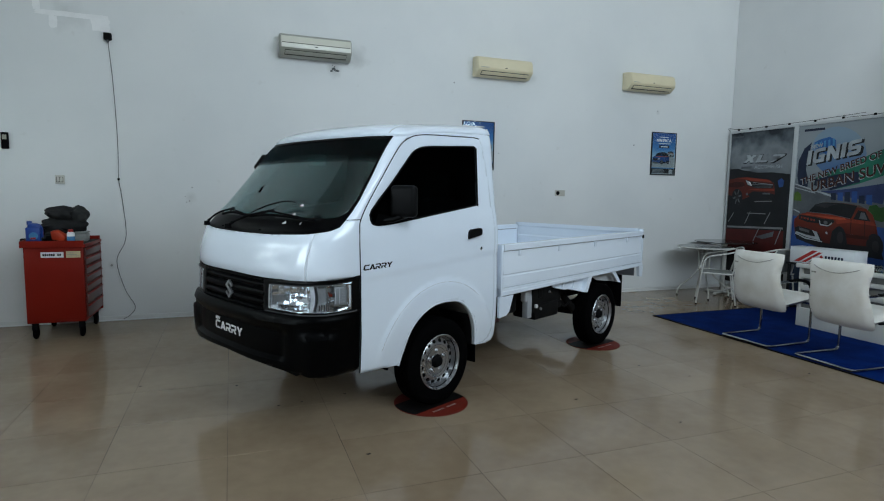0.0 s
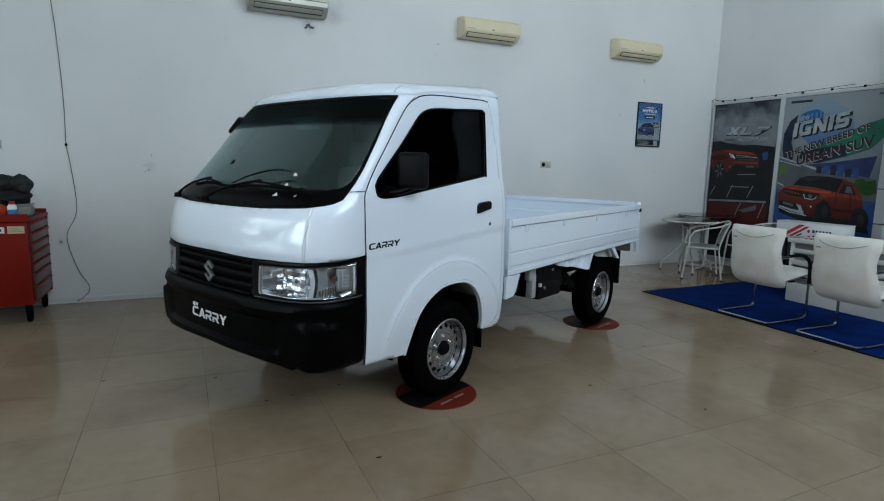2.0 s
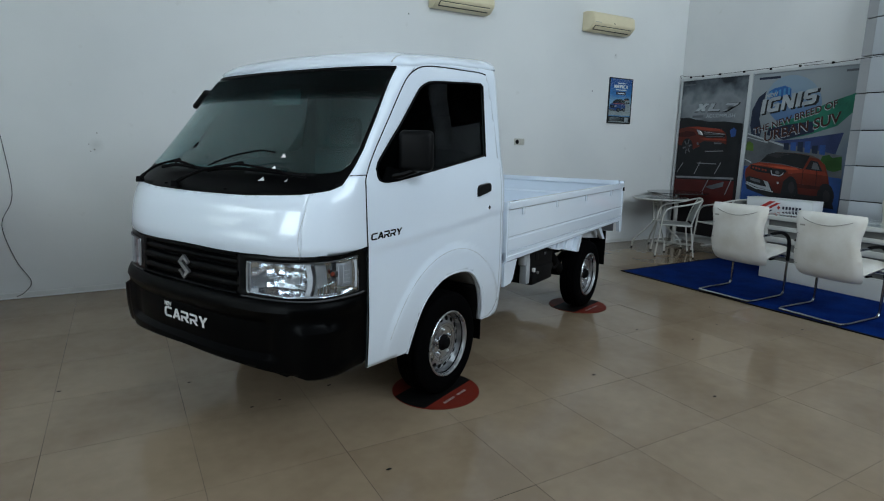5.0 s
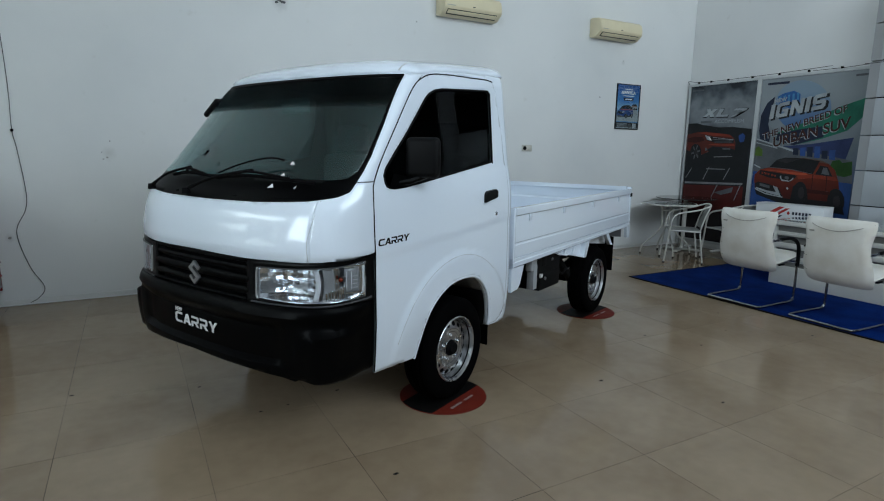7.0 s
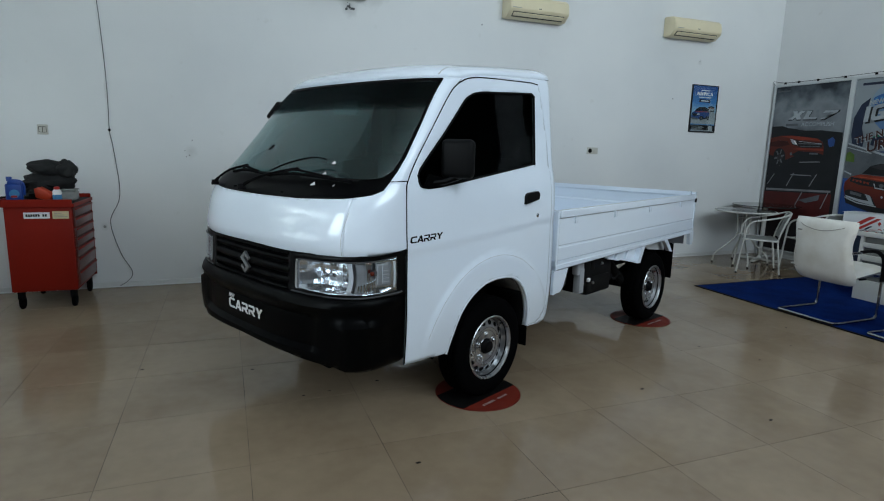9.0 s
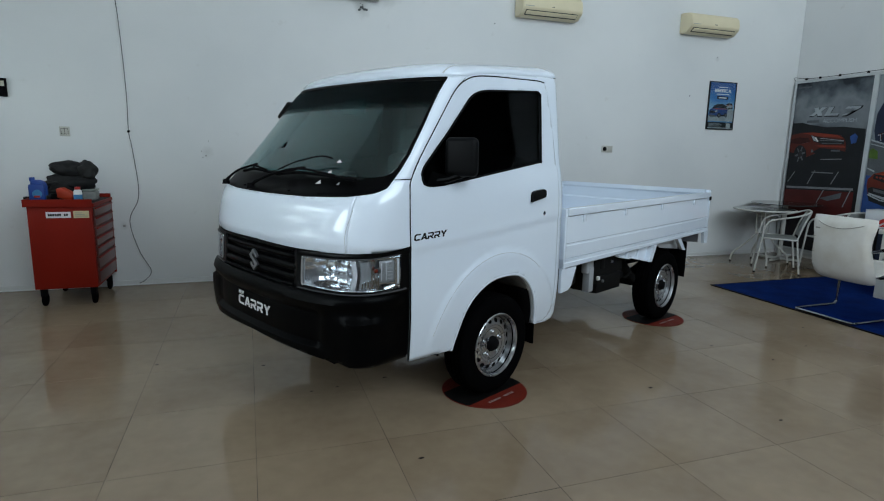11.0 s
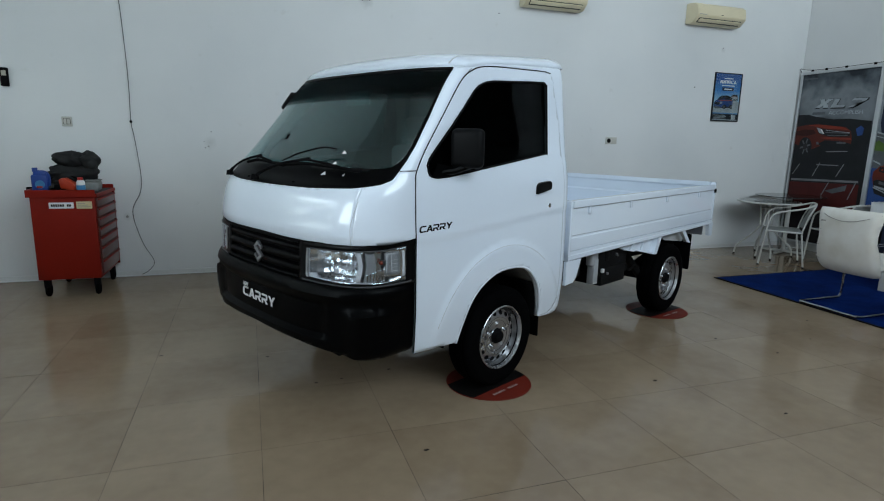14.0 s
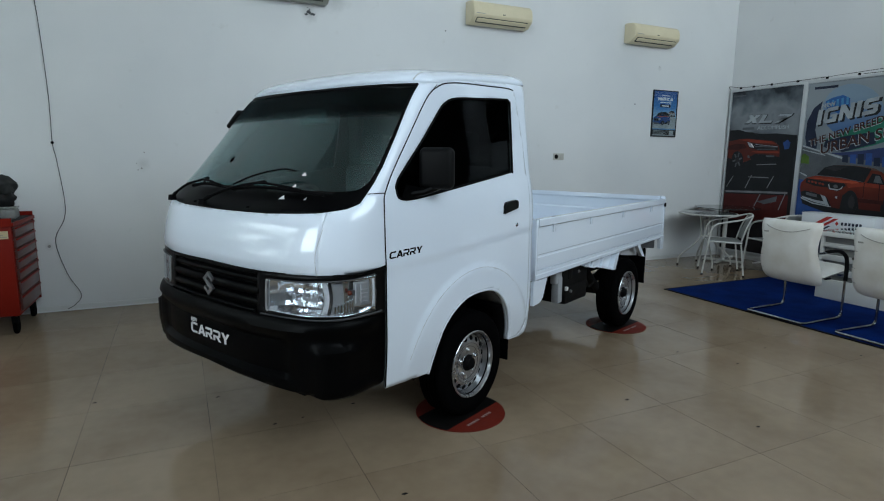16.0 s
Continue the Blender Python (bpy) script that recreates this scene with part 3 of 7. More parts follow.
def front_place(u, v, name):
    if name == "grille_back":
        return nose(u, v, 0.035)
    if name.startswith("headlight_surround"):
        return nose(u, v, 0.006)
    if name == "front_bumper":
        # a proud upper band, a sunken number field and strong corner wings that turn under
        au = abs(u)
        out = 0.014 * smoothstep((v - 0.655) / 0.025) * smoothstep((0.728 - v) / 0.015)
        dish = -0.034 * smoothstep((0.650 - v) / 0.022) * smoothstep((v - 0.455) / 0.02) * smoothstep((43 - au) / 5)
        wing = 0.036 * smoothstep((au - 47) / 6) * smoothstep((0.628 - 0.0016 * max(0.0, au - 60) - v) / 0.030) * smoothstep((90 - au) / 40)
        hollow = -0.012 * smoothstep((au - 60) / 8) * smoothstep((0.60 - v) / 0.03) * smoothstep((v - 0.42) / 0.05)
        tuck = 0.012 * smoothstep((au - 55) / 25) + 0.05 * smoothstep((0.40 - v) / 0.05)
        return nose(u, v, tuck - (out + dish + wing + hollow) * smoothstep((88 - au) / 12))
    if name in ("bonnet", "corner_panel", "corner_panel_far"):
        # the lower edge turns in towards the grille
        return nose(u, v, 0.010 * smoothstep((0.948 - v) / 0.032))
    if name == "cowl" and v < 1.30:
        return nose(u, v, 0.004)
    return nose(u, v)


us = sorted(set([-89.95, 89.95] + [i * 2.5 for i in range(-35, 36)] + [86.25, -86.25, 88.5, -88.5]))
vs = sorted(set(list(np.round(np.arange(0.26, 1.761, 0.02), 4)) + [1.757]))
cut = skin(us, [float(v) for v in vs], regions, front_place)
for key in ("headlight_hole", "headlight_hole_far"):
    cut.pop(key).free()
sheet("windscreen", cut["windscreen"], M["screen"], truck, 0.004, "clear windscreen glass").visible_shadow = False
strip = skin([i * 1.5 for i in range(-45, 46)], [1.58 + .02 * i for i in range(9)], [("strip", both([(0, 1.600), (40, 1.592), (65.5, 1.580)]) + both([(0, 1.738), (63.5, 1.732)])[::-1])], lambda u, v, nm: nose(u, v, -0.0035))["strip"]
sheet("tinted_strip", strip, M["tint"], truck, 0.0012, "dark tinted strip along the windscreen top").visible_shadow = False
sheet("bonnet", cut["bonnet"], M["white"], truck)
sheet("corner_panel", cut["corner_panel"], M["white"], truck)
sheet("corner_panel", cut["corner_panel_far"], M["white"], truck)
bumper_ob = sheet("front_bumper", cut["front_bumper"], M["black"], truck, 0.02, "textured black plastic bumper")
sheet("headlight_surround", cut["headlight_surround"], M["gloss_black"], truck)
sheet("headlight_surround", cut["headlight_surround_far"], M["gloss_black"], truck)
grille_ob = sheet("grille", cut["grille_back"], M["black"], truck, 0.01, "black ribbed grille")
sheet("windscreen_pillar", cut["pillar"], M["white"], truck, inner=M["lining"])
sheet("cowl", cut["cowl"], M["black"], truck, 0.008, "black cowl and windscreen border")


def on_nose(line, r, name, material, parent, inset=0.0, seg=6):
    return part(name, T(spline([nose(u, v, inset) for u, v in line], 4), r, seg), material, parent)


# panel gaps of the front
for sgn in (1, -1):
    on_nose([(sgn * SEAM, .913), (sgn * (SEAM - 1), 1.0), (sgn * (SEAM + 0.5), 1.1), (sgn * (SEAM + 1.5), 1.176)], 0.0011, "panel_gap", M["seam_shade_grey"], truck)
    on_nose([(sgn * 69, 1.250), (sgn * 80, 1.2515), (sgn * 89.9, 1.252)], 0.0022, "panel_gap", M["gap"], truck)
on_nose([(u, 1.747) for u in range(-65, 66, 5)], 0.004, "windscreen_seal", M["gap"], truck)
on_nose([(u, v) for u, v in both(bon_lo)], 0.004, "panel_gap", M["gap"], truck, 0.003)
# grille bars
for z, h in ((.870, .013), (.821, .019), (.771, .017)):
    part("grille_bar", T([nose(u, z, 0.024) for u in range(-27, 28, 2)], h * 1.15, 14), M["black"], grille_ob)
for z0, z1 in ((.898, .913), (.727, .743)):
    part("grille_rim", T([nose(u, (z0 + z1) / 2, 0.010) for u in range(-26, 27, 2)], 0.009, 8), M["black"], grille_ob)
M["emblem_metal"] = paint("emblem_metal", (0.40, 0.41, 0.43), 0.30, metal=0.85, vary=0.04)
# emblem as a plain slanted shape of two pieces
em = Matrix.Translation((-1.046, 0, 0.806)) @ Euler((radians(90), 0, radians(-90))).to_matrix().to_4x4()
half = [(-.044, .020), (.002, .058), (.042, .024), (.030, .013), (.003, .036), (-.016, .018), (.030, -.020), (.020, -.029)]
part("emblem", prism(PR(half, 0.012, em), [(-x, -y) for x, y in half], 0.012, em @ Matrix.Translation((0, 0, -.0004))), M["emblem_metal"], grille_ob, "polished metal emblem", angle=20)


def lettering(text, height, m, depth=0.0022, bold=0.0, wide=0.0, shear=0.0):
    """Words in the built-in font as a raised mesh, drawn out to a given width."""
    cu = bpy.data.curves.new("words", 'FONT')
    cu.body, cu.size, cu.extrude, cu.align_x = text, height / 0.72, depth / 2, 'LEFT'
    cu.offset, cu.shear = bold * height, shear
    ob = bpy.data.objects.new("words", cu)
    scene.collection.objects.link(ob)
    me = bpy.data.meshes.new_from_object(ob)
    bm = bmesh.new()
    bm.from_mesh(me)
    bpy.data.objects.remove(ob)
    bpy.data.meshes.remove(me)
    if wide:
        x0, x1 = min(v.co.x for v in bm.verts), max(v.co.x for v in bm.verts)
        for v in bm.verts:
            v.co.x = (v.co.x - x0) * wide / (x1 - x0)
    bmesh.ops.transform(bm, matrix=m @ Matrix.Translation((0, 0, depth / 2)), verts=bm.verts[:])
    return bm


SHAPES = dict(
    o=[(.22, 0), (1, 0), (1, .20), (.32, .20), (.25, .28), (.25, .72), (.32, .80), (1, .80), (1, 1), (.22, 1), (0, .80), (0, .20)],
    a=[(0, 0), (.25, 0), (.33, .20), (.70, .20), (.63, .38), (.41, .38), (.53, .70), (.79, 0), (1.04, 0), (.66, 1), (.40, 1)],
    r=[(0, 0), (.23, 0), (.23, .32), (.46, .32), (.73, 0), (1.02, 0), (.74, .34), (.97, .46), (.97, .86), (.83, 1), (0, 1), (0, .80), (.74, .80), (.74, .51), (0, .51)],
    m=[(0, 0), (.28, 0), (.28, .54), (.70, 0), (1, 0), (1, 1), (.72, 1), (.72, .46), (.30, 1), (0, 1)],
    y=[(.39, 0), (.63, 0), (.63, .40), (1.04, 1), (.75, 1), (.51, .62), (.27, 1), (-.02, 1), (.39, .40)],
    v=[(.32, 0), (.68, 0), (1, 1), (.62, 1), (.5, .7), (.38, 1), (0, 1)],
    i=[(0, 0), (1, 0), (1, 1), (0, 1)],
    g=[(.22, 0), (.98, 0), (.98, .52), (.50, .52), (.50, .36), (.68, .36), (.68, .24), (.34, .24), (.28, .30), (.28, .70), (.34, .76), (.98, .76), (.98, 1), (.22, 1), (0, .80), (0, .20)],
    s=[(0, 0), (.84, 0), (1, .14), (1, .48), (.86, .60), (.30, .60), (.30, .76), (.96, .76), (.96, 1), (.16, 1), (0, .86), (0, .50), (.14, .38), (.70, .38), (.70, .24), (0, .24)],
    t=[(.1, 0), (.45, 0), (.82, .70), (.82, .74), (.1, .74), (.2, 1), (1.12, 1), (1.12, .76)],
    l=[(0, 0), (1, 0), (1, .26), (.34, .26), (.34, 1), (0, 1)],
    x=[(0, 0), (.35, 0), (.5, .28), (.65, 0), (1, 0), (.74, .5), (1, 1), (.65, 1), (.5, .72), (.35, 1), (0, 1), (.26, .5)])


def blocks(row, height, m, wide, shear=0.0, depth=0.0022, gap=0.16):
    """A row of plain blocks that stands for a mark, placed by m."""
    widths = [0.34 if c == "i" else 1.0 for c in row]
    k = wide / (sum(widths) + gap * (len(widths) - 1))
    bm, x = bmesh.new(), 0.0
    for c, w in zip(row, widths):
        prism(bm, [(x + a * w * k + shear * b * height, b * height) for a, b in SHAPES[c]], depth, m)
        x += (w + gap) * k
    return bm


def stick(bm, m):
    bmesh.ops.transform(bm, matrix=m, verts=bm.verts[:])
    return bm


# writing on the bumper plate, as plain blocks
def wrap_front(bm, d):
    """Lays flat letters onto the curved bumper."""
    x0 = max(v.co.x for v in bm.verts)
    for v in bm.verts:
        v.co.x = nose_x(v.co.y, v.co.z) + 0.031 - d + (v.co.x - x0)
    return bm


plate_m = Matrix.Translation((-1.087, 0.055, 0.562)) @ Euler((radians(90), 0, radians(-90))).to_matrix().to_4x4()
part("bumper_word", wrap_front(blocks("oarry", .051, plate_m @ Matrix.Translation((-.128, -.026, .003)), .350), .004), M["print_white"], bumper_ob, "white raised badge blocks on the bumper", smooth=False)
part("bumper_word", wrap_front(lettering("NEW", .020, plate_m @ Matrix.Translation((-.128, .030, .003)), bold=.03, wide=.060), .004), M["print_white"], bumper_ob, "white word on the bumper", smooth=False)

M["trim_grey"] = paint("lamp_trim_grey", (0.05, 0.052, 0.056), 0.4, vary=0.1)
M["lamp_clear"] = paint("lamp_pale_plastic", (0.62, 0.64, 0.66), 0.2, vary=0.05)
M["lamp_mid"] = paint("lamp_housing_grey", (0.34, 0.35, 0.36), 0.3, metal=0.4, vary=0.12, scale=20)


# headlights
def headlight(sgn):
    rg = [("lens", lamp)]
    lens = skin([i * 2.0 for i in range(14, 43)], [0.73 + 0.01 * i for i in range(19)], rg, lambda u, v, nm: nose(sgn * u, v, -0.001))["lens"]
    hl = sheet("headlight", lens, M["lens"], truck, 0.004, "clear headlight with amber bulb inside")
    hl.visible_shadow = False

    def deep(u, v, nm):
        # a faceted bowl, then a shallower fluted bay
        k = min(1.0, max(0.0, (u - 30) / 51))
        bowl = max(0.0, 1 - ((k - 0.19) / 0.24) ** 2) * max(0.0, 1 - ((v - 0.815) / 0.082) ** 2)
        flute = 0.004 * abs(math.sin(u * 1.5)) if k > 0.45 else 0.007 * abs(math.sin(u * 0.62)) * (0.4 + abs(math.sin(v * 75)))
        d = 0.022 + 0.060 * bowl ** 0.6 + flute + 0.018 * smoothstep((k - 0.45) / 0.08) * smoothstep((0.9 - k) / 0.1)
        e = min((u - 30) / 8, (81 - u) / 4)
        ez = min(v - 0.742, 0.895 - v) / 0.02
        return nose(sgn * u, v, 0.004 + d * smoothstep(min(e, ez)))
    back = skin([29 + i * 2.25 for i in range(25)], [0.73 + 0.018 * i for i in range(11)], rg, deep)["lens"]
    sheet("reflector", back, M["reflector"], hl, 0.003, "bright faceted lamp reflector", angle=6)

    def strip(name, u0, u1, v0, v1, inset, material, bow=0.0):
        """A thin curved plate inside the lamp."""
        bm, prev = bmesh.new(), None
        for i in range(9):
            v = v0 + (v1 - v0) * i / 8
            du = bow * math.sin(math.pi * i / 8)
            row = [bm.verts.new(nose(sgn * (u0 + du + (u1 - u0) * j / 4), v, inset)) for j in range(5)]
            if prev:
                for j in range(4):
                    bm.faces.new((prev[j], prev[j + 1], row[j + 1], row[j]))
            prev = row
        return sheet(name, bm, material, hl, 0.003, centre=(-.5, 0, .82))
    strip("divider", 51.0, 53.2, .750, .886, .012, M["lamp_clear"], 1.2)
    strip("bay_wall", 55.0, 60.5, .752, .886, .024, M["lamp_mid"], 1.0)
    strip("indicator_housing", 66.5, 77.5, .778, .884, .018, M["lamp_mid"])
    for u0 in (67.5, 70.8):
        strip("housing_line", u0, u0 + .5, .790, .872, .014, M["lamp_clear"])
    for v0 in (.798, .815, .832, .849):
        part("lamp_rib", T([nose(sgn * 71.2, v0, .013), nose(sgn * 75.5, v0, .013)], 0.0014, 6), M["lamp_clear"], hl)
    for i in range(7):
        strip("flute", 56.5 + 1.5 * i, 57.3 + 1.5 * i, .754, .784 + .005 * i, .013, M["chrome"])
    strip("edge_strip", 78.6, 80.3, .768, .898, .006, M["lamp_clear"], .5)
    bm = bmesh.new()
    bmesh.ops.create_uvsphere(bm, u_segments=12, v_segments=8, radius=0.0105, matrix=Matrix.Translation(nose(sgn * 64.3, .838, .018)))
    part("indicator_bulb", bm, M["amber"], hl, "amber indicator bulb")
    part("bulb_collar", B(-.006, .006, -.012, .012, -.012, .012, .003), M["trim_grey"], hl).matrix_local = Matrix.Translation(nose(sgn * 66.0, .838, .022))
    bm = bmesh.new()
    bmesh.ops.create_uvsphere(bm, u_segments=16, v_segments=10, radius=0.015, matrix=Matrix.Translation(nose(sgn * 41, .815, .06)))
    part("main_bulb", bm, M["chrome"], hl)
    part("screw", lathe(bmesh.new(), [(0, .004), (.006, .003), (.007, 0)], 10, Matrix.Translation(nose(sgn * 51.5, .812, .010)) @ Euler((0, radians(-90), 0)).to_matrix().to_4x4()), M["trim_grey"], hl)
    on_nose([(sgn * 28, .730), (sgn * 45, .727), (sgn * 60, .730), (sgn * 80, .738), (sgn * 86, .742)], 0.0045, "lamp_trim", M["trim_grey"], hl, 0.003)
    on_nose([(sgn * 30.8, .748), (sgn * 30.1, .76), (sgn * 30.0, .81), (sgn * 30.1, .866), (sgn * 30.8, .880)], 0.004, "bezel", M["lamp_mid"], hl, 0.001)
    on_nose([(sgn * 30.8, .885), (sgn * 45, .889), (sgn * 62, .896), (sgn * 80, .908)], 0.0035, "bezel", M["trim_grey"], hl, 0.001)


for sgn in (-1, 1):
    headlight(sgn)

M["arch_grey"] = paint("arch_liner_grey", (0.11, 0.115, 0.12), 0.6, vary=0.2, scale=6)
# flanks
win = [(-.555, 1.222), (-.575, 1.240), (-.578, 1.262), (-.562, 1.305), (-.392, 1.470), (-.246, 1.622), (-.210, 1.656), (-.162, 1.682), (-.090, 1.699), (.08, 1.712), (.34, 1.730), (.374, 1.729), (.393, 1.714), (.394, 1.69), (.370, 1.352), (.362, 1.335), (.33, 1.328), (-.10, 1.270), (-.45, 1.222)]
arch_key = [(.368, .24), (.364, .30), (.360, .354), (.345, .44), (.297, .560), (.228, .646), (.144, .694), (.040, .708), (-.062, .703), (-.142, .680), (-.228, .630), (-.294, .558), (-.340, .440), (-.360, .354), (-.372, .30), (-.38, .24)]
arch = [(p.x, p.z) for p in spline([(x, 0, z) for x, z in arch_key], 3)]
door_top = [(-.235, 1.757), (-.13, 1.779), (.0, 1.795), (.177, 1.809), (.42, 1.823), (.60, 1.829)]


def flank_edge(z):
    return interp(z, FZ, FE)


outer = [(flank_edge(z), z) for z in (.362, .5, .7, .9, 1.0, 1.1, 1.2, 1.25, 1.35, 1.5, 1.65, 1.757)] + door_top[1:] + [(.60, .52), (.592, .45), (.572, .392), (.535, .352), (.48, .338), (.39, .345), (-.33, .352)]
shut = [(flank_edge(z) + .001, z) for z in (.362, .5, .7, .9, 1.0, 1.1, 1.2, 1.25, 1.35, 1.5, 1.65, 1.71)] + [(-.235, 1.742), (-.18, 1.762), (-.09, 1.775), (.05, 1.783), (.177, 1.787), (.37, 1.795), (.44, 1.790), (.452, 1.775), (.470, 1.70), (.505, 1.50), (.528, 1.20), (.532, .90), (.532, .52), (.520, .43), (.490, .375), (.440, .352), (-.33, .352)]
for sgn in (-1, 1):
    rg = [("arch", arch), ("window", win), ("door", shut), ("cab_side", outer)]

    def flank(u, v, nm, sgn=sgn):
        return Vector((u, sgn * (side_y(u, v) - (0.010 if nm == "window" else 0.0)) , v))
    xs = [float(round(-.68 + .02 * i, 4)) for i in range(65)] + [.575, .585, .595, .60]
    cut = skin(sorted(set(x for x in xs if x <= .6)), [float(round(.32 + .02 * i, 4)) for i in range(77)], rg, flank)
    cut.pop("arch").free()
    for key in ("door", "cab_side"):
        bmesh.ops.remove_doubles(cut[key], verts=[v for v in cut[key].verts if v.co.z < .74 and v.co.x > flank_edge(v.co.z) + .02], dist=0.004)
    door = sheet("door", cut["door"], M["white"], truck, 0.014, "white cab door", inner=M["interior"])
    pane = sheet("side_window", cut["window"], M["side_glass"], door, 0.004, "dark tinted side window")
    sheet("cab_side", cut["cab_side"], M["white"], truck, 0.014, inner=M["lining"])
    part("window_seal", T(spline([flank(u, v, "") for u, v in win], 2, True), 0.006, 6, True), M["gap"], door, "black rubber seal")
    part("panel_gap", T(spline([flank(flank_edge(z), z, "") for z in (.93, 1.0, 1.1, 1.2, 1.25, 1.35, 1.5, 1.65, 1.71)] + [flank(u, v, "") for u, v in shut[12:19]], 3), 0.0034, 6), M["gap"], door)
    part("panel_gap", T([flank(flank_edge(z), z, "") for z in (.37, .5, .6, .7, .8, .93)], 0.003, 6), M["gap"], truck)
    # arch lining, pale over the wheel and black behind it, and flange
    ring = [(x * .996, z) for x, z in arch if z > .352]
    liner = [bmesh.new(), bmesh.new(), bmesh.new()]
    for (xa, za), (xb, zb) in zip(ring, ring[1:]):
        bm = liner[0 if min(za, zb) > .58 else 1 if xa > 0 else 2]
        rows = [[bm.verts.new((x * .975, sgn * (side_y(x, z) - d), z - .010)) for d in (.035, .12, .20, .30)] for x, z in ((xa, za), (xb, zb))]
        for i in range(3):
            bm.faces.new((rows[0][i], rows[0][i + 1], rows[1][i + 1], rows[1][i]))
    for bm, mm in zip(liner, (M["arch_grey"], M["gap"], M["gap"])):
        bmesh.ops.remove_doubles(bm, verts=bm.verts[:], dist=.0005)
        sheet("wheel_arch", bm, mm, truck, 0.006)
    bm = bmesh.new()
    prev = None
    for x, z in ring:
        y = side_y(x, z)
        row = [bm.verts.new((x * .985, sgn * yy, z - .005)) for yy in (y - .016, y - .035)]
        if prev:
            bm.faces.new((prev[0], prev[1], row[1], row[0]))
        prev = row
    sheet("arch_return", bm, M["white"], truck, 0.002)
    # A thin grey line paints the shading of the crease round the arch.
    crease = [(.536 * math.cos(radians(a)), .300 + .536 * math.sin(radians(a))) for a in range(50, 163, 8)]
    part("arch_crease", T(spline([(x, sgn * (side_y(x, z) - .0006), z) for x, z in crease], 4), 0.0012, 6), M["seam_shade_grey"], truck)
    part("arch_flange", T(spline([(x, sgn * (side_y(x, z) - .0075), z) for x, z in ring[::3] + ring[-1:]], 6), 0.0095, 10), M["white"], truck)
    # handle, lock, mark, mirror
    hm = Matrix.Translation((.305, sgn * (side_y(.305, 1.14) + .001), 1.14)) @ Euler((radians(90), 0, 0 if sgn < 0 else radians(180))).to_matrix().to_4x4()
    s = 1 if sgn < 0 else -1
    part("handle", PR([(s * x, y) for x, y in ((-.066, -.036), (.066, -.012), (.069, .004), (.068, .020), (.060, .031), (.046, .036), (-.038, .028), (-.054, .020), (-.063, .006))], 0.022, hm @ Matrix.Translation((0, 0, -.006))), M["gloss_black"], door, "black pull handle")
    bm = lathe(bmesh.new(), [(0, .004), (.009, .004), (.012, .002), (.013, -.003)], 14, Matrix.Translation((.378, sgn * side_y(.378, 1.032), 1.032)) @ Euler((radians(90 if sgn < 0 else -90), 0, 0)).to_matrix().to_4x4())
    part("lock", bm, M["chrome"], door, "metal door lock")
    tm = Matrix.Translation((-.545, sgn * (side_y(-.545, .985) - .001), .985)) @ Euler((radians(90), 0, 0 if sgn < 0 else radians(180))).to_matrix().to_4x4() @ Matrix.Rotation(radians(2), 4, 'Z')
    bm = blocks("oarry", .031, tm @ Matrix.Translation((-.102, -.018, 0)), .206, shear=.2, gap=.09)
    heavy = blocks("oarry", .031, tm @ Matrix.Translation((-.1002, -.0185, .0003)), .206, shear=.2, gap=.09)
    for v in heavy.verts:
        v.co.y = sgn * (side_y(v.co.x, v.co.z) + .0008)
    part("door_word", heavy, M["gap"], door, smooth=False)
    for v in bm.verts:
        v.co.y = sgn * (side_y(v.co.x, v.co.z) + .0012)
    part("door_word", bm, M["gap"], door, "dark badge blocks on the door", smooth=False)
    y0 = side_y(-.45, 1.25)
    bm = B(-.034, .034, -.082, .082, 1.262, 1.452, 0.028, 4)
    bmesh.ops.transform(bm, matrix=Matrix.Scale(-sgn, 4, (0, 1, 0)) @ Matrix.Translation((-.378, -.842, 0)) @ Matrix.Rotation(radians(24), 4, 'Z'), verts=bm.verts[:])
    mir = part("mirror", bm, M["mirror_black"], door, "black door mirror")
    part("mirror_arm", T([(-.53, sgn * (y0 - .005), 1.238), (-.44, sgn * (y0 + .02), 1.246), (-.36, sgn * (y0 + .06), 1.275)], [.016, .018, .02], 8, flat=0.8), M["black"], mir)
    if sgn > 0:
        vis = B(-.05, .03, -.016, .016, -.085, .085, .014, 3)
        bmesh.ops.transform(vis, matrix=Matrix.Translation((-.372, .788, 1.630)) @ Matrix.Rotation(radians(57), 4, 'X'), verts=vis.verts[:])
        vis = part("window_visor", vis, M["mirror_black"], door, "dark visor over the driver's window")
        part("visor_clip", T([(-.33, side_y(-.33, 1.60) - .004, 1.60), (-.37, .788, 1.63)], .010, 6), M["black"], vis)
    bm = PR([(-.56, 1.224), (-.43, 1.224), (-.40, 1.262), (-.53, 1.285)], .012)
    bmesh.ops.transform(bm, matrix=Matrix.Translation((0, sgn * (y0 + .004), 0)) @ Euler((radians(90), 0, 0)).to_matrix().to_4x4(), verts=bm.verts[:])
    part("mirror_base", bm, M["black"], mir)

# roof: a shallow shell over the ring of windscreen head, door heads and back
ring = []
for u in range(-88, 89, 4):
    p = nose(u, 1.755)
    ring.append((p.x, p.y, p.z))
right_side = [(x, side_y(x, z), z) for x, z in door_top[1:-1] + [(.52, 1.827)]]
back_r = [(.545 + .055 * math.sin(radians(a)), side_y(.5, 1.80) - .055 + .055 * math.cos(radians(a)), 1.829) for a in (20, 45, 70, 90)]
back = [(.60, y, 1.829) for y in (.55, .3, 0, -.3, -.55)]
full = ring + right_side + back_r + back + [(x, -y, z) for x, y, z in back_r[::-1]] + [(x, -y, z) for x, y, z in right_side[::-1]]
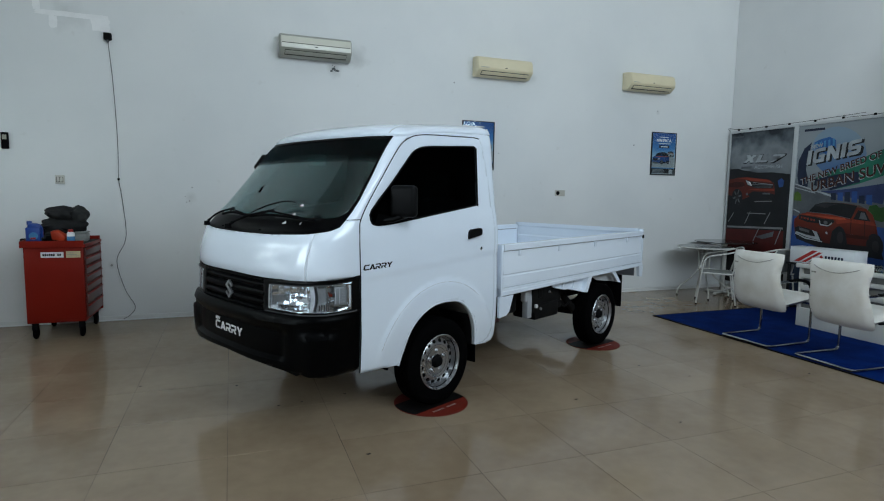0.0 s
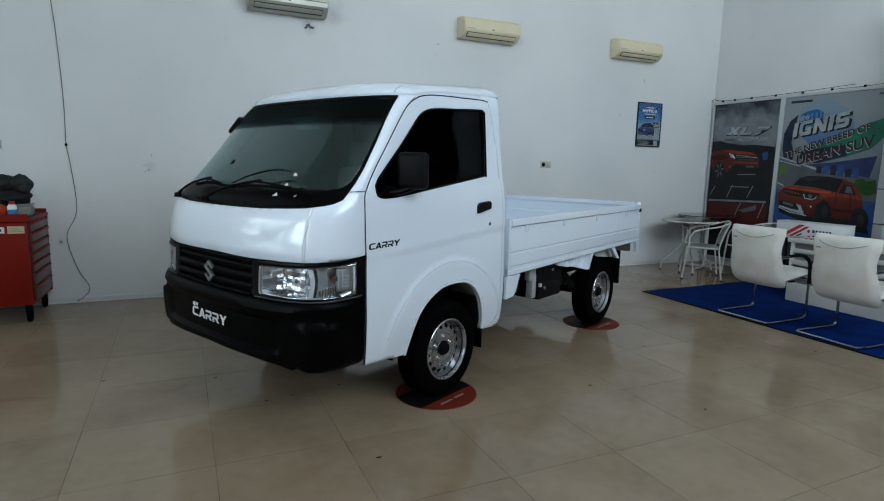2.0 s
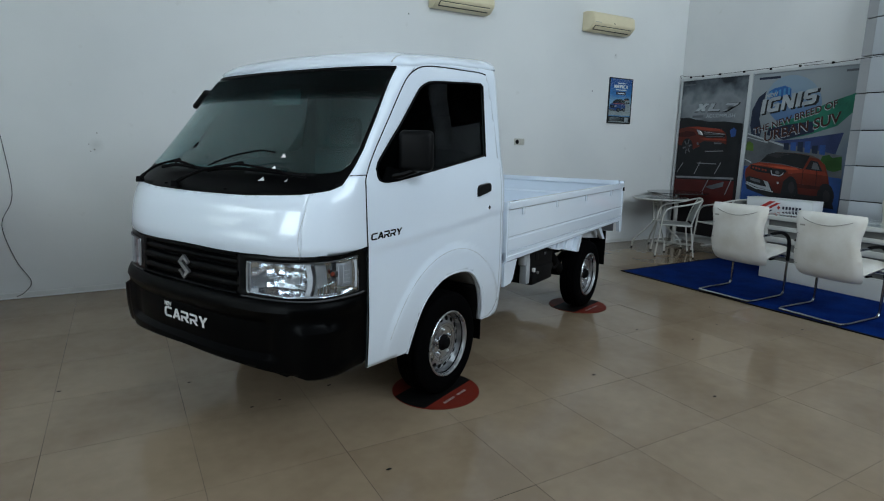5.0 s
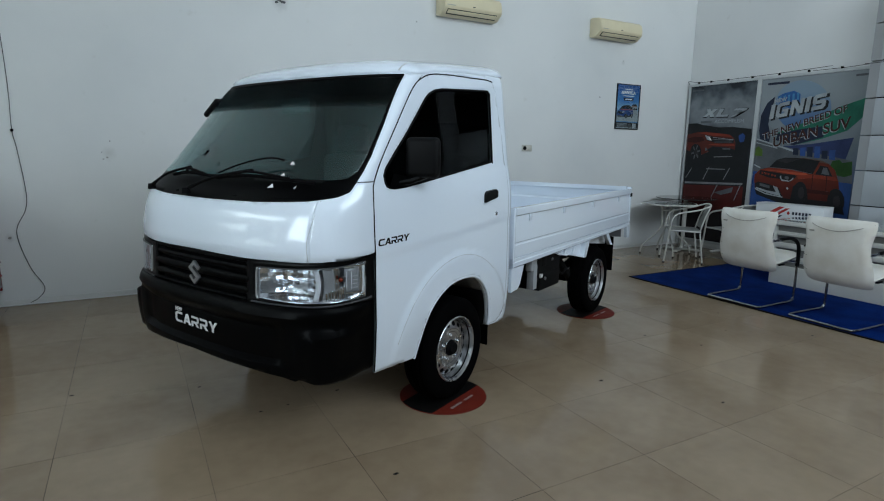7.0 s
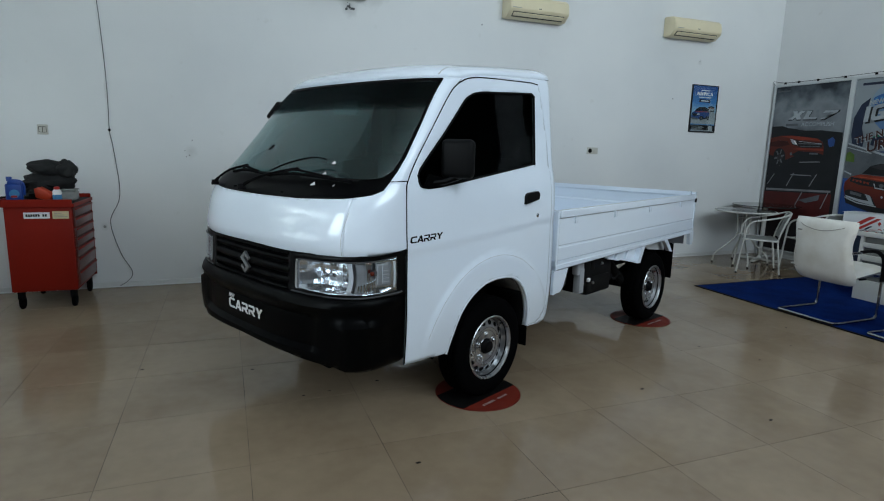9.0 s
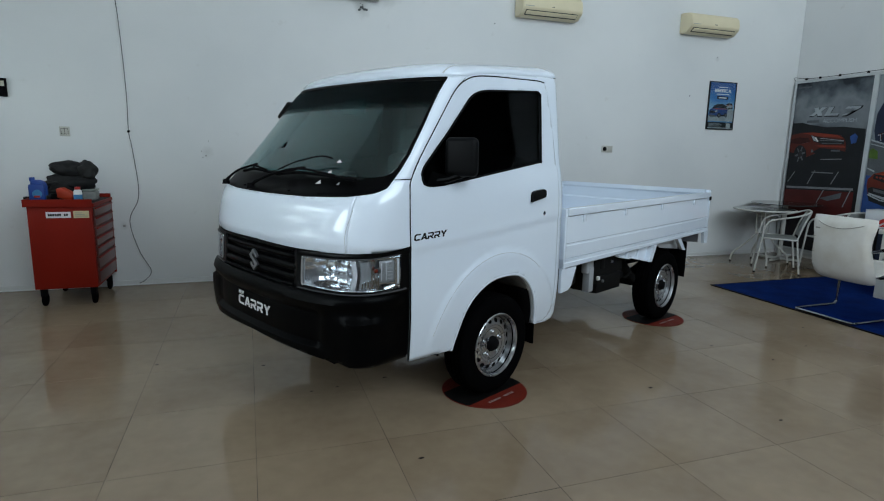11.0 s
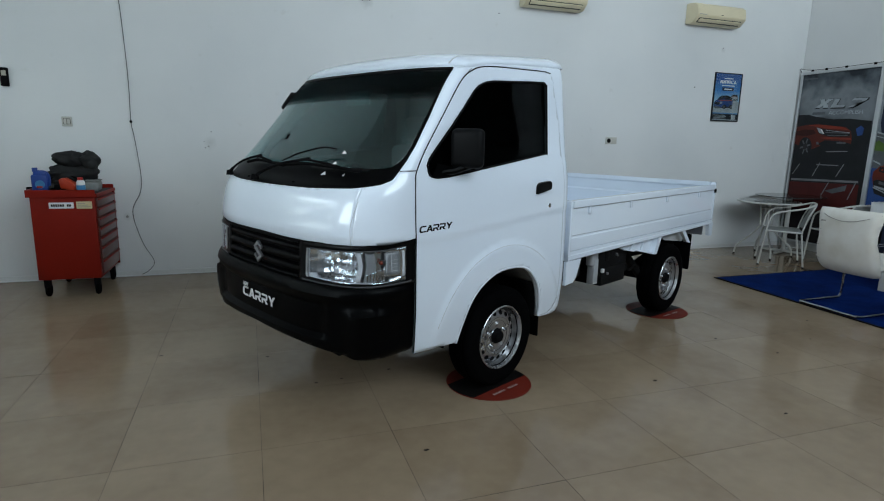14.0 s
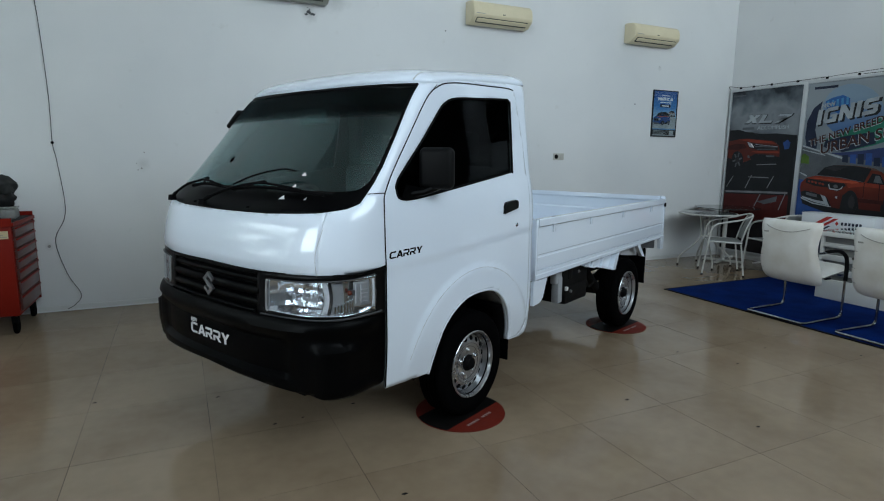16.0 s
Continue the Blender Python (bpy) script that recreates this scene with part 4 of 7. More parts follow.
bm = bmesh.new()
cx, cy = 0.12, 0.0
rows = []
RS = [1.0, .985, .965, .94, .91, .87, .82, .75, .65, .5, .3, .1]
for r in RS:
    row = []
    for x, y, z in full:
        px, py = cx + (x - cx) * r, cy + (y - cy) * r
        top = 1.886 + 0.085 * (px - 0.1) - 0.02 * (py / .8) ** 2
        lift = (1 - r ** 7) ** 0.5
        row.append(bm.verts.new((px, py, z + (top - z) * lift)))
    rows.append(row)
for a, b in zip(rows, rows[1:]):
    for i in range(len(full)):
        j = (i + 1) % len(full)
        bm.faces.new((a[i], a[j], b[j], b[i]))
bm.faces.new(rows[-1])
sheet("roof", bm, M["white"], truck, 0.012, "white cab roof", centre=(.1, 0, 1.6), inner=M["lining"])


def on_roof(x, y, z, r):
    """Point of the roof shell at the share r from its middle to its rim."""
    px, py = cx + (x - cx) * r, cy + (y - cy) * r
    top = 1.886 + 0.085 * (px - 0.1) - 0.02 * (py / .8) ** 2
    return Vector((px, py, z + (top - z) * (1 - r ** 7) ** 0.5))


for sgn in (-1, 1):
    line = [on_roof(*nose(sgn * 60, 1.755), .995), on_roof(*nose(sgn * 63, 1.755), .975), on_roof(*nose(sgn * 67, 1.755), .95), on_roof(*nose(sgn * 74, 1.755), .92)]
    line += [on_roof(x, sgn * side_y(x, z), z, r) for x, z, r in ((-.13, 1.779, .90), (.0, 1.795, .89), (.177, 1.809, .885), (.42, 1.823, .88), (.52, 1.827, .88))]
    part("roof_seam", T(spline(line, 5), .0035, 6), M["seam_shade_grey"], truck)
# back of the cab
bm = bmesh.new()
prev = None
for z in (.40, .6, .9, 1.15, 1.33, 1.5, 1.65, 1.826):
    y = side_y(.5, z) - .055
    row = [bm.verts.new((.60, yy, z)) for yy in (-y, 0, y)]
    if prev:
        for i in range(2):
            bm.faces.new((prev[i], prev[i + 1], row[i + 1], row[i]))
    prev = row
sheet("cab_back", bm, M["white"], truck, 0.014, centre=(0, 0, 1), inner=M["lining"])

# Added sheet that keeps light from passing under the open front.
part("under_tray", B(-.94, .34, -.56, .56, .36, .375, .004), M["gap"], truck, "black sheet added under the cab to block light")
part("splash_guard", B(-.40, -.385, -.72, -.40, .31, .52, .004), M["gap"], truck)
part("splash_guard", B(-.40, -.385, .40, .72, .31, .52, .004), M["gap"], truck)
for sgn in (-1, 1):
    y0, y1 = sorted((sgn * .38, sgn * .40))
    part("inner_fender", B(-.64, .36, y0, y1, .376, .74), M["chassis"], truck)
    y0, y1 = sorted((sgn * .40, sgn * .74))
    part("inner_fender", B(-.66, -.64, y0, y1, .376, .74), M["chassis"], truck)
# cab interior
part("cab_floor", B(-.62, .585, -.73, .73, .70, .74), M["interior"], truck)
part("firewall", B(-.88, -.84, -.55, .55, .42, 1.10, .02), M["interior"], truck)
bm = bmesh.new()
box(bm, -.76, -.42, -.72, .72, .95, 1.15, .05, 3)
part("dashboard", bm, M["interior"], truck, "dark grey dashboard")
for y in (-.37, .37):
    st = part("cab_seat", B(-.12, .38, y - .27, y + .27, .62, .84, .06, 3), M["seat_cloth"], truck, "dark cloth cab seat")
    part("backrest", B(.33, .47, y - .26, y + .26, .80, 1.36, .06, 3), M["seat_cloth"], st)
    part("headrest", B(.36, .46, y - .13, y + .13, 1.38, 1.56, .04, 3), M["seat_cloth"], st)
sw = Matrix.Translation((-.30, .37, 1.10)) @ Euler((0, radians(-42), 0)).to_matrix().to_4x4()
bm = bmesh.new()
tube(bm, [sw @ Vector((.185 * math.cos(a), .185 * math.sin(a), 0)) for a in np.linspace(0, 2 * math.pi, 33)[:-1]], .015, 8, True)
for a in (0.2, math.pi - 0.2, -math.pi / 2):
    tube(bm, [sw @ Vector((0, 0, -.03)), sw @ Vector((.18 * math.cos(a), .18 * math.sin(a), 0))], .014, 6)
tube(bm, [sw @ Vector((0, 0, -.02)), sw @ Vector((0, 0, -.25))], .025, 8)
part("steering_wheel", bm, M["gap"], truck, "black steering wheel")
part("inside_mirror", B(-.42, -.40, -.11, .11, 1.58, 1.66, .01), M["interior"], truck)
part("headlining", B(-.24, .56, -.64, .64, 1.772, 1.785, .004), M["lining"], truck)
part("back_lining", B(.570, .580, -.66, .66, .74, 1.74, .002), M["lining"], truck)

# wipers, lying low on the glass
def scr(y, z, up):
    return Vector((nose_x(y, z) - .010 - up * .7, y, z + up))


for y0, y1, reach in ((.165, -.62, .50), (.565, -.02, .46)):
    ym = y0 + (y1 - y0) * .52
    w = part("wiper", T(spline([scr(y0, 1.172, .006), scr(y0 - .05, 1.186, .020), scr(y0 + (y1 - y0) * .26, 1.226, .030), scr(ym, 1.268, .024)], 6), [.009] * 7 + [.0065] * 12, 8), M["gap"], truck, "black wiper arm and blade")
    part("wiper_blade", T(spline([scr(y0 - .16, 1.238, .010), scr(ym, 1.250, .014), scr(y1, 1.238, .008)], 6), .0085, 6), M["gap"], w)
    part("blade_spine", T(spline([scr(y0 - .30, 1.246, .022), scr(ym, 1.254, .030), scr(y1 + .12, 1.242, .020)], 6), .006, 6), M["gap"], w)
    part("wiper_pivot", lathe(bmesh.new(), [(0, .030), (.018, .028), (.022, 0)], 14, Matrix.Translation(scr(y0, 1.166, 0))), M["gap"], w)
part("radio_aerial", T(spline([scr(.00, 1.250, .020), scr(-.14, 1.285, .030), scr(-.30, 1.318, .028), scr(-.40, 1.318, .022)], 6), .004, 6), M["gap"], truck, "thin black wire over the windscreen foot")
# White flecks stand in for small reflections low on the windscreen.
for y, z, a, d, k in ((-.39, 1.225, 20, -.012, .60), (-.42, 1.325, 50, -.008, .55), (-.41, 1.275, 30, -.008, .45), (-.53, 1.225, -30, -.012, .40)):
    part("paper_slip", stick(PR([(-.024 * k, -.016 * k), (.020 * k, -.014 * k), (.012 * k, .022 * k)], .0008), Matrix.Translation((nose_x(y, z) + d, y, z - .01 if d > 0 else z)) @ Euler((radians(50), 0, radians(-70 + a))).to_matrix().to_4x4()), M["print_white"], truck, "white fleck drawn for a reflection at the windscreen foot", smooth=False)
for y in (-.195, .285):
    part("washer_nozzle", lathe(bmesh.new(), [(0, .008), (.008, .006), (.010, 0)], 10, Matrix.Translation((interp(1.172, FZ, FC) + .01, y, 1.172))), M["gap"], truck)


# load bed
# Grey for the lines that paint shade under the rails and along the deck.
M["bed_shade"] = paint("shade_line_grey", (0.20, 0.21, 0.22), 0.6, vary=0.2, scale=8)
HB, X0, X1, DECK, RAIL = 0.808, 0.625, 3.025, 0.70, 1.042


def extrude_x(bm, prof, x0, x1, sgn=1):
    """A closed (y, z) profile drawn out along x."""
    a = [bm.verts.new((x0, sgn * y, z)) for y, z in prof]
    b = [bm.verts.new((x1, sgn * y, z)) for y, z in prof]
    n = len(prof)
    for i in range(n):
        bm.faces.new((a[i], a[(i + 1) % n], b[(i + 1) % n], b[i]))
    bm.faces.new(a)
    bm.faces.new(b[::-1])
    return bm


def extrude_y(bm, prof, y0, y1):
    a = [bm.verts.new((x, y0, z)) for x, z in prof]
    b = [bm.verts.new((x, y1, z)) for x, z in prof]
    n = len(prof)
    for i in range(n):
        bm.faces.new((a[i], a[(i + 1) % n], b[(i + 1) % n], b[i]))
    bm.faces.new(a)
    bm.faces.new(b[::-1])
    return bm


bed = part("load_bed", extrude_x(bmesh.new(), [(-HB + .03, .680), (HB - .03, .680), (HB - .03, DECK), (-HB + .03, DECK)], X0, X1 - .02), M["white"], truck, "white steel load bed", smooth=False)
for i in range(13):
    y = -.72 + i * .12
    part("deck_rib", B(X0 + .06, X1 - .08, y - .022, y + .022, DECK, DECK + .009, .004), M["white"], bed)
board = [(HB - .032, .722), (HB - .006, .722), (HB - .006, .800), (HB - .010, .806), (HB - .010, .815), (HB - .005, .820), (HB - .009, .900), (HB - .013, .980), (HB - .013, .992), (HB, .996), (HB, RAIL - .006), (HB - .005, RAIL), (HB - .034, RAIL), (HB - .040, RAIL - .006), (HB - .040, .992), (HB - .032, .985)]
lower = [(HB - .05, .655), (HB - .004, .658), (HB, .664), (HB, .690), (HB - .004, .696), (HB - .004, .716), (HB - .012, .719), (HB - .05, .719)]
for sgn in (-1, 1):
    sb = part("side_board", extrude_x(bmesh.new(), board, X0 + .030, X1 - .035, sgn), M["white"], bed, "white drop side board", angle=25)
    sill = extrude_x(bmesh.new(), lower, X0, X1 - .004, sgn)
    for v in sill.verts:
        # the sill grows shallower towards the tail
        if v.co.x > 2 and v.co.z < .70:
            v.co.z = .70 - (.70 - v.co.z) * .5
    part("bed_sill", sill, M["white"], bed, angle=25)
    y0, y1 = sorted((sgn * (HB - .042), sgn * (HB - .002)))
    part("front_post", B(X0, X0 + .026, y0, y1, .655, RAIL - .002, .004), M["white"], bed)
    part("rear_post", B(X1 - .030, X1, y0, y1, .722, 1.062, .005), M["white"], bed)
    for x in (.86, 1.42, 2.02, 2.66):
        yy0, yy1 = sorted((sgn * (HB - .012), sgn * (HB - .003)))
        part("hook", B(x - .016, x + .016, yy0, yy1, .945, .993, .003), M["white"], sb)
    for z in (.985,):
        yy0, yy1 = sorted((sgn * (HB - .006), sgn * (HB + .006)))
        part("latch", B(X1 - .034, X1 - .004, yy0, yy1, z - .018, z + .018, .003), M["chassis"], sb, "dark latch")
    # Thin grey bars draw the shaded lines below the rail and beside the deck.
    part("shadow_groove", T([(X0 + .04, sgn * (HB - .0125), .990), (X1 - .05, sgn * (HB - .0125), .990)], .0014, 6), M["bed_shade"], sb)
    part("inner_groove", T([(X0 + .06, sgn * (HB - .0355), .9865), (X1 - .06, sgn * (HB - .0355), .9865)], .0035, 6), M["bed_shade"], sb)
    part("deck_seam", T([(X0 + .05, sgn * (HB - .036), DECK + .004), (X1 - .05, sgn * (HB - .036), DECK + .004)], .005, 6), M["bed_shade"], bed)
    # stake brackets and skirts below the sill
    def skirt(name, pts, mm, dy=.012, inset=.0):
        bm = PR([(x, z) for x, z in pts], dy)
        bmesh.ops.transform(bm, matrix=Matrix.Translation((0, sgn * (HB - .004 - inset) if sgn < 0 else HB - .004 - inset + dy, 0)) @ Euler((radians(90), 0, 0)).to_matrix().to_4x4(), verts=bm.verts[:])
        if sgn < 0:
            bmesh.ops.translate(bm, vec=(0, dy, 0), verts=bm.verts[:])
        return part(name, bm, mm, bed)
    skirt("front_skirt", [(X0 - .012, .500), (.70, .508), (.735, .535), (.785, .655), (X0 - .012, .655)], M["white"], .02)
    skirt("arch_bracket", [(1.40, .685), (1.40, .633), (1.56, .600), (1.59, .605), (1.86, .542), (1.93, .685)], M["white"], .012, .045)
    skirt("arch_rib", [(1.855, .542), (1.905, .538), (1.985, .685), (1.925, .685)], M["white"], .045, .0)
    part("bracket_flange", T([(1.405, sgn * (HB - .038), .634), (1.56, sgn * (HB - .034), .602), (1.59, sgn * (HB - .030), .606), (1.865, sgn * (HB - .02), .545)], .007, 6), M["white"], bed)
    for xx, zz in ((1.53, .610), (1.70, .582)):
        part("bracket_rib", T([(xx + .05, sgn * (HB - .042), .684), (xx, sgn * (HB - .042), zz)], .010, 6), M["white"], bed)
    # White web below the sill; its shade is put into the grey colour.
    skirt("arch_web", [(2.05, .685), (2.60, .685), (2.65, .545), (2.20, .606)], M["seam_shade_grey"], .010, .075)
    skirt("rear_bracket", [(2.345, .690), (2.485, .566), (2.555, .554), (2.415, .690)], M["white"], .03, .0)
    skirt("tail_bracket", [(2.945, .690), (2.970, .572), (3.035, .566), (3.040, .690)], M["white"], .03, .0)
    skirt("tail_web", [(2.50, .690), (2.57, .626), (2.97, .572), (2.97, .690)], M["trim_grey"], .008, .06)
    # mud flaps
    yy0, yy1 = sorted((sgn * .60, sgn * HB))
    fl = part("mud_flap", B(2.560, 2.572, yy0, yy1 - .0, .325, .640, .004), M["rubber"], truck, "black rubber mud flap")
    yy0, yy1 = sorted((sgn * .60, sgn * .777))
    part("mud_flap", B(.372, .384, yy0, yy1, .212, .56, .004), M["rubber"], truck, "black rubber mud flap")
    bm = bmesh.new()
    prev = None
    for a in range(10, 121, 10):
        x, z = 2.206 + .37 * math.cos(radians(a)), .295 + .36 * math.sin(radians(a))
        z = min(z, .648)
        row = [bm.verts.new((x, sgn * yy, z)) for yy in (.55, .70)]
        if prev:
            bm.faces.new((prev[0], prev[1], row[1], row[0]))
        prev = row
    sheet("rear_wheel_arch", bm, M["gap"], truck, .008)

gate = [(X1 - .032, .722), (X1 - .006, .722), (X1 - .006, .80), (X1 - .012, .81), (X1 - .012, .985), (X1 - .002, .992), (X1 - .002, 1.066), (X1 - .044, 1.066), (X1 - .046, 1.030), (X1 - .030, 1.012), (X1 - .026, .920), (X1 - .040, .905), (X1 - .040, .760), (X1 - .032, .750)]
part("tail_board", extrude_y(bmesh.new(), gate, -HB + .046, HB - .046), M["white"], bed, "white tail board")
# The same painted shade line along the tail board's foot.
part("deck_seam", T([(X1 - .046, -HB + .06, DECK + .004), (X1 - .046, HB - .06, DECK + .004)], .005, 6), M["bed_shade"], bed)
head = [(X0 + .01, .70), (X0 + .045, .70), (X0 + .045, .985), (X0 + .05, 1.0), (X0 + .05, RAIL - .004), (X0 + .005, RAIL - .004), (X0 + .005, .99), (X0 + .01, .985)]
part("head_board", extrude_y(bmesh.new(), head, -HB + .046, HB - .046), M["white"], bed)

M["tank_grey"] = paint("tank_plastic", (0.34, 0.36, 0.38), 0.5, vary=0.1)
# the empty bed sits a little high at the tail
bed.matrix_local = Matrix.Translation((X0, 0, .70)) @ Matrix.Rotation(-.006, 4, 'Y') @ Matrix.Translation((-X0, 0, -.70))

# chassis and parts below
for y in (-.36, .36):
    part("chassis_rail", B(-.75, 2.95, y - .035, y + .035, .44, .56, .008), M["chassis"], truck)
for x in (.75, 1.25, 1.75, 2.65):
    part("cross_member", B(x - .03, x + .03, -.74, .74, .565, .653, .006), M["chassis"], truck)
part("rear_axle", T([(2.206, -.64, .29), (2.206, 0, .29), (2.206, .64, .29)], [.04, .05, .04], 14), M["chassis"], truck)
part("differential", lathe(bmesh.new(), [(0, -.11), (.09, -.09), (.13, 0), (.09, .09), (0, .11)], 20, Matrix.Translation((2.206, 0, .30))), M["chassis"], truck)
part("front_axle", T([(0, -.64, .29), (0, .64, .29)], .03, 10), M["chassis"], truck)
part("engine_sump", B(-.35, .95, -.30, .30, .22, .45, .05), M["chassis"], truck)
for y in (-.47, .47):
    part("leaf_spring", T(spline([(1.65, y, .50), (2.206, y, .36), (2.75, y, .52)], 6), .022, 6, flat=1.6), M["chassis"], truck)
bm = bmesh.new()
box(bm, 1.14, 1.54, -.735, -.615, .455, .650, .012)
box(bm, 1.17, 1.52, -.745, -.515, .388, .52, .015)
tb = part("tool_carrier", bm, M["chassis"], truck, "black box carrier under the bed")
part("reflector_clip", B(1.165, 1.19, -.757, -.737, .492, .520, .004), M["print_white"], tb)
part("bolt", lathe(bmesh.new(), [(0, .012), (.010, .010), (.012, 0)], 8, Matrix.Translation((1.24, -.747, .478)) @ Euler((radians(90), 0, 0)).to_matrix().to_4x4()), M["steel"], tb)
part("bolt", lathe(bmesh.new(), [(0, .012), (.010, .010), (.012, 0)], 8, Matrix.Translation((1.38, -.737, .60)) @ Euler((radians(90), 0, 0)).to_matrix().to_4x4()), M["steel"], tb)
part("washer_tank", B(1.06, 1.12, -.745, -.690, .420, .600, .006, 2), M["tank_grey"], truck, "grey plastic tank")
part("tank_neck", B(1.03, 1.12, -.742, -.69, .555, .652, .012, 3), M["tank_grey"], truck)
part("gearbox_bracket", B(.80, 1.04, -.66, -.46, .46, .645, .03, 3), M["chassis"], truck)
part("exhaust_pipe", T(spline([(.55, -.44, .40), (.9, -.46, .40), (1.3, -.42, .42), (1.9, -.40, .44), (2.7, -.42, .44)], 6), .026, 10), M["chassis"], truck)
part("filter_canister", lathe(bmesh.new(), [(0, .0), (.06, .005), (.065, .02), (.065, .15), (.05, .17), (0, .175)], 20, Matrix.Translation((1.60, -.575, .42))), M["chassis"], truck)
for y in (-.535, -.475):
    part("brake_pipe", T(spline([(1.45, y, .60), (1.6, y - .02, .55), (1.75, y, .58), (1.95, y + .05, .50)], 6), .008, 6), M["chassis"], truck)

# spring hangers, damper and brake gear ahead of the rear wheels
for sgn in (-1, 1):
    part("spring_hanger", B(1.61, 1.68, sgn * .62 - .05, sgn * .62 + .05, .44, .62, .012), M["chassis"], truck)
    part("damper", T([(1.72, sgn * .60, .60), (1.83, sgn * .62, .47), (1.98, sgn * .64, .33)], [.020, .034, .030], 12), M["chassis"], truck)
    part("hanger_shackle", lathe(bmesh.new(), [(0, .03), (.030, .028), (.034, 0), (.030, -.028), (0, -.03)], 14, Matrix.Translation((1.63, sgn * .66, .455)) @ Euler((radians(90), 0, 0)).to_matrix().to_4x4()), M["chassis"], truck)
    part("brake_drum", lathe(bmesh.new(), [(0, .0), (.13, .0), (.135, .02), (.135, .07), (0, .075)], 24, Matrix.Translation((2.206, sgn * .62, .296)) @ Euler((radians(90 if sgn < 0 else -90), 0, 0)).to_matrix().to_4x4()), M["chassis"], truck)
    part("brake_hose", T(spline([(1.64, sgn * .64, .53), (1.72, sgn * .67, .42), (1.85, sgn * .66, .44), (2.0, sgn * .64, .37)], 6), .009, 6), M["chassis"], truck)

# wheels
TY = [(.170, .060), (.184, .072), (.212, .0815), (.240, .0835), (.266, .079), (.281, .069), (.2885, .056), (.2885, .045), (.283, .044), (.283, .040), (.290, .039), (.2915, .015), (.2855, .014), (.2855, .009), (.2915, .008)]
TY = TY + [(r, -h) for r, h in TY[::-1]]
RIM = [(r * .935, h) for r, h in [(.196, .072), (.199, .078), (.195, .082), (.190, .081), (.185, .072), (.181, .048), (.177, .026), (.173, .022), (.167, .026), (.155, .034), (.138, .041), (.128, .045), (.119, .046), (.108, .043), (.098, .040), (.078, .037), (.050, .038), (.046, .042)]]


def wheel(x, sgn, z=.2965):
    w = Matrix.Translation((x + .006, sgn * .715, z)) @ Euler((radians(90 if sgn < 0 else -90), 0, 0)).to_matrix().to_4x4()
    wh = new("wheel")
    wh.empty_display_size = .1
    wh.parent = truck
    wh.matrix_local = w
    part("tyre", lathe(bmesh.new(), TY + [TY[0]], 64), M["rubber"], wh, "black rubber tyre")
    rim = part("rim", lathe(bmesh.new(), RIM + [(.046, -.02), (.14, -.03), (.170, -.06), (.178, -.07)], 64), M["steel"], wh, "silver steel rim with round vents")
    for i in range(16):
        a = radians(i * 360 / 16 + 10)
        hm = Matrix.Translation((.1365 * math.cos(a), .1365 * math.sin(a), .0372)) @ Matrix.Rotation(a, 4, 'Z') @ Matrix.Rotation(radians(20), 4, 'Y')
        part("vent_hole", lathe(bmesh.new(), [(0, .0034), (.0132, .0032), (.0148, .0)], 14, hm), M["gap"], rim)
    for i in range(5):
        a = radians(i * 72 + 18)
        part("wheel_nut", lathe(bmesh.new(), [(0, .016), (.006, .015), (.011, .011), (.013, .004), (.019, 0)], 12, Matrix.Translation((.070 * math.cos(a), .070 * math.sin(a), .037))), M["steel"], rim)
    for rr, hh, tt in ((.1105, .0455, .0014), (.160, .0235, .0026), (.092, .0400, .0018)):
        part("pressed_groove", T([(rr * math.cos(a), rr * math.sin(a), hh) for a in np.linspace(0, 2 * math.pi, 49)[:-1]], tt, 6, True), M["trim_grey"], rim)
    part("hub_cap", lathe(bmesh.new(), [(0, .072), (.022, .072), (.032, .068), (.036, .055), (.045, .048), (.046, .036)], 24), M["gap"], wh, "black hub cap")


for x in (0.0, 2.206):
    for sgn in (-1, 1):
        wheel(x, sgn)

# display pads under the wheels


def pad(x, sgn, turn=0):
    c = TRUCK @ Vector((x, sgn * .715, 0))
    m = pose(c.x, c.y, 0, 0, 0, 25.88 + turn)
    p = thing("wheel_pad", m, "round red and black printed floor pad under a wheel", "floor pad", "pads under the truck's wheels")
    part("disc", lathe(bmesh.new(), [(0, .0), (.248, 0), (.250, .002), (.249, .0045), (0, .005)], 64), M["red_pad"], p)
    k = .09
    arc1 = [(.2475 * math.cos(a), .2475 * math.sin(a)) for a in np.linspace(math.asin(-k / .2475), math.asin(k * 1.4 / .2475), 12)]
    arc2 = [(-x, y) for x, y in arc1[::-1]]
    part("dark_band", PR(arc1 + arc2, .0010, Matrix.Translation((0, 0, .0048))), M["pad_dark"], p, smooth=False)
    xx = -.12
    for i, w in enumerate((.020, .020, .013, .020, .018, .010, .030, .010, .020, .020, .016, .020)):
        if i == 6:
            xx += w
            continue
        part("print_bar", PR([(xx, -.148), (xx + w * .75, -.148), (xx + w * .75, -.132), (xx, -.132)], .0008, Matrix.Translation((0, 0, .0052))), M["pad_print"], p, smooth=False)
        xx += w


for x in (0.0, 2.206):
    for sgn in (-1, 1):
        pad(x, sgn, -6 if x > 1 else 0)

# ---- wall fixtures ----
M["ac_cream"] = paint("aged_plastic", (0.72, 0.64, 0.44), 0.45, vary=0.07, scale=4)
M["ac_gloss"] = paint("ac_gloss_plastic", (0.80, 0.79, 0.72), 0.06, vary=0.03)
M["ac_silver"] = paint("ac_silver_plastic", (0.36, 0.36, 0.31), 0.35, vary=0.08, scale=5)
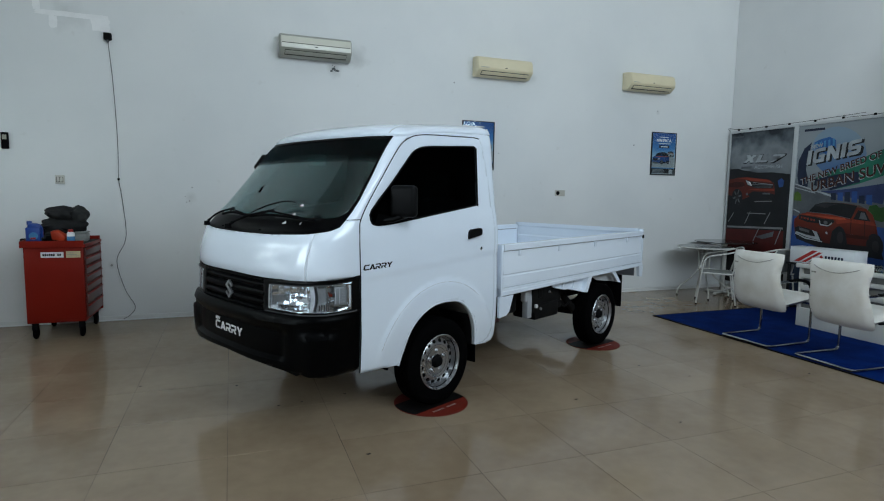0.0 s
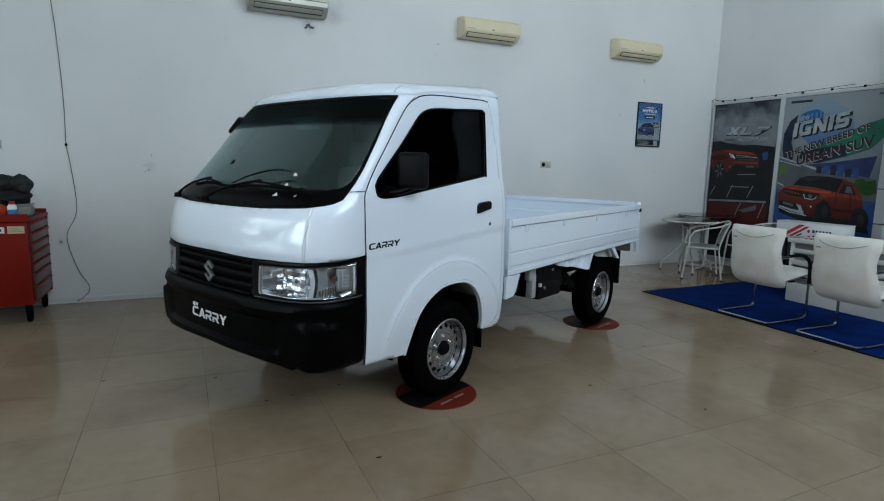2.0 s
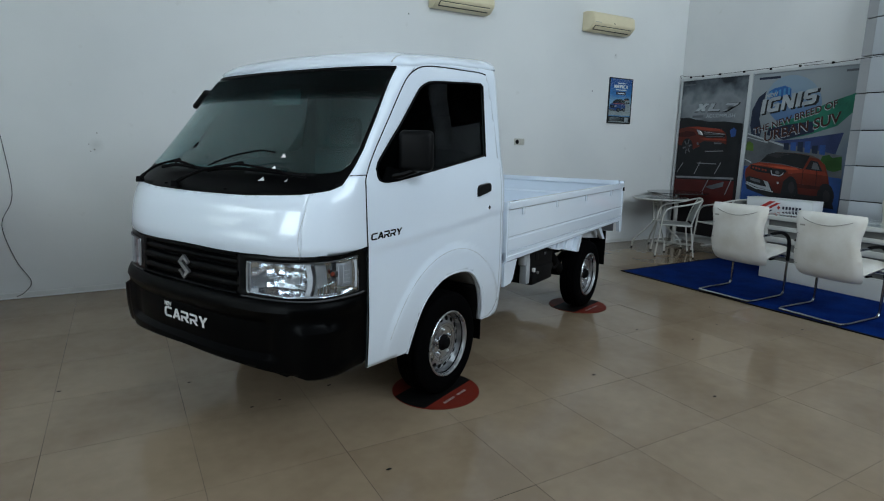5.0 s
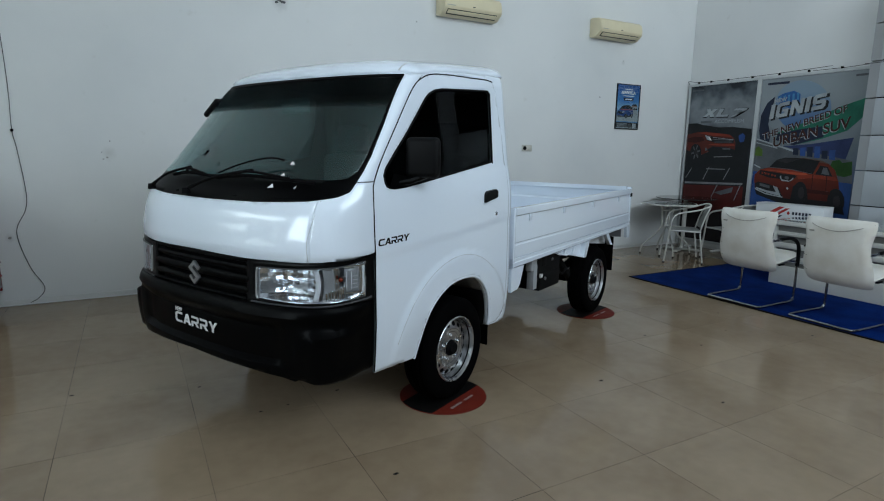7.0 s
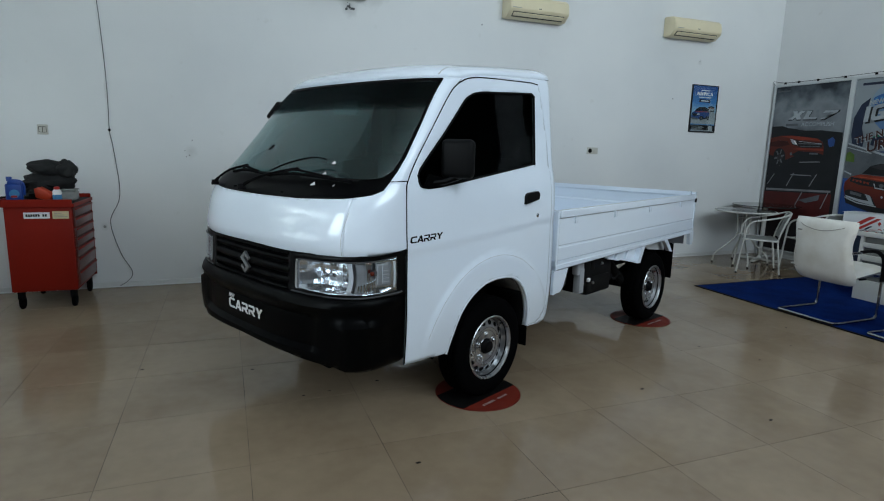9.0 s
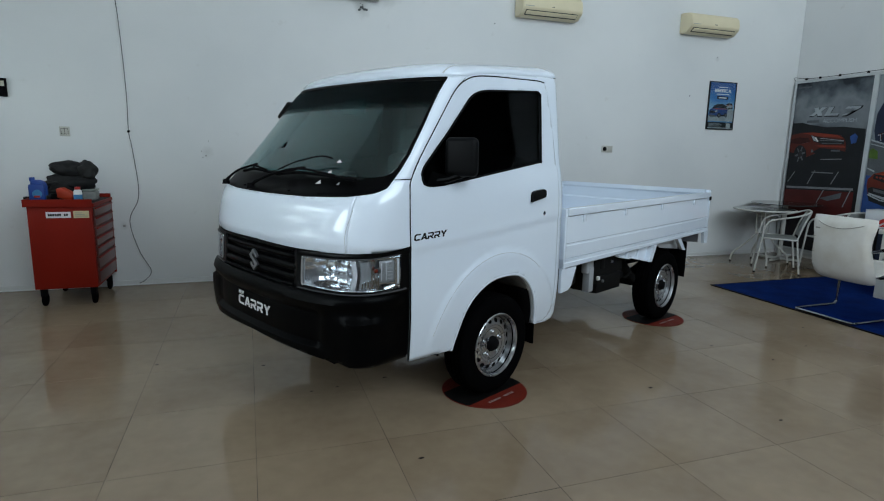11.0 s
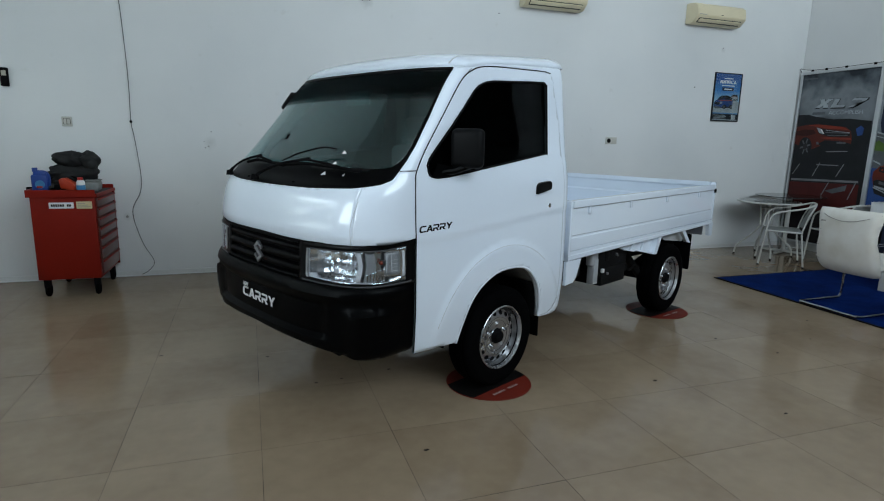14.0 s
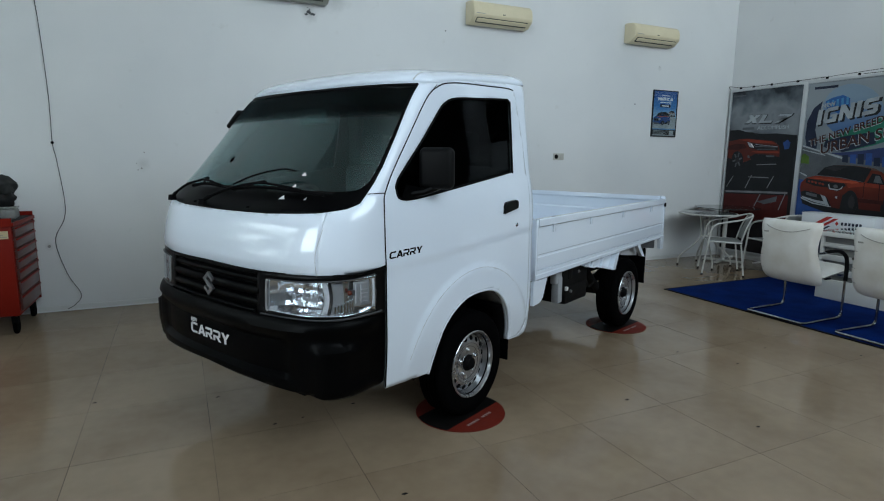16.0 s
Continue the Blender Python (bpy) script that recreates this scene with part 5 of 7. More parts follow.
M["ac_upper"] = paint("ac_upper_plastic", (0.66, 0.65, 0.56), 0.12, vary=0.04, scale=4)
M["ac_grey"] = paint("ac_grey_flap", (0.40, 0.39, 0.32), 0.5, vary=0.1, scale=6)
M["ac_dark"] = paint("ac_slot", (0.05, 0.05, 0.04), 0.7, vary=0.2)
M["socket"] = paint("socket_plastic", (0.50, 0.49, 0.44), 0.4, vary=0.06)
M["cable"] = paint("grey_cable", (0.07, 0.075, 0.08), 0.6, vary=0.1)
M["old_plug"] = paint("old_plug_grey", (0.30, 0.30, 0.29), 0.7, vary=0.15)


def air_conditioner(x, z, width, body, front, label, glossy):
    a = thing("air_conditioner", pose(x, WALL_Y - .001, z), label, "air conditioner", "split air conditioners on the wall")
    h, d = .243, .205
    prof = [(0, .012), (0, h), (-.06, h), (-.150, h - .012), (-.190, h - .045), (-d, h - .11), (-d, .075), (-.196, .062), (-.120, .004), (-.03, 0)]
    bm = bmesh.new()
    u = [bm.verts.new((0, y, zz)) for y, zz in prof]
    v = [bm.verts.new((width, y, zz)) for y, zz in prof]
    n = len(prof)
    for i in range(n):
        bm.faces.new((u[i], v[i], v[(i + 1) % n], u[(i + 1) % n]))
    bm.faces.new(u)
    bm.faces.new(v[::-1])
    bmesh.ops.bevel(bm, geom=[e for e in bm.edges if abs(e.verts[0].co.x - e.verts[1].co.x) < 1e-6], offset=.008, segments=2, profile=.5, affect='EDGES')
    part("casing", bm, body, a, angle=50)
    bm = bmesh.new()
    pf = [(-.193, h - .042), (-d - .006, h - .108), (-d - .006, .084), (-d + .002, .084), (-d + .004, h - .11), (-.186, h - .046)]
    u = [bm.verts.new((.012, y, zz)) for y, zz in pf]
    v = [bm.verts.new((width - .012, y, zz)) for y, zz in pf]
    for i in range(6):
        bm.faces.new((u[i], v[i], v[(i + 1) % 6], u[(i + 1) % 6]))
    bm.faces.new(u)
    bm.faces.new(v[::-1])
    part("front_panel", bm, front, a, angle=50)
    m = Matrix.Translation((0, -.163, .036)) @ Matrix.Rotation(radians(-37), 4, 'X')
    part("outlet_slot", stick(B(.05, width - .06, -.034, .036, -.008, .002), m), M["ac_dark"], a)
    part("louvre", stick(B(.055, width - .065, -.030, .018, -.0195, -.010, .003), m @ Matrix.Translation((0, 0, .004))), body, a, "swing flap")
    part("badge", B(width * .5 - .02, width * .5 + .012, -d - .009, -d - .005, .098, .106), M["ac_dark"], a)
    part("label_strip", B(.03, .14, -d - .008, -d - .005, .090, .098), M["ac_grey"], a)
    if glossy:
        part("panel_slit", B(.02, width - .02, -d - .0075, -d - .003, .124, .131, .002), M["ac_dark"], a)
        part("lower_panel", B(.014, width - .014, -d - .0085, -d - .003, .076, .121, .002), M["ac_gloss"], a, "glossy white lower panel")
    return a


air_conditioner(-.726, 2.905, .79, M["ac_silver"], M["ac_upper"], "off-white wall air conditioner with grey lower half", True)
air_conditioner(1.650, 2.892, .765, M["ac_cream"], M["ac_cream"], "yellowed cream wall air conditioner", False)
air_conditioner(3.968, 2.900, .765, M["ac_cream"], M["ac_cream"], "yellowed cream wall air conditioner beside the corner", False)

# broken plaster below the first unit
random.seed(4)
bm = bmesh.new()
for i in range(16):
    x, z, r = -.105 + random.gauss(0, .028), 2.835 + random.gauss(0, .022), random.uniform(.004, .014)
    bmesh.ops.create_icosphere(bm, subdivisions=1, radius=r, matrix=Matrix.Translation((x, WALL_Y - .002, z)) @ Matrix.Diagonal((1.3, .35, 1, 1)))
solid("pipe_stub", bm, M["cable"], "dark broken plaster and pipe stub below an air conditioner", "pipe stub")

# wall box, cable and trunking
cb = thing("cable_box", pose(-2.407, WALL_Y - .001, 2.945), "small black cable box on the wall", "cable box")
part("body", B(-.035, .035, -.05, 0, -.035, .035, .008), M["gap"], cb)
part("gland", lathe(bmesh.new(), [(0, -.06), (.012, -.058), (.014, -.035)], 10, Matrix.Translation((0, -.025, 0))), M["cable"], cb)
pts = [(-2.407, 2.90), (-2.392, 2.70), (-2.378, 2.50), (-2.362, 2.10), (-2.357, 1.80), (-2.362, 1.505), (-2.343, 1.353), (-2.313, 1.0), (-2.330, .836), (-2.410, .641), (-2.344, .34), (-2.255, .149), (-2.300, .06), (-2.365, .02)]
cab = thing("loose_cable", pose(0, WALL_Y - .012, 0), "thin grey cable hanging down the wall", "cable")
part("wire", T(spline([(x, -.004 if z > .1 else -.02, z) for x, z in pts], 8), .0032, 6), M["cable"], cab)
bm = bmesh.new()
bmesh.ops.create_uvsphere(bm, u_segments=10, v_segments=8, radius=.013, matrix=Matrix.Translation((-2.362, -.004, 1.505)))
part("cable_clip", bm, M["gap"], cab, "black clip")
M["filler"] = paint("wall_filler", (0.84, 0.845, 0.84), 0.7, vary=0.06, scale=9, bump=0.4, fine=50)
tr = thing("wall_filler_patch", pose(0, WALL_Y, 0), "pale filler patches smeared on the wall", "wall patch")
random.seed(8)
for x0, x1, z0, z1 in ((-3.06, -2.44, 3.10, 3.155), (-2.56, -2.38, 2.99, 3.16), (-2.92, -2.84, 2.98, 3.11), (-3.05, -2.98, 3.14, 3.24)):
    k = 22
    pts = []
    for i in range(k):
        a = 2 * math.pi * i / k
        e = 0.42 + 0.08 * random.random()
        c, s_ = math.cos(a), math.sin(a)
        m_ = max(abs(c), abs(s_))
        pts.append(((x0 + x1) / 2 + (x1 - x0) * e * c / m_ ** .8, (z0 + z1) / 2 + (z1 - z0) * e * s_ / m_ ** .8))
    part("patch", PR(pts, .002, Matrix.Translation((0, -.0005 - .0003 * len(tr.children), 0)) @ Euler((radians(90), 0, 0)).to_matrix().to_4x4()), M["filler"], tr, smooth=False)

sw = thing("light_switch", pose(-2.890, WALL_Y, 1.490), "old cream double light switch", "light switch")
part("plate", B(-.042, .042, -.010, -.001, -.044, .044, .004), M["socket"], sw)
part("rocker_frame", B(-.030, .030, -.0115, -.0095, -.026, .026), M["ac_dark"], sw)
part("rocker", B(-.026, -.002, -.015, -.009, -.022, .022, .003), M["socket"], sw)
part("rocker", B(.002, .026, -.015, -.009, -.022, .022, .003), M["socket"], sw)
se = thing("wall_sensor", pose(-3.330, WALL_Y, 1.860), "small dark control box on the wall", "control box")
part("case", B(-.030, .030, -.030, -.001, -.080, .080, .006), M["gap"], se)
part("window", B(-.018, .018, -.034, -.029, .01, .055, .003), M["ac_grey"], se)
so = thing("wall_socket", pose(3.005, WALL_Y, 1.441), "cream double wall socket with one dark outlet", "wall socket")
part("plate", B(-.080, .080, -.012, -.001, -.042, .042, .004), M["socket"], so)
part("outlet", lathe(bmesh.new(), [(0, .006), (.022, .006), (.027, .002), (.028, 0)], 18, Matrix.Translation((-.036, -.012, 0)) @ Euler((radians(90), 0, 0)).to_matrix().to_4x4()), M["gap"], so, "dark round outlet")
part("outlet_lid", B(.012, .066, -.018, -.011, -.028, .028, .004), M["socket"], so)
for x, z, r in ((-2.463, .596, .013), (1.407, 2.806, .008), (4.223, 2.150, .009), (-1.69, 1.285, .008), (-1.72, 1.27, .006), (-1.66, 1.43, .006), (-1.73, 1.33, .005), (4.62, 2.66, .006), (2.05, 1.95, .005)):
    solid("screw_plug", lathe(bmesh.new(), [(0, .003), (r * .6, .003), (r, 0)], 9, Matrix.Translation((x, WALL_Y - .0005, z)) @ Euler((radians(90), 0, 0)).to_matrix().to_4x4()), M["old_plug"] if x < -1.5 else M["cable"], "grey old screw plug in the wall", "screw plug", group="screw plugs in the wall")

# ---- framed posters ----
def ink(name, col, rough=0.35):
    return paint(name, col, 0.45, vary=0.36, scale=5, fine=60, spec=0.22)


M["blue_a"], M["blue_b"], M["blue_c"], M["navy"] = ink("print_sky_blue", (0.06, 0.22, 0.42)), ink("print_blue", (0.025, 0.10, 0.28)), ink("print_deep_blue", (0.02, 0.06, 0.20)), ink("print_navy", (0.012, 0.018, 0.04))
M["ink_black"], M["ink_grey"], M["ink_pale"], M["ink_red"], M["ink_orange"] = ink("print_black", (0.010, 0.011, 0.013)), ink("print_grey", (0.085, 0.095, 0.105)), ink("print_pale", (0.30, 0.33, 0.35)), ink("print_red", (0.42, 0.035, 0.03)), ink("print_orange", (0.34, 0.055, 0.022))
M["ink_green"], M["ink_lime"], M["ink_brown"], M["ink_violet"] = ink("print_green", (0.015, 0.13, 0.085)), ink("print_lime", (0.07, 0.13, 0.02)), ink("print_shadow_brown", (0.09, 0.05, 0.035)), ink("print_violet", (0.024, 0.038, 0.11))
M["alu"] = paint("aluminium", (0.55, 0.57, 0.58), 0.38, metal=0.8, vary=0.08)


def gradient(name, stops, axis, lo, hi, rough=0.35, cloud=0.25):
    """A printed field that fades along one axis, with soft clouds."""
    m, n, l, p = node_mat(name)
    tc, sep, mr, r, no, ad = n.new("ShaderNodeTexCoord"), n.new("ShaderNodeSeparateXYZ"), n.new("ShaderNodeMapRange"), n.new("ShaderNodeValToRGB"), n.new("ShaderNodeTexNoise"), n.new("ShaderNodeMath")
    l.new(tc.outputs["Object"], sep.inputs[0])
    l.new(sep.outputs[axis], mr.inputs["Value"])
    mr.inputs["From Min"].default_value, mr.inputs["From Max"].default_value = lo, hi
    no.inputs["Scale"].default_value, no.inputs["Detail"].default_value = 3.5, 5
    l.new(tc.outputs["Object"], no.inputs["Vector"])
    ad.operation = 'MULTIPLY_ADD'
    ad.inputs[1].default_value = cloud
    l.new(no.outputs["Fac"], ad.inputs[0])
    l.new(mr.outputs["Result"], ad.inputs[2])
    while len(r.color_ramp.elements) < len(stops):
        r.color_ramp.elements.new(0.5)
    for e, (pos, col) in zip(r.color_ramp.elements, stops):
        e.position, e.color = pos, (*col, 1)
    l.new(ad.outputs[0], r.inputs[0])
    l.new(r.outputs[0], p.inputs["Base Color"])
    p.inputs["Roughness"].default_value = rough
    p.inputs["Specular IOR Level"].default_value = 0.25
    return m


M["poster_sky"] = gradient("poster_field", [(0.0, (0.02, 0.05, 0.16)), (0.35, (0.10, 0.26, 0.50)), (0.55, (0.30, 0.48, 0.62)), (0.75, (0.05, 0.20, 0.48)), (1.0, (0.02, 0.09, 0.30))], 2, 0.0, 0.6)


LAYER = [0]


def flat(pts, z, name, material, parent, m, t=0.0012):
    """A printed shape lying on a panel, one of several thin layers."""
    LAYER[0] = (LAYER[0] + 1) % 13
    return part(name, PR(pts, t, m @ Matrix.Translation((0, 0, z + LAYER[0] * .00007))), material, parent, smooth=False)


def rect(x0, x1, y0, y1, slant=0.0):
    return [(x0 + slant * y0, y0), (x1 + slant * y0, y0), (x1 + slant * y1, y1), (x0 + slant * y1, y1)]


def printed_car(parent, m, x, y, s, body, z0, flip=1):
    """A car in a print, three-quarter view, as flat shapes."""
    def q(pts):
        return [(x + flip * s * a, y + s * b) for a, b in pts]
    flat(q([(-.52, .02), (-.50, .20), (-.47, .27), (-.36, .31), (-.24, .44), (-.10, .50), (.22, .52), (.38, .46), (.47, .33), (.52, .30), (.53, .10), (.48, .02), (.30, .0), (-.05, -.03), (-.40, -.03)]), z0, "car_body", body, parent, m)
    flat(q([(-.36, .312), (-.24, .44), (-.10, .50), (.22, .52), (.38, .46), (.47, .335), (.42, .335), (.34, .40), (.20, .44), (-.05, .43), (-.20, .40), (-.30, .31)]), z0 + .0013, "car_roof", M["ink_black"], parent, m)
    flat(q([(-.08, .0), (.0, .10), (.14, .10), (.19, .03), (.34, .06), (.36, .11), (.47, .12), (.53, .10), (.48, .0), (.30, -.02), (-.05, -.045)]), z0 + .0014, "car_cladding", M["ink_black"], parent, m)
    flat(q([(-.34, .295), (-.10, .315), (.42, .32), (.50, .295), (.10, .29), (-.10, .275)]), z0 + .0014, "car_highlight", M["ink_orange"], parent, m)
    flat(q([(-.30, .315), (-.20, .43), (-.08, .475), (.02, .48), (-.02, .335)]), z0 + .0014, "car_window", M["ink_black"], parent, m)
    flat(q([(.03, .335), (.05, .48), (.22, .485), (.36, .43), (.42, .34)]), z0 + .0014, "car_window", M["ink_black"], parent, m)
    flat(q([(-.50, .13), (-.49, .21), (-.30, .22), (-.14, .20), (-.15, .12), (-.32, .09)]), z0 + .0014, "car_grille", M["ink_black"], parent, m)
    flat(q([(-.20, .14), (-.20, .20), (-.08, .24), (-.06, .17)]), z0 + .0026, "car_lamp", M["ink_pale"], parent, m)
    flat(q([(-.50, -.01), (-.49, .05), (-.15, .02), (-.10, -.05), (-.40, -.06)]), z0 + .0014, "car_skirt", M["ink_grey"], parent, m)
    for cxx, r in ((.06, .105), (.44, .085)):
        flat(q([(cxx + r * .8 * math.cos(a), .02 + r * math.sin(a)) for a in np.linspace(0, 2 * math.pi, 20)[:-1]]), z0 + .0026, "car_wheel", M["ink_black"], parent, m)
        flat(q([(cxx + r * .42 * math.cos(a), .02 + r * .55 * math.sin(a)) for a in np.linspace(0, 2 * math.pi, 14)[:-1]]), z0 + .0039, "car_hub", M["ink_grey"], parent, m)


def poster(x, z, label):
    w, h = .44, .60
    p = thing("framed_poster", pose(x, WALL_Y - .001, z), label, "poster", "framed posters on the wall")
    part("backing", B(0, w, -.012, 0, 0, h), M["poster_sky"], p, smooth=False)
    for a in ((-.008, .006, 0, h), (w - .006, w + .008, 0, h)):
        part("frame_side", B(a[0], a[1], -.020, 0, 0, h, .003), M["ink_black"], p)
    part("frame_side", B(-.008, w + .008, -.020, 0, h, h + .012, .003), M["ink_black"], p)
    part("frame_side", B(-.008, w + .008, -.020, 0, -.012, 0, .003), M["ink_black"], p)
    m = Matrix.Translation((0, -.012, 0)) @ Euler((radians(90), 0, 0)).to_matrix().to_4x4()
    flat(rect(.006, w - .006, .0, .085), 0, "dark_footer", M["ink_black"], p, m)
    for i in range(4):
        flat(rect(.03, .25 - .03 * (i % 2), .016 + i * .016, .022 + i * .016), .0014, "print_bar", M["ink_pale"], p, m)
    flat(rect(.33, .40, .015, .075), .0014, "print_square", M["ink_pale"], p, m)
    part("poster_mark", blocks("mmvioa", .042, m @ Matrix.Translation((.085, .475, .0005)), .27), M["print_white"], p, smooth=False)
    flat(rect(.15, .30, .535, .546), .0002, "print_bar", M["print_white"], p, m)
    flat(rect(.13, .32, .385, .425), .0002, "button", M["navy"], p, m)
    flat(rect(.16, .29, .398, .411), .0016, "print_bar", M["print_white"], p, m)
    flat(rect(.12, .33, .445, .455), .0002, "print_bar", M["print_white"], p, m)
    flat(rect(.008, w - .008, .004, .014), .0014, "print_bar", M["ink_pale"], p, m)
    flat([(.006, .17), (.10, .24), (.22, .20), (.34, .29), (w - .006, .24), (w - .006, .10), (.006, .10)], .0001, "snow_field", M["ink_pale"], p, m)
    printed_car(p, m, .17, .17, .30, M["blue_c"], .0016, 1)
    printed_car(p, m, .34, .27, .14, M["ink_pale"], .0002, 1)
    pn = part("glazing", B(.006, w - .006, -.0195, -.0185, .0, h), M["clear"], p, smooth=False)
    pn.visible_shadow = False


poster(4.537, 1.745, "blue car poster in a thin black frame")
poster(1.530, 1.735, "blue poster in a thin black frame behind the truck's cab")


# ---- banner backdrop in the corner ----
BX, BY = 6.02, 3.325
bw = thing("banner_stand", pose(0, 0, 0), "aluminium framed backdrop with two printed car banners", "banner stand")
bmx = Matrix(((0, 0, -1, BX), (-1, 0, 0, BY), (0, 1, 0, 0), (0, 0, 0, 1)))
M["sky_one"] = gradient("banner_storm_sky", [(0.0, (0.01, 0.004, 0.004)), (0.55, (0.008, 0.009, 0.010)), (0.67, (0.020, 0.025, 0.030)), (0.76, (0.115, 0.13, 0.145)), (0.84, (0.19, 0.21, 0.225)), (0.90, (0.10, 0.12, 0.135)), (0.97, (0.014, 0.019, 0.026))], 2, 0.0, 3.05, 0.3, 0.34)
M["sky_two"] = gradient("banner_pale_sky", [(0.0, (0.02, 0.03, 0.06)), (0.42, (0.03, 0.045, 0.08)), (0.60, (0.08, 0.11, 0.17)), (0.78, (0.16, 0.19, 0.21)), (1.0, (0.24, 0.27, 0.29))], 2, 0.0, 2.4, 0.22, 0.24)
p1 = part("banner", PR(rect(.03, 1.075, .12, 2.395), .004, bmx), M["sky_one"], bw, "dark car banner", smooth=False)
p2 = part("banner", PR(rect(1.135, 2.62, .12, 2.395), .004, bmx), M["sky_two"], bw, "colourful car banner", smooth=False)
for u0, u1 in ((0, .03), (1.075, 1.135), (2.62, 2.65)):
    part("upright", B(BX - .022, BX + .015, BY - u1, BY - u0, 0, 2.43, .004), M["alu"], bw)
for z0, z1 in ((2.395, 2.43), (.085, .12)):
    part("crossbar", B(BX - .020, BX + .013, BY - 2.65, BY, z0, z1, .004), M["alu"], bw)
for u in (.15, .35, .62, .98, 1.35, 1.72, 2.1):
    part("clamp", B(BX - .015, BX + .01, BY - u - .012, BY - u + .012, 2.43, 2.458, .004), M["gap"], bw)
part("tie_wire", T(spline([(BX - .01, BY, 2.43), (BX - .02, BY + .015, 2.48), (BX - .02, BY - .25, 2.445), (BX - .02, BY - 1.2, 2.452), (BX - .02, BY - 2.0, 2.475)], 8), .003, 6), M["gap"], bw)
part("tie_wire", T(spline([(BX - .02, 1.55, 2.440), (5.99, 1.20, 2.437), (5.94, .92, 2.440), (5.70, .835, 2.412), (5.682, .74, 2.408), (5.682, .50, 2.414), (5.682, .24, 2.420)], 8), .003, 6), M["gap"], bw)
for u in (.25, .75, 1.7):
    part("foot", B(BX - .20, BX + .015, BY - u - .02, BY - u + .02, 0, .02, .006), M["frame_white"], bw)
z = .0042


def lay(pts, dz, name, material, parent=p1):
    return flat(pts, z + dz, name, material, parent, bmx)


M["car_red"] = gradient("print_car_red", [(0.0, (0.02, 0.003, 0.002)), (0.45, (0.07, 0.008, 0.004)), (0.8, (0.14, 0.021, 0.008)), (1.0, (0.08, 0.012, 0.006))], 2, .8, 1.55, 0.3, 0.5)
# dark banner
M["word_brown"] = ink("print_word_brown", (0.042, 0.014, 0.011))
M["tyre_grey"] = ink("print_tyre_grey", (0.022, 0.022, 0.024))
M["bonnet_red"] = ink("print_bonnet_red", (0.20, 0.030, 0.014))
M["shade_red"] = ink("print_shade_red", (0.035, 0.006, 0.005))
M["streak"] = ink("print_streak", (0.17, 0.18, 0.19))
M["dark_red"] = ink("print_dark_red", (0.06, 0.008, 0.007))
M["tree_green"] = ink("print_tree_green", (0.02, 0.07, 0.014))
lay(rect(.05, .25, 2.325, 2.345), 0, "print_bar", M["ink_grey"])
lay([(0.033, 1.787), (0.033, 1.854), (0.184, 1.858), (0.337, 1.816), (0.55, 1.786), (0.761, 1.788), (1.05, 1.753), (1.052, 1.478), (0.037, 1.543)], 0, "tree_line", M["ink_black"])
lay([(0.033, 1.544), (1.033, 1.533), (1.036, 0.992), (0.033, 0.989)], 0.0014, "near_ground", M["ink_black"])
lay([(0.065, 1.725), (0.169, 1.843), (0.428, 1.81), (0.601, 1.696)], 0.0028, "car_window", M["ink_black"])
lay([(0.033, 1.693), (0.192, 1.722), (0.343, 1.726), (0.738, 1.682), (0.807, 1.629), (0.836, 1.546), (0.835, 1.465), (0.722, 1.445), (0.45, 1.449), (0.303, 1.391), (0.033, 1.463)], 0.0028, "car_body", M["car_red"])
lay([(0.33, 1.686), (0.38, 1.602), (0.534, 1.56), (0.805, 1.564), (0.808, 1.615), (0.468, 1.656)], 0.0042, "car_grille", M["ink_black"])
lay([(0.339, 1.68), (0.38, 1.613), (0.435, 1.599), (0.395, 1.666)], 0.0056, "car_lamp", M["ink_pale"])
lay([(0.47, 1.623), (0.47, 1.61), (0.797, 1.597), (0.796, 1.61)], 0.0056, "grille_bar", M["ink_grey"])
lay([(0.502, 1.583), (0.503, 1.573), (0.774, 1.571), (0.774, 1.582)], 0.0056, "grille_bar", M["ink_grey"])
lay([(0.389, 1.466), (0.476, 1.515), (0.725, 1.499), (0.835, 1.47), (0.821, 1.395), (0.515, 1.377)], 0.0042, "car_skirt", M["ink_black"])
lay([(0.644, 1.493), (0.645, 1.471), (0.766, 1.469), (0.764, 1.491)], 0.0056, "number_bar", M["ink_grey"])
lay([(0.301, 1.423), (0.296, 1.376), (0.278, 1.337), (0.248, 1.312), (0.212, 1.305), (0.174, 1.317), (0.141, 1.346), (0.117, 1.388), (0.107, 1.436), (0.111, 1.483), (0.13, 1.522), (0.16, 1.547), (0.196, 1.555), (0.234, 1.543), (0.267, 1.514), (0.291, 1.472)], 0.0042, "car_wheel", M["ink_black"])
lay([(0.256, 1.416), (0.251, 1.381), (0.232, 1.361), (0.208, 1.362), (0.187, 1.385), (0.177, 1.421), (0.183, 1.455), (0.201, 1.476), (0.225, 1.474), (0.246, 1.451)], 0.0056, "car_hub", M["tyre_grey"])
lay([(0.515, 1.369), (0.804, 1.38), (0.806, 1.369), (0.517, 1.358)], 0.0056, "pale_streak", M["streak"])
lay([(0.405, 1.196), (0.713, 1.195), (0.714, 1.182), (0.407, 1.183)], 0.0056, "pale_streak", M["streak"])
lay([(0.365, 1.032), (0.45, 1.216), (0.461, 1.211), (0.376, 1.027)], 0.0056, "pale_streak", M["streak"])
lay([(0.696, 1.044), (0.782, 1.214), (0.793, 1.208), (0.707, 1.038)], 0.0056, "pale_streak", M["streak"])
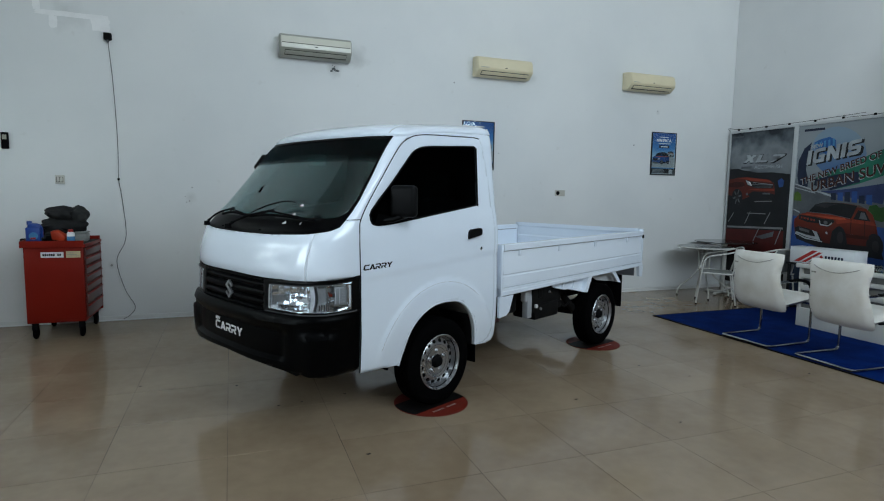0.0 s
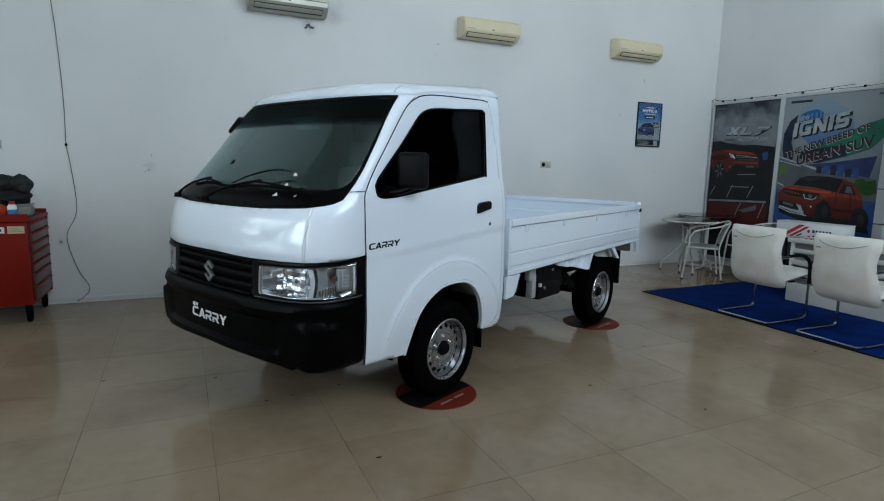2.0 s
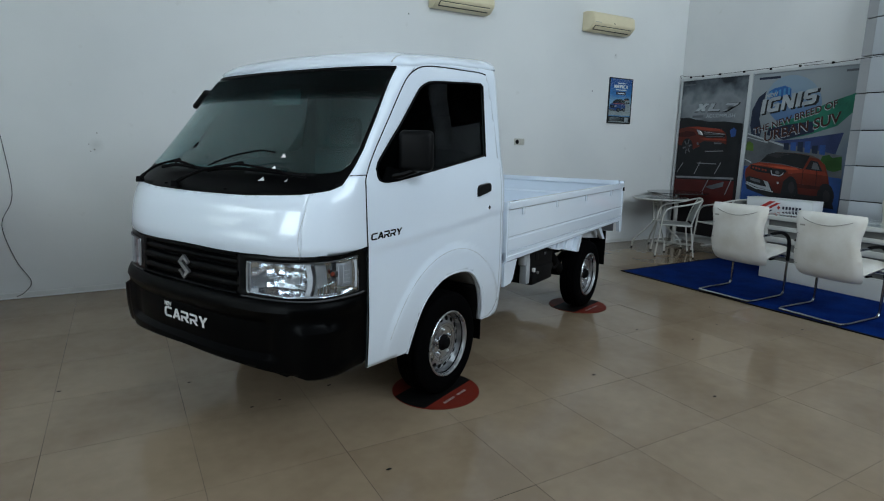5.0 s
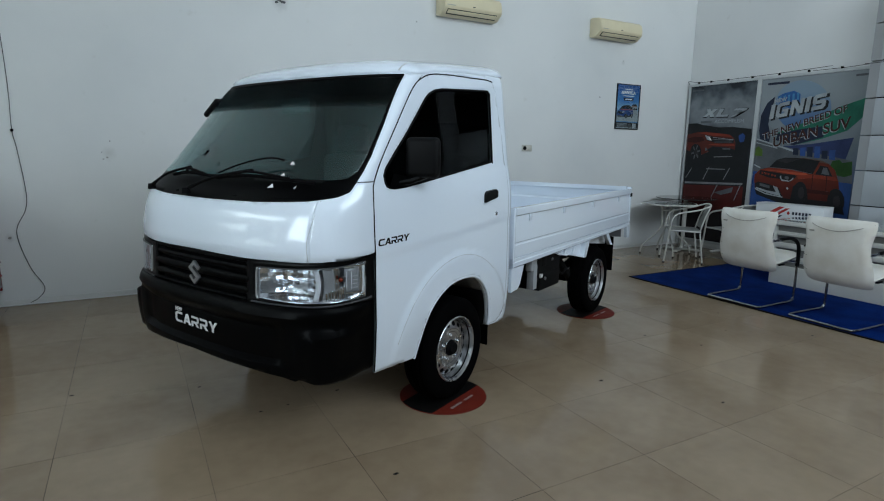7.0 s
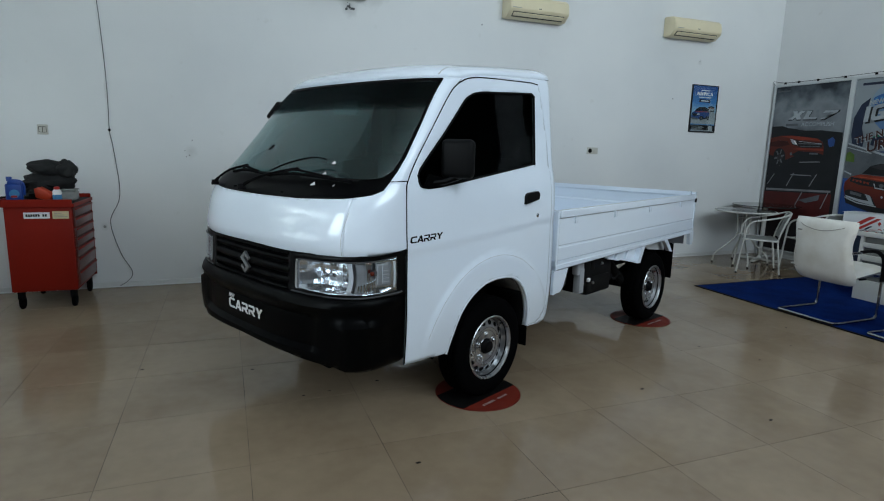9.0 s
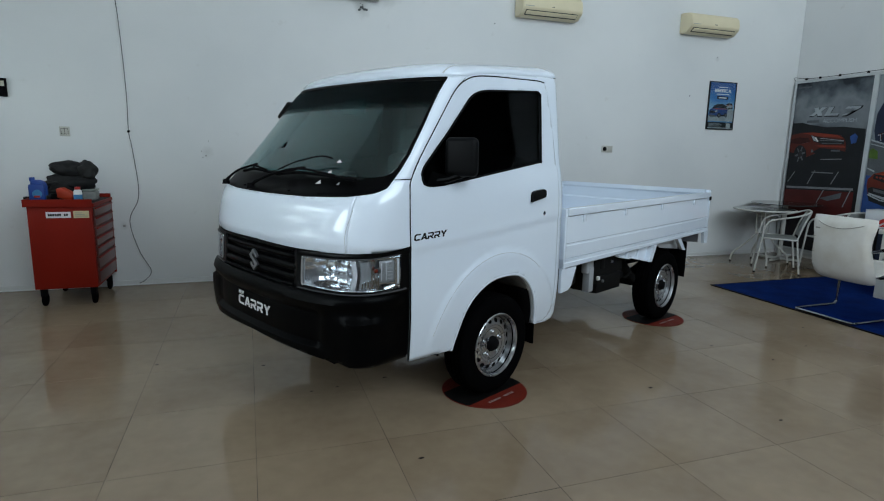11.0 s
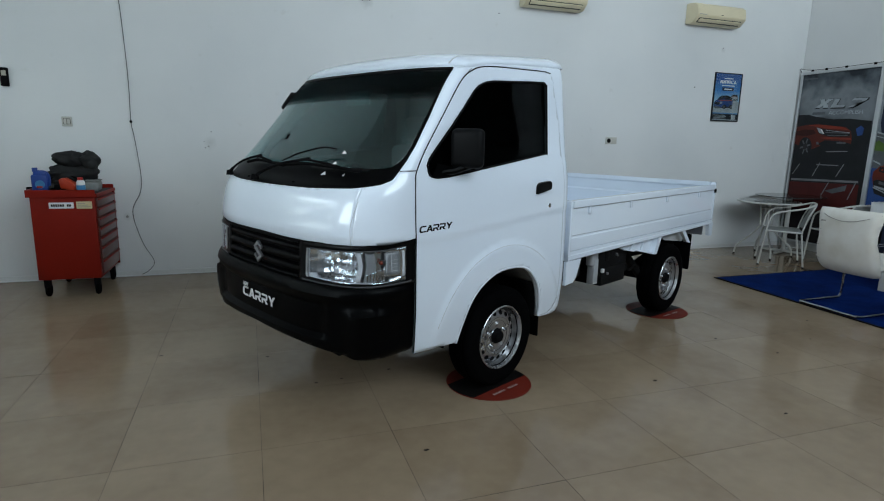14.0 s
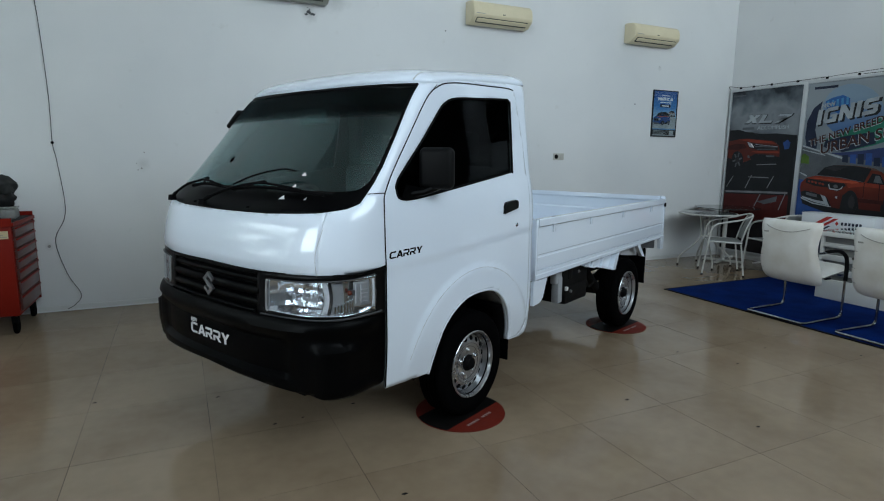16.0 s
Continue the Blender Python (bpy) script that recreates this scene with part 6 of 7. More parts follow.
lay([(0.062, 1.044), (0.153, 1.192), (0.164, 1.186), (0.073, 1.038)], 0.0056, "pale_streak", M["streak"])
lay([(0.055, 0.983), (1.004, 1.008), (1.008, 0.98), (0.06, 0.955)], 0.0056, "pale_streak", M["streak"])
lay([(0.531, 0.784), (0.61, 0.962), (0.622, 0.957), (0.542, 0.779)], 0.0056, "pale_streak", M["streak"])
lay([(0.894, 0.76), (0.971, 0.985), (0.982, 0.98), (0.906, 0.756)], 0.0056, "pale_streak", M["streak"])
lay([(0.035, 0.935), (1.017, 0.961), (1.024, 0.56), (0.046, 0.57)], 0.0028, "red_field", M["dark_red"])
lay([(0.571, 0.849), (0.711, 0.892), (0.867, 0.944), (0.854, 0.869), (0.685, 0.82)], 0.0042, "car_lamp", M["ink_grey"])
lay([(0.20, 1.716), (0.36, 1.722), (0.70, 1.684), (0.79, 1.640), (0.62, 1.660), (0.47, 1.668), (0.36, 1.686)], 0.0042, "car_bonnet", M["bonnet_red"])
lay([(0.033, 1.63), (0.16, 1.66), (0.30, 1.65), (0.34, 1.60), (0.20, 1.57), (0.033, 1.58)], 0.0042, "car_flank", M["shade_red"])
lay([(0.40, 1.545), (0.52, 1.555), (0.82, 1.545), (0.83, 1.520), (0.50, 1.530)], 0.0056, "bumper_edge", M["bonnet_red"])
lay([(0.395, 1.655), (0.44, 1.600), (0.455, 1.602), (0.415, 1.657)], 0.0070, "lamp_edge", M["print_white"])
lay([(0.47, 1.648), (0.80, 1.612), (0.80, 1.606), (0.47, 1.642)], 0.0070, "chrome_line", M["ink_pale"])
lay([(0.36, 1.49), (0.39, 1.495), (0.40, 1.46), (0.37, 1.455)], 0.0070, "fog_lamp", M["ink_grey"])
lay([(0.87, 1.66), (0.93, 1.70), (0.97, 1.66), (0.96, 1.58), (0.90, 1.57)], 0.0042, "far_tree", M["blue_c"])
for k in range(6):
    a = radians(60 * k + 12)
    lay([(.204 + .03 * math.cos(a - .3), 1.43 + .045 * math.sin(a - .3)), (.204 + .075 * math.cos(a - .1), 1.43 + .11 * math.sin(a - .1)), (.204 + .075 * math.cos(a + .1), 1.43 + .11 * math.sin(a + .1)), (.204 + .03 * math.cos(a + .3), 1.43 + .045 * math.sin(a + .3))], 0.0070, "wheel_spoke", M["ink_grey"])
part("banner_mark", blocks("xlt", .130, bmx @ Matrix.Translation((.262, 1.930, z + .0012)) @ Matrix.Rotation(radians(-1.5), 4, 'Z'), .63, shear=.5), M["ink_black"], p1, smooth=False)
part("banner_mark", blocks("xlt", .112, bmx @ Matrix.Translation((.270, 1.944, z + .0036)) @ Matrix.Rotation(radians(-1.5), 4, 'Z'), .61, shear=.5), M["ink_pale"], p1, smooth=False)
part("banner_word", lettering("ACCOMPLISH", .052, bmx @ Matrix.Translation((.47, 1.848, z + .0012)) @ Matrix.Rotation(radians(-.5), 4, 'Z'), wide=.45), M["ink_pale"], p1, smooth=False)
lay(rect(.24, .42, 1.852, 1.886), 0, "print_bar", M["ink_grey"])
# colourful banner
U = 1.135


def lay2(pts, dz, name, material):
    return flat([(U + a, b) for a, b in pts], z + dz, name, material, p2, bmx)


lay2(rect(.08, .36, 2.315, 2.345), 0, "print_bar", M["navy"])
lay2(rect(1.13, 1.36, 2.325, 2.350), 0, "print_bar", M["ink_grey"])
M["dome"] = gradient("print_sky_dome", [(0.0, (0.02, 0.05, 0.13)), (0.5, (0.06, 0.13, 0.27)), (1.0, (0.18, 0.25, 0.32))], 2, 1.55, 2.3, 0.3, 0.3)
lay2([(0.904, 1.979), (0.899, 1.909), (0.878, 1.845), (0.84, 1.789), (0.787, 1.745), (0.723, 1.715), (0.65, 1.7), (0.573, 1.701), (0.494, 1.718), (0.419, 1.75), (0.35, 1.796), (0.291, 1.853), (0.245, 1.919), (0.215, 1.99), (0.202, 2.062), (0.206, 2.132), (0.228, 2.196), (0.266, 2.252), (0.318, 2.296), (0.382, 2.326), (0.455, 2.341), (0.533, 2.34), (0.611, 2.323), (0.687, 2.291), (0.756, 2.245), (0.815, 2.188), (0.86, 2.122), (0.89, 2.052)], 0, "sky_dome", M["dome"])
lay2([(0.195, 2.164), (0.097, 2.087), (0.029, 1.93), (0.024, 1.727), (0.067, 1.545), (0.174, 1.481), (0.188, 1.657), (0.14, 1.815), (0.168, 1.99)], 0.0014, "dark_swirl", M["navy"])
lay2([(0.234, 2.083), (0.234, 2.159), (0.309, 2.196), (0.432, 2.218), (0.517, 2.172), (0.52, 2.05), (0.399, 2.001)], 0.0028, "city_block", M["blue_b"])
lay2([(0.254, 2.086), (0.25, 2.153), (0.275, 2.16), (0.28, 2.091)], 0.0042, "tower", M["blue_a"])
lay2([(0.311, 2.09), (0.306, 2.161), (0.332, 2.168), (0.336, 2.094)], 0.0042, "tower", M["blue_a"])
lay2([(0.367, 2.093), (0.363, 2.17), (0.388, 2.177), (0.393, 2.098)], 0.0042, "tower", M["blue_a"])
lay2([(0.424, 2.097), (0.419, 2.178), (0.444, 2.186), (0.45, 2.101)], 0.0042, "tower", M["blue_a"])
lay2([(0.481, 2.1), (0.475, 2.187), (0.5, 2.194), (0.506, 2.105)], 0.0042, "tower", M["blue_a"])
lay2([(1.277, 2.075), (0.994, 1.982), (0.693, 1.839), (0.491, 1.774), (0.289, 1.696), (0.269, 1.61), (0.506, 1.531), (0.837, 1.607), (1.115, 1.701), (1.279, 1.872)], 0.0028, "green_stroke", M["ink_green"])
lay2([(0.29, 1.683), (0.596, 1.736), (0.827, 1.76), (0.861, 1.629), (0.506, 1.531), (0.27, 1.597)], 0.0042, "dark_stroke", M["navy"])
lay2([(0.327, 1.514), (0.712, 1.545), (1.197, 1.62), (1.137, 1.356), (0.723, 1.366), (0.409, 1.428)], 0.0014, "blue_stroke", M["ink_violet"])
lay2([(0.003, 1.625), (0.3, 1.53), (1.215, 1.347), (1.244, 1.077), (0.003, 1.184)], 0.0014, "far_street", M["ink_grey"])
lay2([(0.003, 1.625), (0.003, 1.607), (0.511, 1.447), (0.51, 1.472)], 0.0028, "bridge", M["ink_pale"])
lay2([(0.003, 1.574), (0.003, 1.563), (0.302, 1.486), (0.302, 1.499)], 0.0028, "bridge", M["ink_pale"])
lay2([(0.514, 1.411), (0.509, 1.493), (0.575, 1.495), (0.581, 1.403)], 0.0042, "block", M["navy"])
lay2([(0.602, 1.401), (0.596, 1.5), (0.663, 1.503), (0.67, 1.393)], 0.0042, "block", M["blue_c"])
lay2([(0.69, 1.39), (0.683, 1.508), (0.75, 1.51), (0.758, 1.382)], 0.0042, "block", M["navy"])
lay2([(0.779, 1.38), (0.77, 1.515), (0.837, 1.518), (0.846, 1.372)], 0.0042, "block", M["blue_c"])
lay2([(0.867, 1.37), (0.861, 1.464), (0.928, 1.466), (0.935, 1.362)], 0.0042, "block", M["navy"])
lay2([(0.956, 1.359), (0.949, 1.472), (1.016, 1.474), (1.023, 1.351)], 0.0042, "block", M["blue_c"])
lay2([(0.003, 1.395), (0.003, 1.49), (0.042, 1.517), (0.102, 1.477), (0.113, 1.382)], 0.0028, "tree", M["ink_lime"])
lay2([(0.975, 1.261), (0.996, 1.339), (1.072, 1.356), (1.113, 1.32), (1.215, 1.339), (1.23, 1.18), (1.149, 1.151), (1.045, 1.176)], 0.0028, "tree", M["tree_green"])
lay2([(0.003, 1.281), (0.003, 1.265), (0.1, 1.221), (0.099, 1.241)], 0.0028, "kerb", M["ink_pale"])
lay2([(0.003, 1.198), (1.244, 1.089), (1.248, 0.492), (0.003, 0.639)], 0.0014, "road", M["blue_c"])
lay2([(0.058, 0.936), (0.55, 0.841), (1.171, 0.806), (1.209, 0.7), (0.451, 0.763), (0.083, 0.87)], 0.0028, "car_shadow", M["ink_black"])
lay2([(0.032, 1.066), (0.035, 1.137), (0.101, 1.206), (0.215, 1.238), (0.526, 1.217), (0.774, 1.172), (0.854, 1.333), (0.959, 1.305), (1.041, 1.232), (1.096, 1.094), (1.125, 0.964), (1.106, 0.859), (1.015, 0.824), (0.756, 0.839), (0.55, 0.838), (0.212, 0.878), (0.063, 0.946)], 0.0042, "car_body", M["car_red"])
lay2([(0.23, 1.246), (0.317, 1.343), (0.418, 1.371), (0.671, 1.365), (0.854, 1.336), (0.792, 1.175), (0.525, 1.227)], 0.0056, "car_window", M["ink_black"])
lay2([(0.818, 1.172), (0.868, 1.283), (0.956, 1.268), (1.026, 1.148)], 0.0056, "car_window", M["ink_black"])
lay2([(0.89, 1.179), (0.905, 1.259), (0.947, 1.254), (0.988, 1.168)], 0.007, "window_gleam", M["ink_grey"])
lay2([(0.413, 1.372), (0.671, 1.372), (0.879, 1.343), (0.972, 1.299), (0.855, 1.32), (0.672, 1.352)], 0.0056, "car_roof", M["ink_brown"])
lay2([(0.114, 1.204), (0.229, 1.226), (0.709, 1.18), (0.763, 1.148), (0.529, 1.16), (0.295, 1.193)], 0.0056, "car_highlight", M["ink_orange"])
lay2([(0.104, 1.2), (0.097, 1.145), (0.223, 1.105), (0.379, 1.092), (0.405, 1.165)], 0.0056, "car_grille", M["ink_black"])
lay2([(0.162, 1.173), (0.163, 1.158), (0.221, 1.146), (0.22, 1.161)], 0.007, "grille_dash", M["car_red"])
lay2([(0.262, 1.151), (0.263, 1.136), (0.325, 1.126), (0.324, 1.141)], 0.007, "grille_dash", M["car_red"])
lay2([(0.37, 1.159), (0.39, 1.075), (0.515, 1.055), (0.593, 1.128), (0.568, 1.156)], 0.007, "car_lamp", M["ink_black"])
lay2([(0.397, 1.135), (0.41, 1.088), (0.514, 1.076), (0.563, 1.121), (0.55, 1.087), (0.505, 1.062), (0.406, 1.073), (0.382, 1.132)], 0.0084, "lamp_ring", M["ink_pale"])
lay2([(0.504, 1.107), (0.5, 1.095), (0.486, 1.088), (0.468, 1.09), (0.454, 1.1), (0.447, 1.114), (0.452, 1.127), (0.466, 1.134), (0.483, 1.132), (0.498, 1.122)], 0.0084, "lamp_ring", M["ink_grey"])
lay2([(0.053, 1.023), (0.068, 0.94), (0.212, 0.873), (0.456, 0.849), (0.387, 0.969), (0.228, 1.023), (0.098, 1.043)], 0.0056, "car_skirt", M["ink_black"])
lay2([(0.067, 0.971), (0.078, 0.949), (0.236, 0.9), (0.424, 0.868), (0.365, 0.982), (0.302, 0.999), (0.354, 0.917), (0.234, 0.931)], 0.007, "silver_skid", M["ink_pale"])
lay2([(0.12, 1.026), (0.122, 0.99), (0.263, 0.961), (0.261, 0.996)], 0.0084, "number_bar", M["ink_grey"])
lay2([(0.51, 0.975), (0.507, 0.964), (0.498, 0.961), (0.489, 0.967), (0.484, 0.978), (0.487, 0.988), (0.496, 0.992), (0.506, 0.986)], 0.007, "fog_lamp", M["ink_pale"])
lay2([(0.638, 1.071), (0.565, 1.004), (0.55, 0.838), (0.759, 0.788), (1.017, 0.794), (1.014, 0.845), (0.768, 0.853), (0.747, 0.983)], 0.0056, "car_cladding", M["ink_black"])
lay2([(0.751, 0.926), (0.748, 0.874), (0.732, 0.832), (0.707, 0.805), (0.676, 0.798), (0.644, 0.812), (0.615, 0.845), (0.594, 0.892), (0.584, 0.946), (0.587, 0.998), (0.603, 1.041), (0.628, 1.067), (0.659, 1.074), (0.691, 1.06), (0.72, 1.027), (0.741, 0.98)], 0.007, "car_wheel", M["ink_black"])
lay2([(0.717, 0.925), (0.713, 0.881), (0.695, 0.855), (0.671, 0.858), (0.65, 0.888), (0.639, 0.934), (0.644, 0.979), (0.662, 1.004), (0.686, 1.001), (0.707, 0.971)], 0.0084, "car_hub", M["tyre_grey"])
lay2([(1.194, 0.849), (1.19, 0.793), (1.172, 0.748), (1.142, 0.719), (1.105, 0.712), (1.066, 0.728), (1.032, 0.764), (1.008, 0.815), (0.997, 0.872), (1.001, 0.928), (1.019, 0.974), (1.049, 1.002), (1.086, 1.009), (1.125, 0.993), (1.159, 0.957), (1.183, 0.907)], 0.0056, "car_wheel", M["ink_black"])
lay2([(1.148, 0.849), (1.143, 0.808), (1.123, 0.785), (1.098, 0.788), (1.075, 0.816), (1.065, 0.859), (1.07, 0.9), (1.089, 0.924), (1.115, 0.921), (1.137, 0.892)], 0.007, "car_hub", M["tyre_grey"])
tilt = Matrix.Rotation(radians(9.3), 4, 'Z')
part("banner_mark", blocks("igmis", .190, bmx @ Matrix.Translation((U + .172, 1.850, z + .0066)) @ tilt, .70, shear=.25), M["ink_black"], p2, smooth=False)
part("banner_mark", blocks("igmis", .182, bmx @ Matrix.Translation((U + .150, 1.868, z + .0092)) @ tilt, .69, shear=.25), M["ink_pale"], p2, smooth=False)
part("banner_word", lettering("NEW", .050, bmx @ Matrix.Translation((U + .20, 2.075, z + .0066)) @ tilt, bold=.04), M["ink_pale"], p2, smooth=False)
for text, a, b, h, long, turn in (("THE NEW BREED OF", .107, 1.612, .082, 1.05, 17.9), ("URBAN SUV", .254, 1.509, .128, .95, 14.7)):
    tilt = Matrix.Rotation(radians(turn), 4, 'Z')
    part("banner_word", lettering(text, h, bmx @ Matrix.Translation((U + a - .007, b - .010, z + .0066)) @ tilt, bold=.020, wide=long, shear=.2), M["ink_pale"], p2, smooth=False)
    part("banner_word", lettering(text, h, bmx @ Matrix.Translation((U + a, b, z + .0082)) @ tilt, bold=.022, wide=long, shear=.2), M["word_brown"], p2, smooth=False)
# more of the car on the bright banner
lay2([(.10, 1.205), (.23, 1.232), (.52, 1.213), (.72, 1.180), (.50, 1.190), (.26, 1.208)], 0.0070, "bonnet_edge", M["bonnet_red"])
lay2([(.60, 1.150), (.78, 1.165), (1.05, 1.150), (1.09, 1.10), (.78, 1.125), (.62, 1.10)], 0.0056, "flank_light", M["bonnet_red"])
lay2([(.79, 1.165), (.795, .985), (.803, .985), (.80, 1.165)], 0.0070, "door_gap", M["shade_red"])
lay2([(.955, 1.155), (.965, .96), (.973, .96), (.965, 1.155)], 0.0070, "door_gap", M["shade_red"])
lay2([(.74, .985), (1.02, .965), (1.02, .925), (.745, .935)], 0.0056, "flank_shade", M["shade_red"])
lay2([(.735, 1.225), (.775, 1.235), (.785, 1.195), (.745, 1.185)], 0.0084, "car_mirror", M["ink_black"])
lay2([(.30, 1.335), (.42, 1.362), (.60, 1.358), (.45, 1.30)], 0.0070, "screen_gleam", M["tyre_grey"])
for k in range(5):
    lay2([(.13 + .045 * k, 1.178 - .008 * k), (.15 + .045 * k, 1.175 - .008 * k), (.15 + .045 * k, 1.150 - .008 * k), (.13 + .045 * k, 1.153 - .008 * k)], 0.0084, "grille_dash", M["bonnet_red"])
lay2([(.06, .955), (.21, .895), (.45, .862), (.45, .850), (.21, .880), (.06, .938)], 0.0084, "lip_edge", M["ink_pale"])

# ---- clad pylon ----
M["cladding"] = paint("composite_cladding", (0.42, 0.45, 0.48), 0.30, metal=0.3, vary=0.05, scale=1.5, rand=0.03)
M["cladding_edge"] = paint("cladding_return", (0.33, 0.34, 0.35), 0.4, metal=0.2, vary=0.06)
PX = 5.70
py = thing("clad_pylon", pose(0, 0, 0), "tall grey pylon clad in composite panels with dark joints", "pylon")
part("core", B(PX + .018, EAST_X - .002, -1.0, .68, 0, 3.225), M["gap"], py, smooth=False)
zs = [0, .45, .85, 1.243, 1.633, 2.036, 2.432, 2.83, 3.235]
for a, b in zip(zs, zs[1:]):
    for y0, y1 in ((.230, .685), (-.60, .230), (-1.0, -.60)):
        if a > 2.4 and y0 == -.60:
            continue
        part("panel", B(PX, PX + .014, y0 + .005, y1 - .005 if y1 < .6 else y1, a + .006, b - .006, .002), M["cladding"], py)
    bm = PR([(PX + .002, .6855), (PX + .006, .693), (PX + .034, .800), (PX + .35, .812), (PX + .35, .800), (PX + .046, .788), (PX + .016, .686)], b - a - .012, Matrix.Translation((0, 0, a + .006)))
    part("corner_panel", bm, M["cladding_edge"], py, smooth=False)
part("capping", B(PX, EAST_X - .002, -1.0, .79, 3.236, 3.25, .003), M["cladding_edge"], py)
for y in (-1.008, -.60):
    part("edge_trim", B(PX - .006, PX + .012, y - .007, y + .007, 1.6 if y > -.9 else 0, 3.235, .002), M["frame_white"], py, "bright edge trim")

# ---- carpet ----
def carpet_mat():
    m, n, l, p = node_mat("blue_carpet")
    tc, a, b, r = n.new("ShaderNodeTexCoord"), n.new("ShaderNodeTexNoise"), n.new("ShaderNodeTexNoise"), n.new("ShaderNodeValToRGB")
    a.inputs["Scale"].default_value, b.inputs["Scale"].default_value = 260, 5
    ad = n.new("ShaderNodeMath")
    ad.operation = 'MULTIPLY_ADD'
    ad.inputs[1].default_value = 0.6
    l.new(tc.outputs["Object"], a.inputs["Vector"])
    l.new(tc.outputs["Object"], b.inputs["Vector"])
    l.new(a.outputs["Fac"], ad.inputs[0])
    l.new(b.outputs["Fac"], ad.inputs[2])
    r.color_ramp.elements[0].position, r.color_ramp.elements[1].position = 0.5, 1.1
    r.color_ramp.elements[0].color, r.color_ramp.elements[1].color = (0.0008, 0.008, 0.065, 1), (0.0014, 0.019, 0.125, 1)
    l.new(ad.outputs[0], r.inputs[0])
    l.new(r.outputs[0], p.inputs["Base Color"])
    p.inputs["Roughness"].default_value = 0.95
    p.inputs["Specular IOR Level"].default_value = 0.05
    bp = n.new("ShaderNodeBump")
    bp.inputs["Strength"].default_value, bp.inputs["Distance"].default_value = 0.6, 0.003
    l.new(a.outputs["Fac"], bp.inputs["Height"])
    l.new(bp.outputs[0], p.inputs["Normal"])
    return m


M["carpet"] = carpet_mat()
cp = thing("carpet", pose(0, 0, 0), "dark blue carpet with black edge under the desk", "carpet")
part("rug", B(3.43, 5.68, -2.4, 1.845, 0.0005, .010, .002), M["carpet"], cp)
for x0, x1, y0, y1 in ((3.405, 3.43, -2.4, 1.87), (3.43, 5.68, 1.845, 1.87)):
    part("edging", B(x0, x1, y0, y1, 0.0005, .009, .002), M["gap"], cp)

# ---- desk ----
M["desk_white"] = paint("desk_laminate", (0.66, 0.66, 0.62), 0.4, vary=0.05)
M["desk_grey"] = paint("desk_recess", (0.20, 0.20, 0.19), 0.6, vary=0.1)
DX, DY0, DY1 = 4.63, -1.25, .995
dk = thing("desk", pose(0, 0, .010), "white reception desk with slatted front", "desk")
part("top", B(DX - .02, DX + .68, DY0 - .02, DY1 + .03, .645, .692, .006), M["desk_white"], dk)
part("glass_top", B(DX - .015, DX + .675, DY0 - .015, DY1 + .025, .6925, .700, .002), M["clear"], dk)
part("recess", B(DX + .035, DX + .05, DY0 + .03, DY1 - .03, .20, .645), M["desk_grey"], dk, smooth=False)
part("base_panel", B(DX, DX + .03, DY0, DY1, 0, .205, .004), M["desk_white"], dk)
for z0, z1 in ((.257, .318), (.400, .458), (.534, .580)):
    part("slat", B(DX + .002, DX + .030, DY0 + .03, DY1 - .03, z0, z1, .004), M["desk_white"], dk)
for y0, y1 in ((DY1 - .03, DY1), (DY0, DY0 + .03)):
    part("side_panel", B(DX + (.0 if y0 > 0 else 0) + .001, DX + .62, y0, y1, .0, .645, .004), M["desk_white"], dk)

# ---- white visitor chairs ----
def leather(name, col):
    m, n, l, p = node_mat(name)
    tc, a, b, v = n.new("ShaderNodeTexCoord"), n.new("ShaderNodeTexNoise"), n.new("ShaderNodeTexNoise"), n.new("ShaderNodeTexVoronoi")
    a.inputs["Scale"].default_value, a.inputs["Detail"].default_value = 5, 6
    b.inputs["Scale"].default_value = 26
    v.inputs["Scale"].default_value = 240
    for t in (a, b, v):
        l.new(tc.outputs["Object"], t.inputs["Vector"])
    r = n.new("ShaderNodeValToRGB")
    r.color_ramp.elements[0].position, r.color_ramp.elements[1].position = 0.3, 0.62
    r.color_ramp.elements[0].color, r.color_ramp.elements[1].color = (col[0] * .84, col[1] * .81, col[2] * .76, 1), (*col, 1)
    l.new(a.outputs["Fac"], r.inputs[0])
    l.new(r.outputs[0], p.inputs["Base Color"])
    p.inputs["Roughness"].default_value = 0.5
    ad = n.new("ShaderNodeMath")
    ad.operation = 'MULTIPLY_ADD'
    ad.inputs[1].default_value = 0.15
    l.new(v.outputs["Distance"], ad.inputs[0])
    l.new(b.outputs["Fac"], ad.inputs[2])
    bp = n.new("ShaderNodeBump")
    bp.inputs["Strength"].default_value, bp.inputs["Distance"].default_value = 0.25, 0.006
    l.new(ad.outputs[0], bp.inputs["Height"])
    l.new(bp.outputs[0], p.inputs["Normal"])
    return m


M["leather"] = leather("white_leather", (0.70, 0.69, 0.65))
M["seam"] = paint("seam_grey", (0.30, 0.29, 0.26), 0.7, vary=0.1)


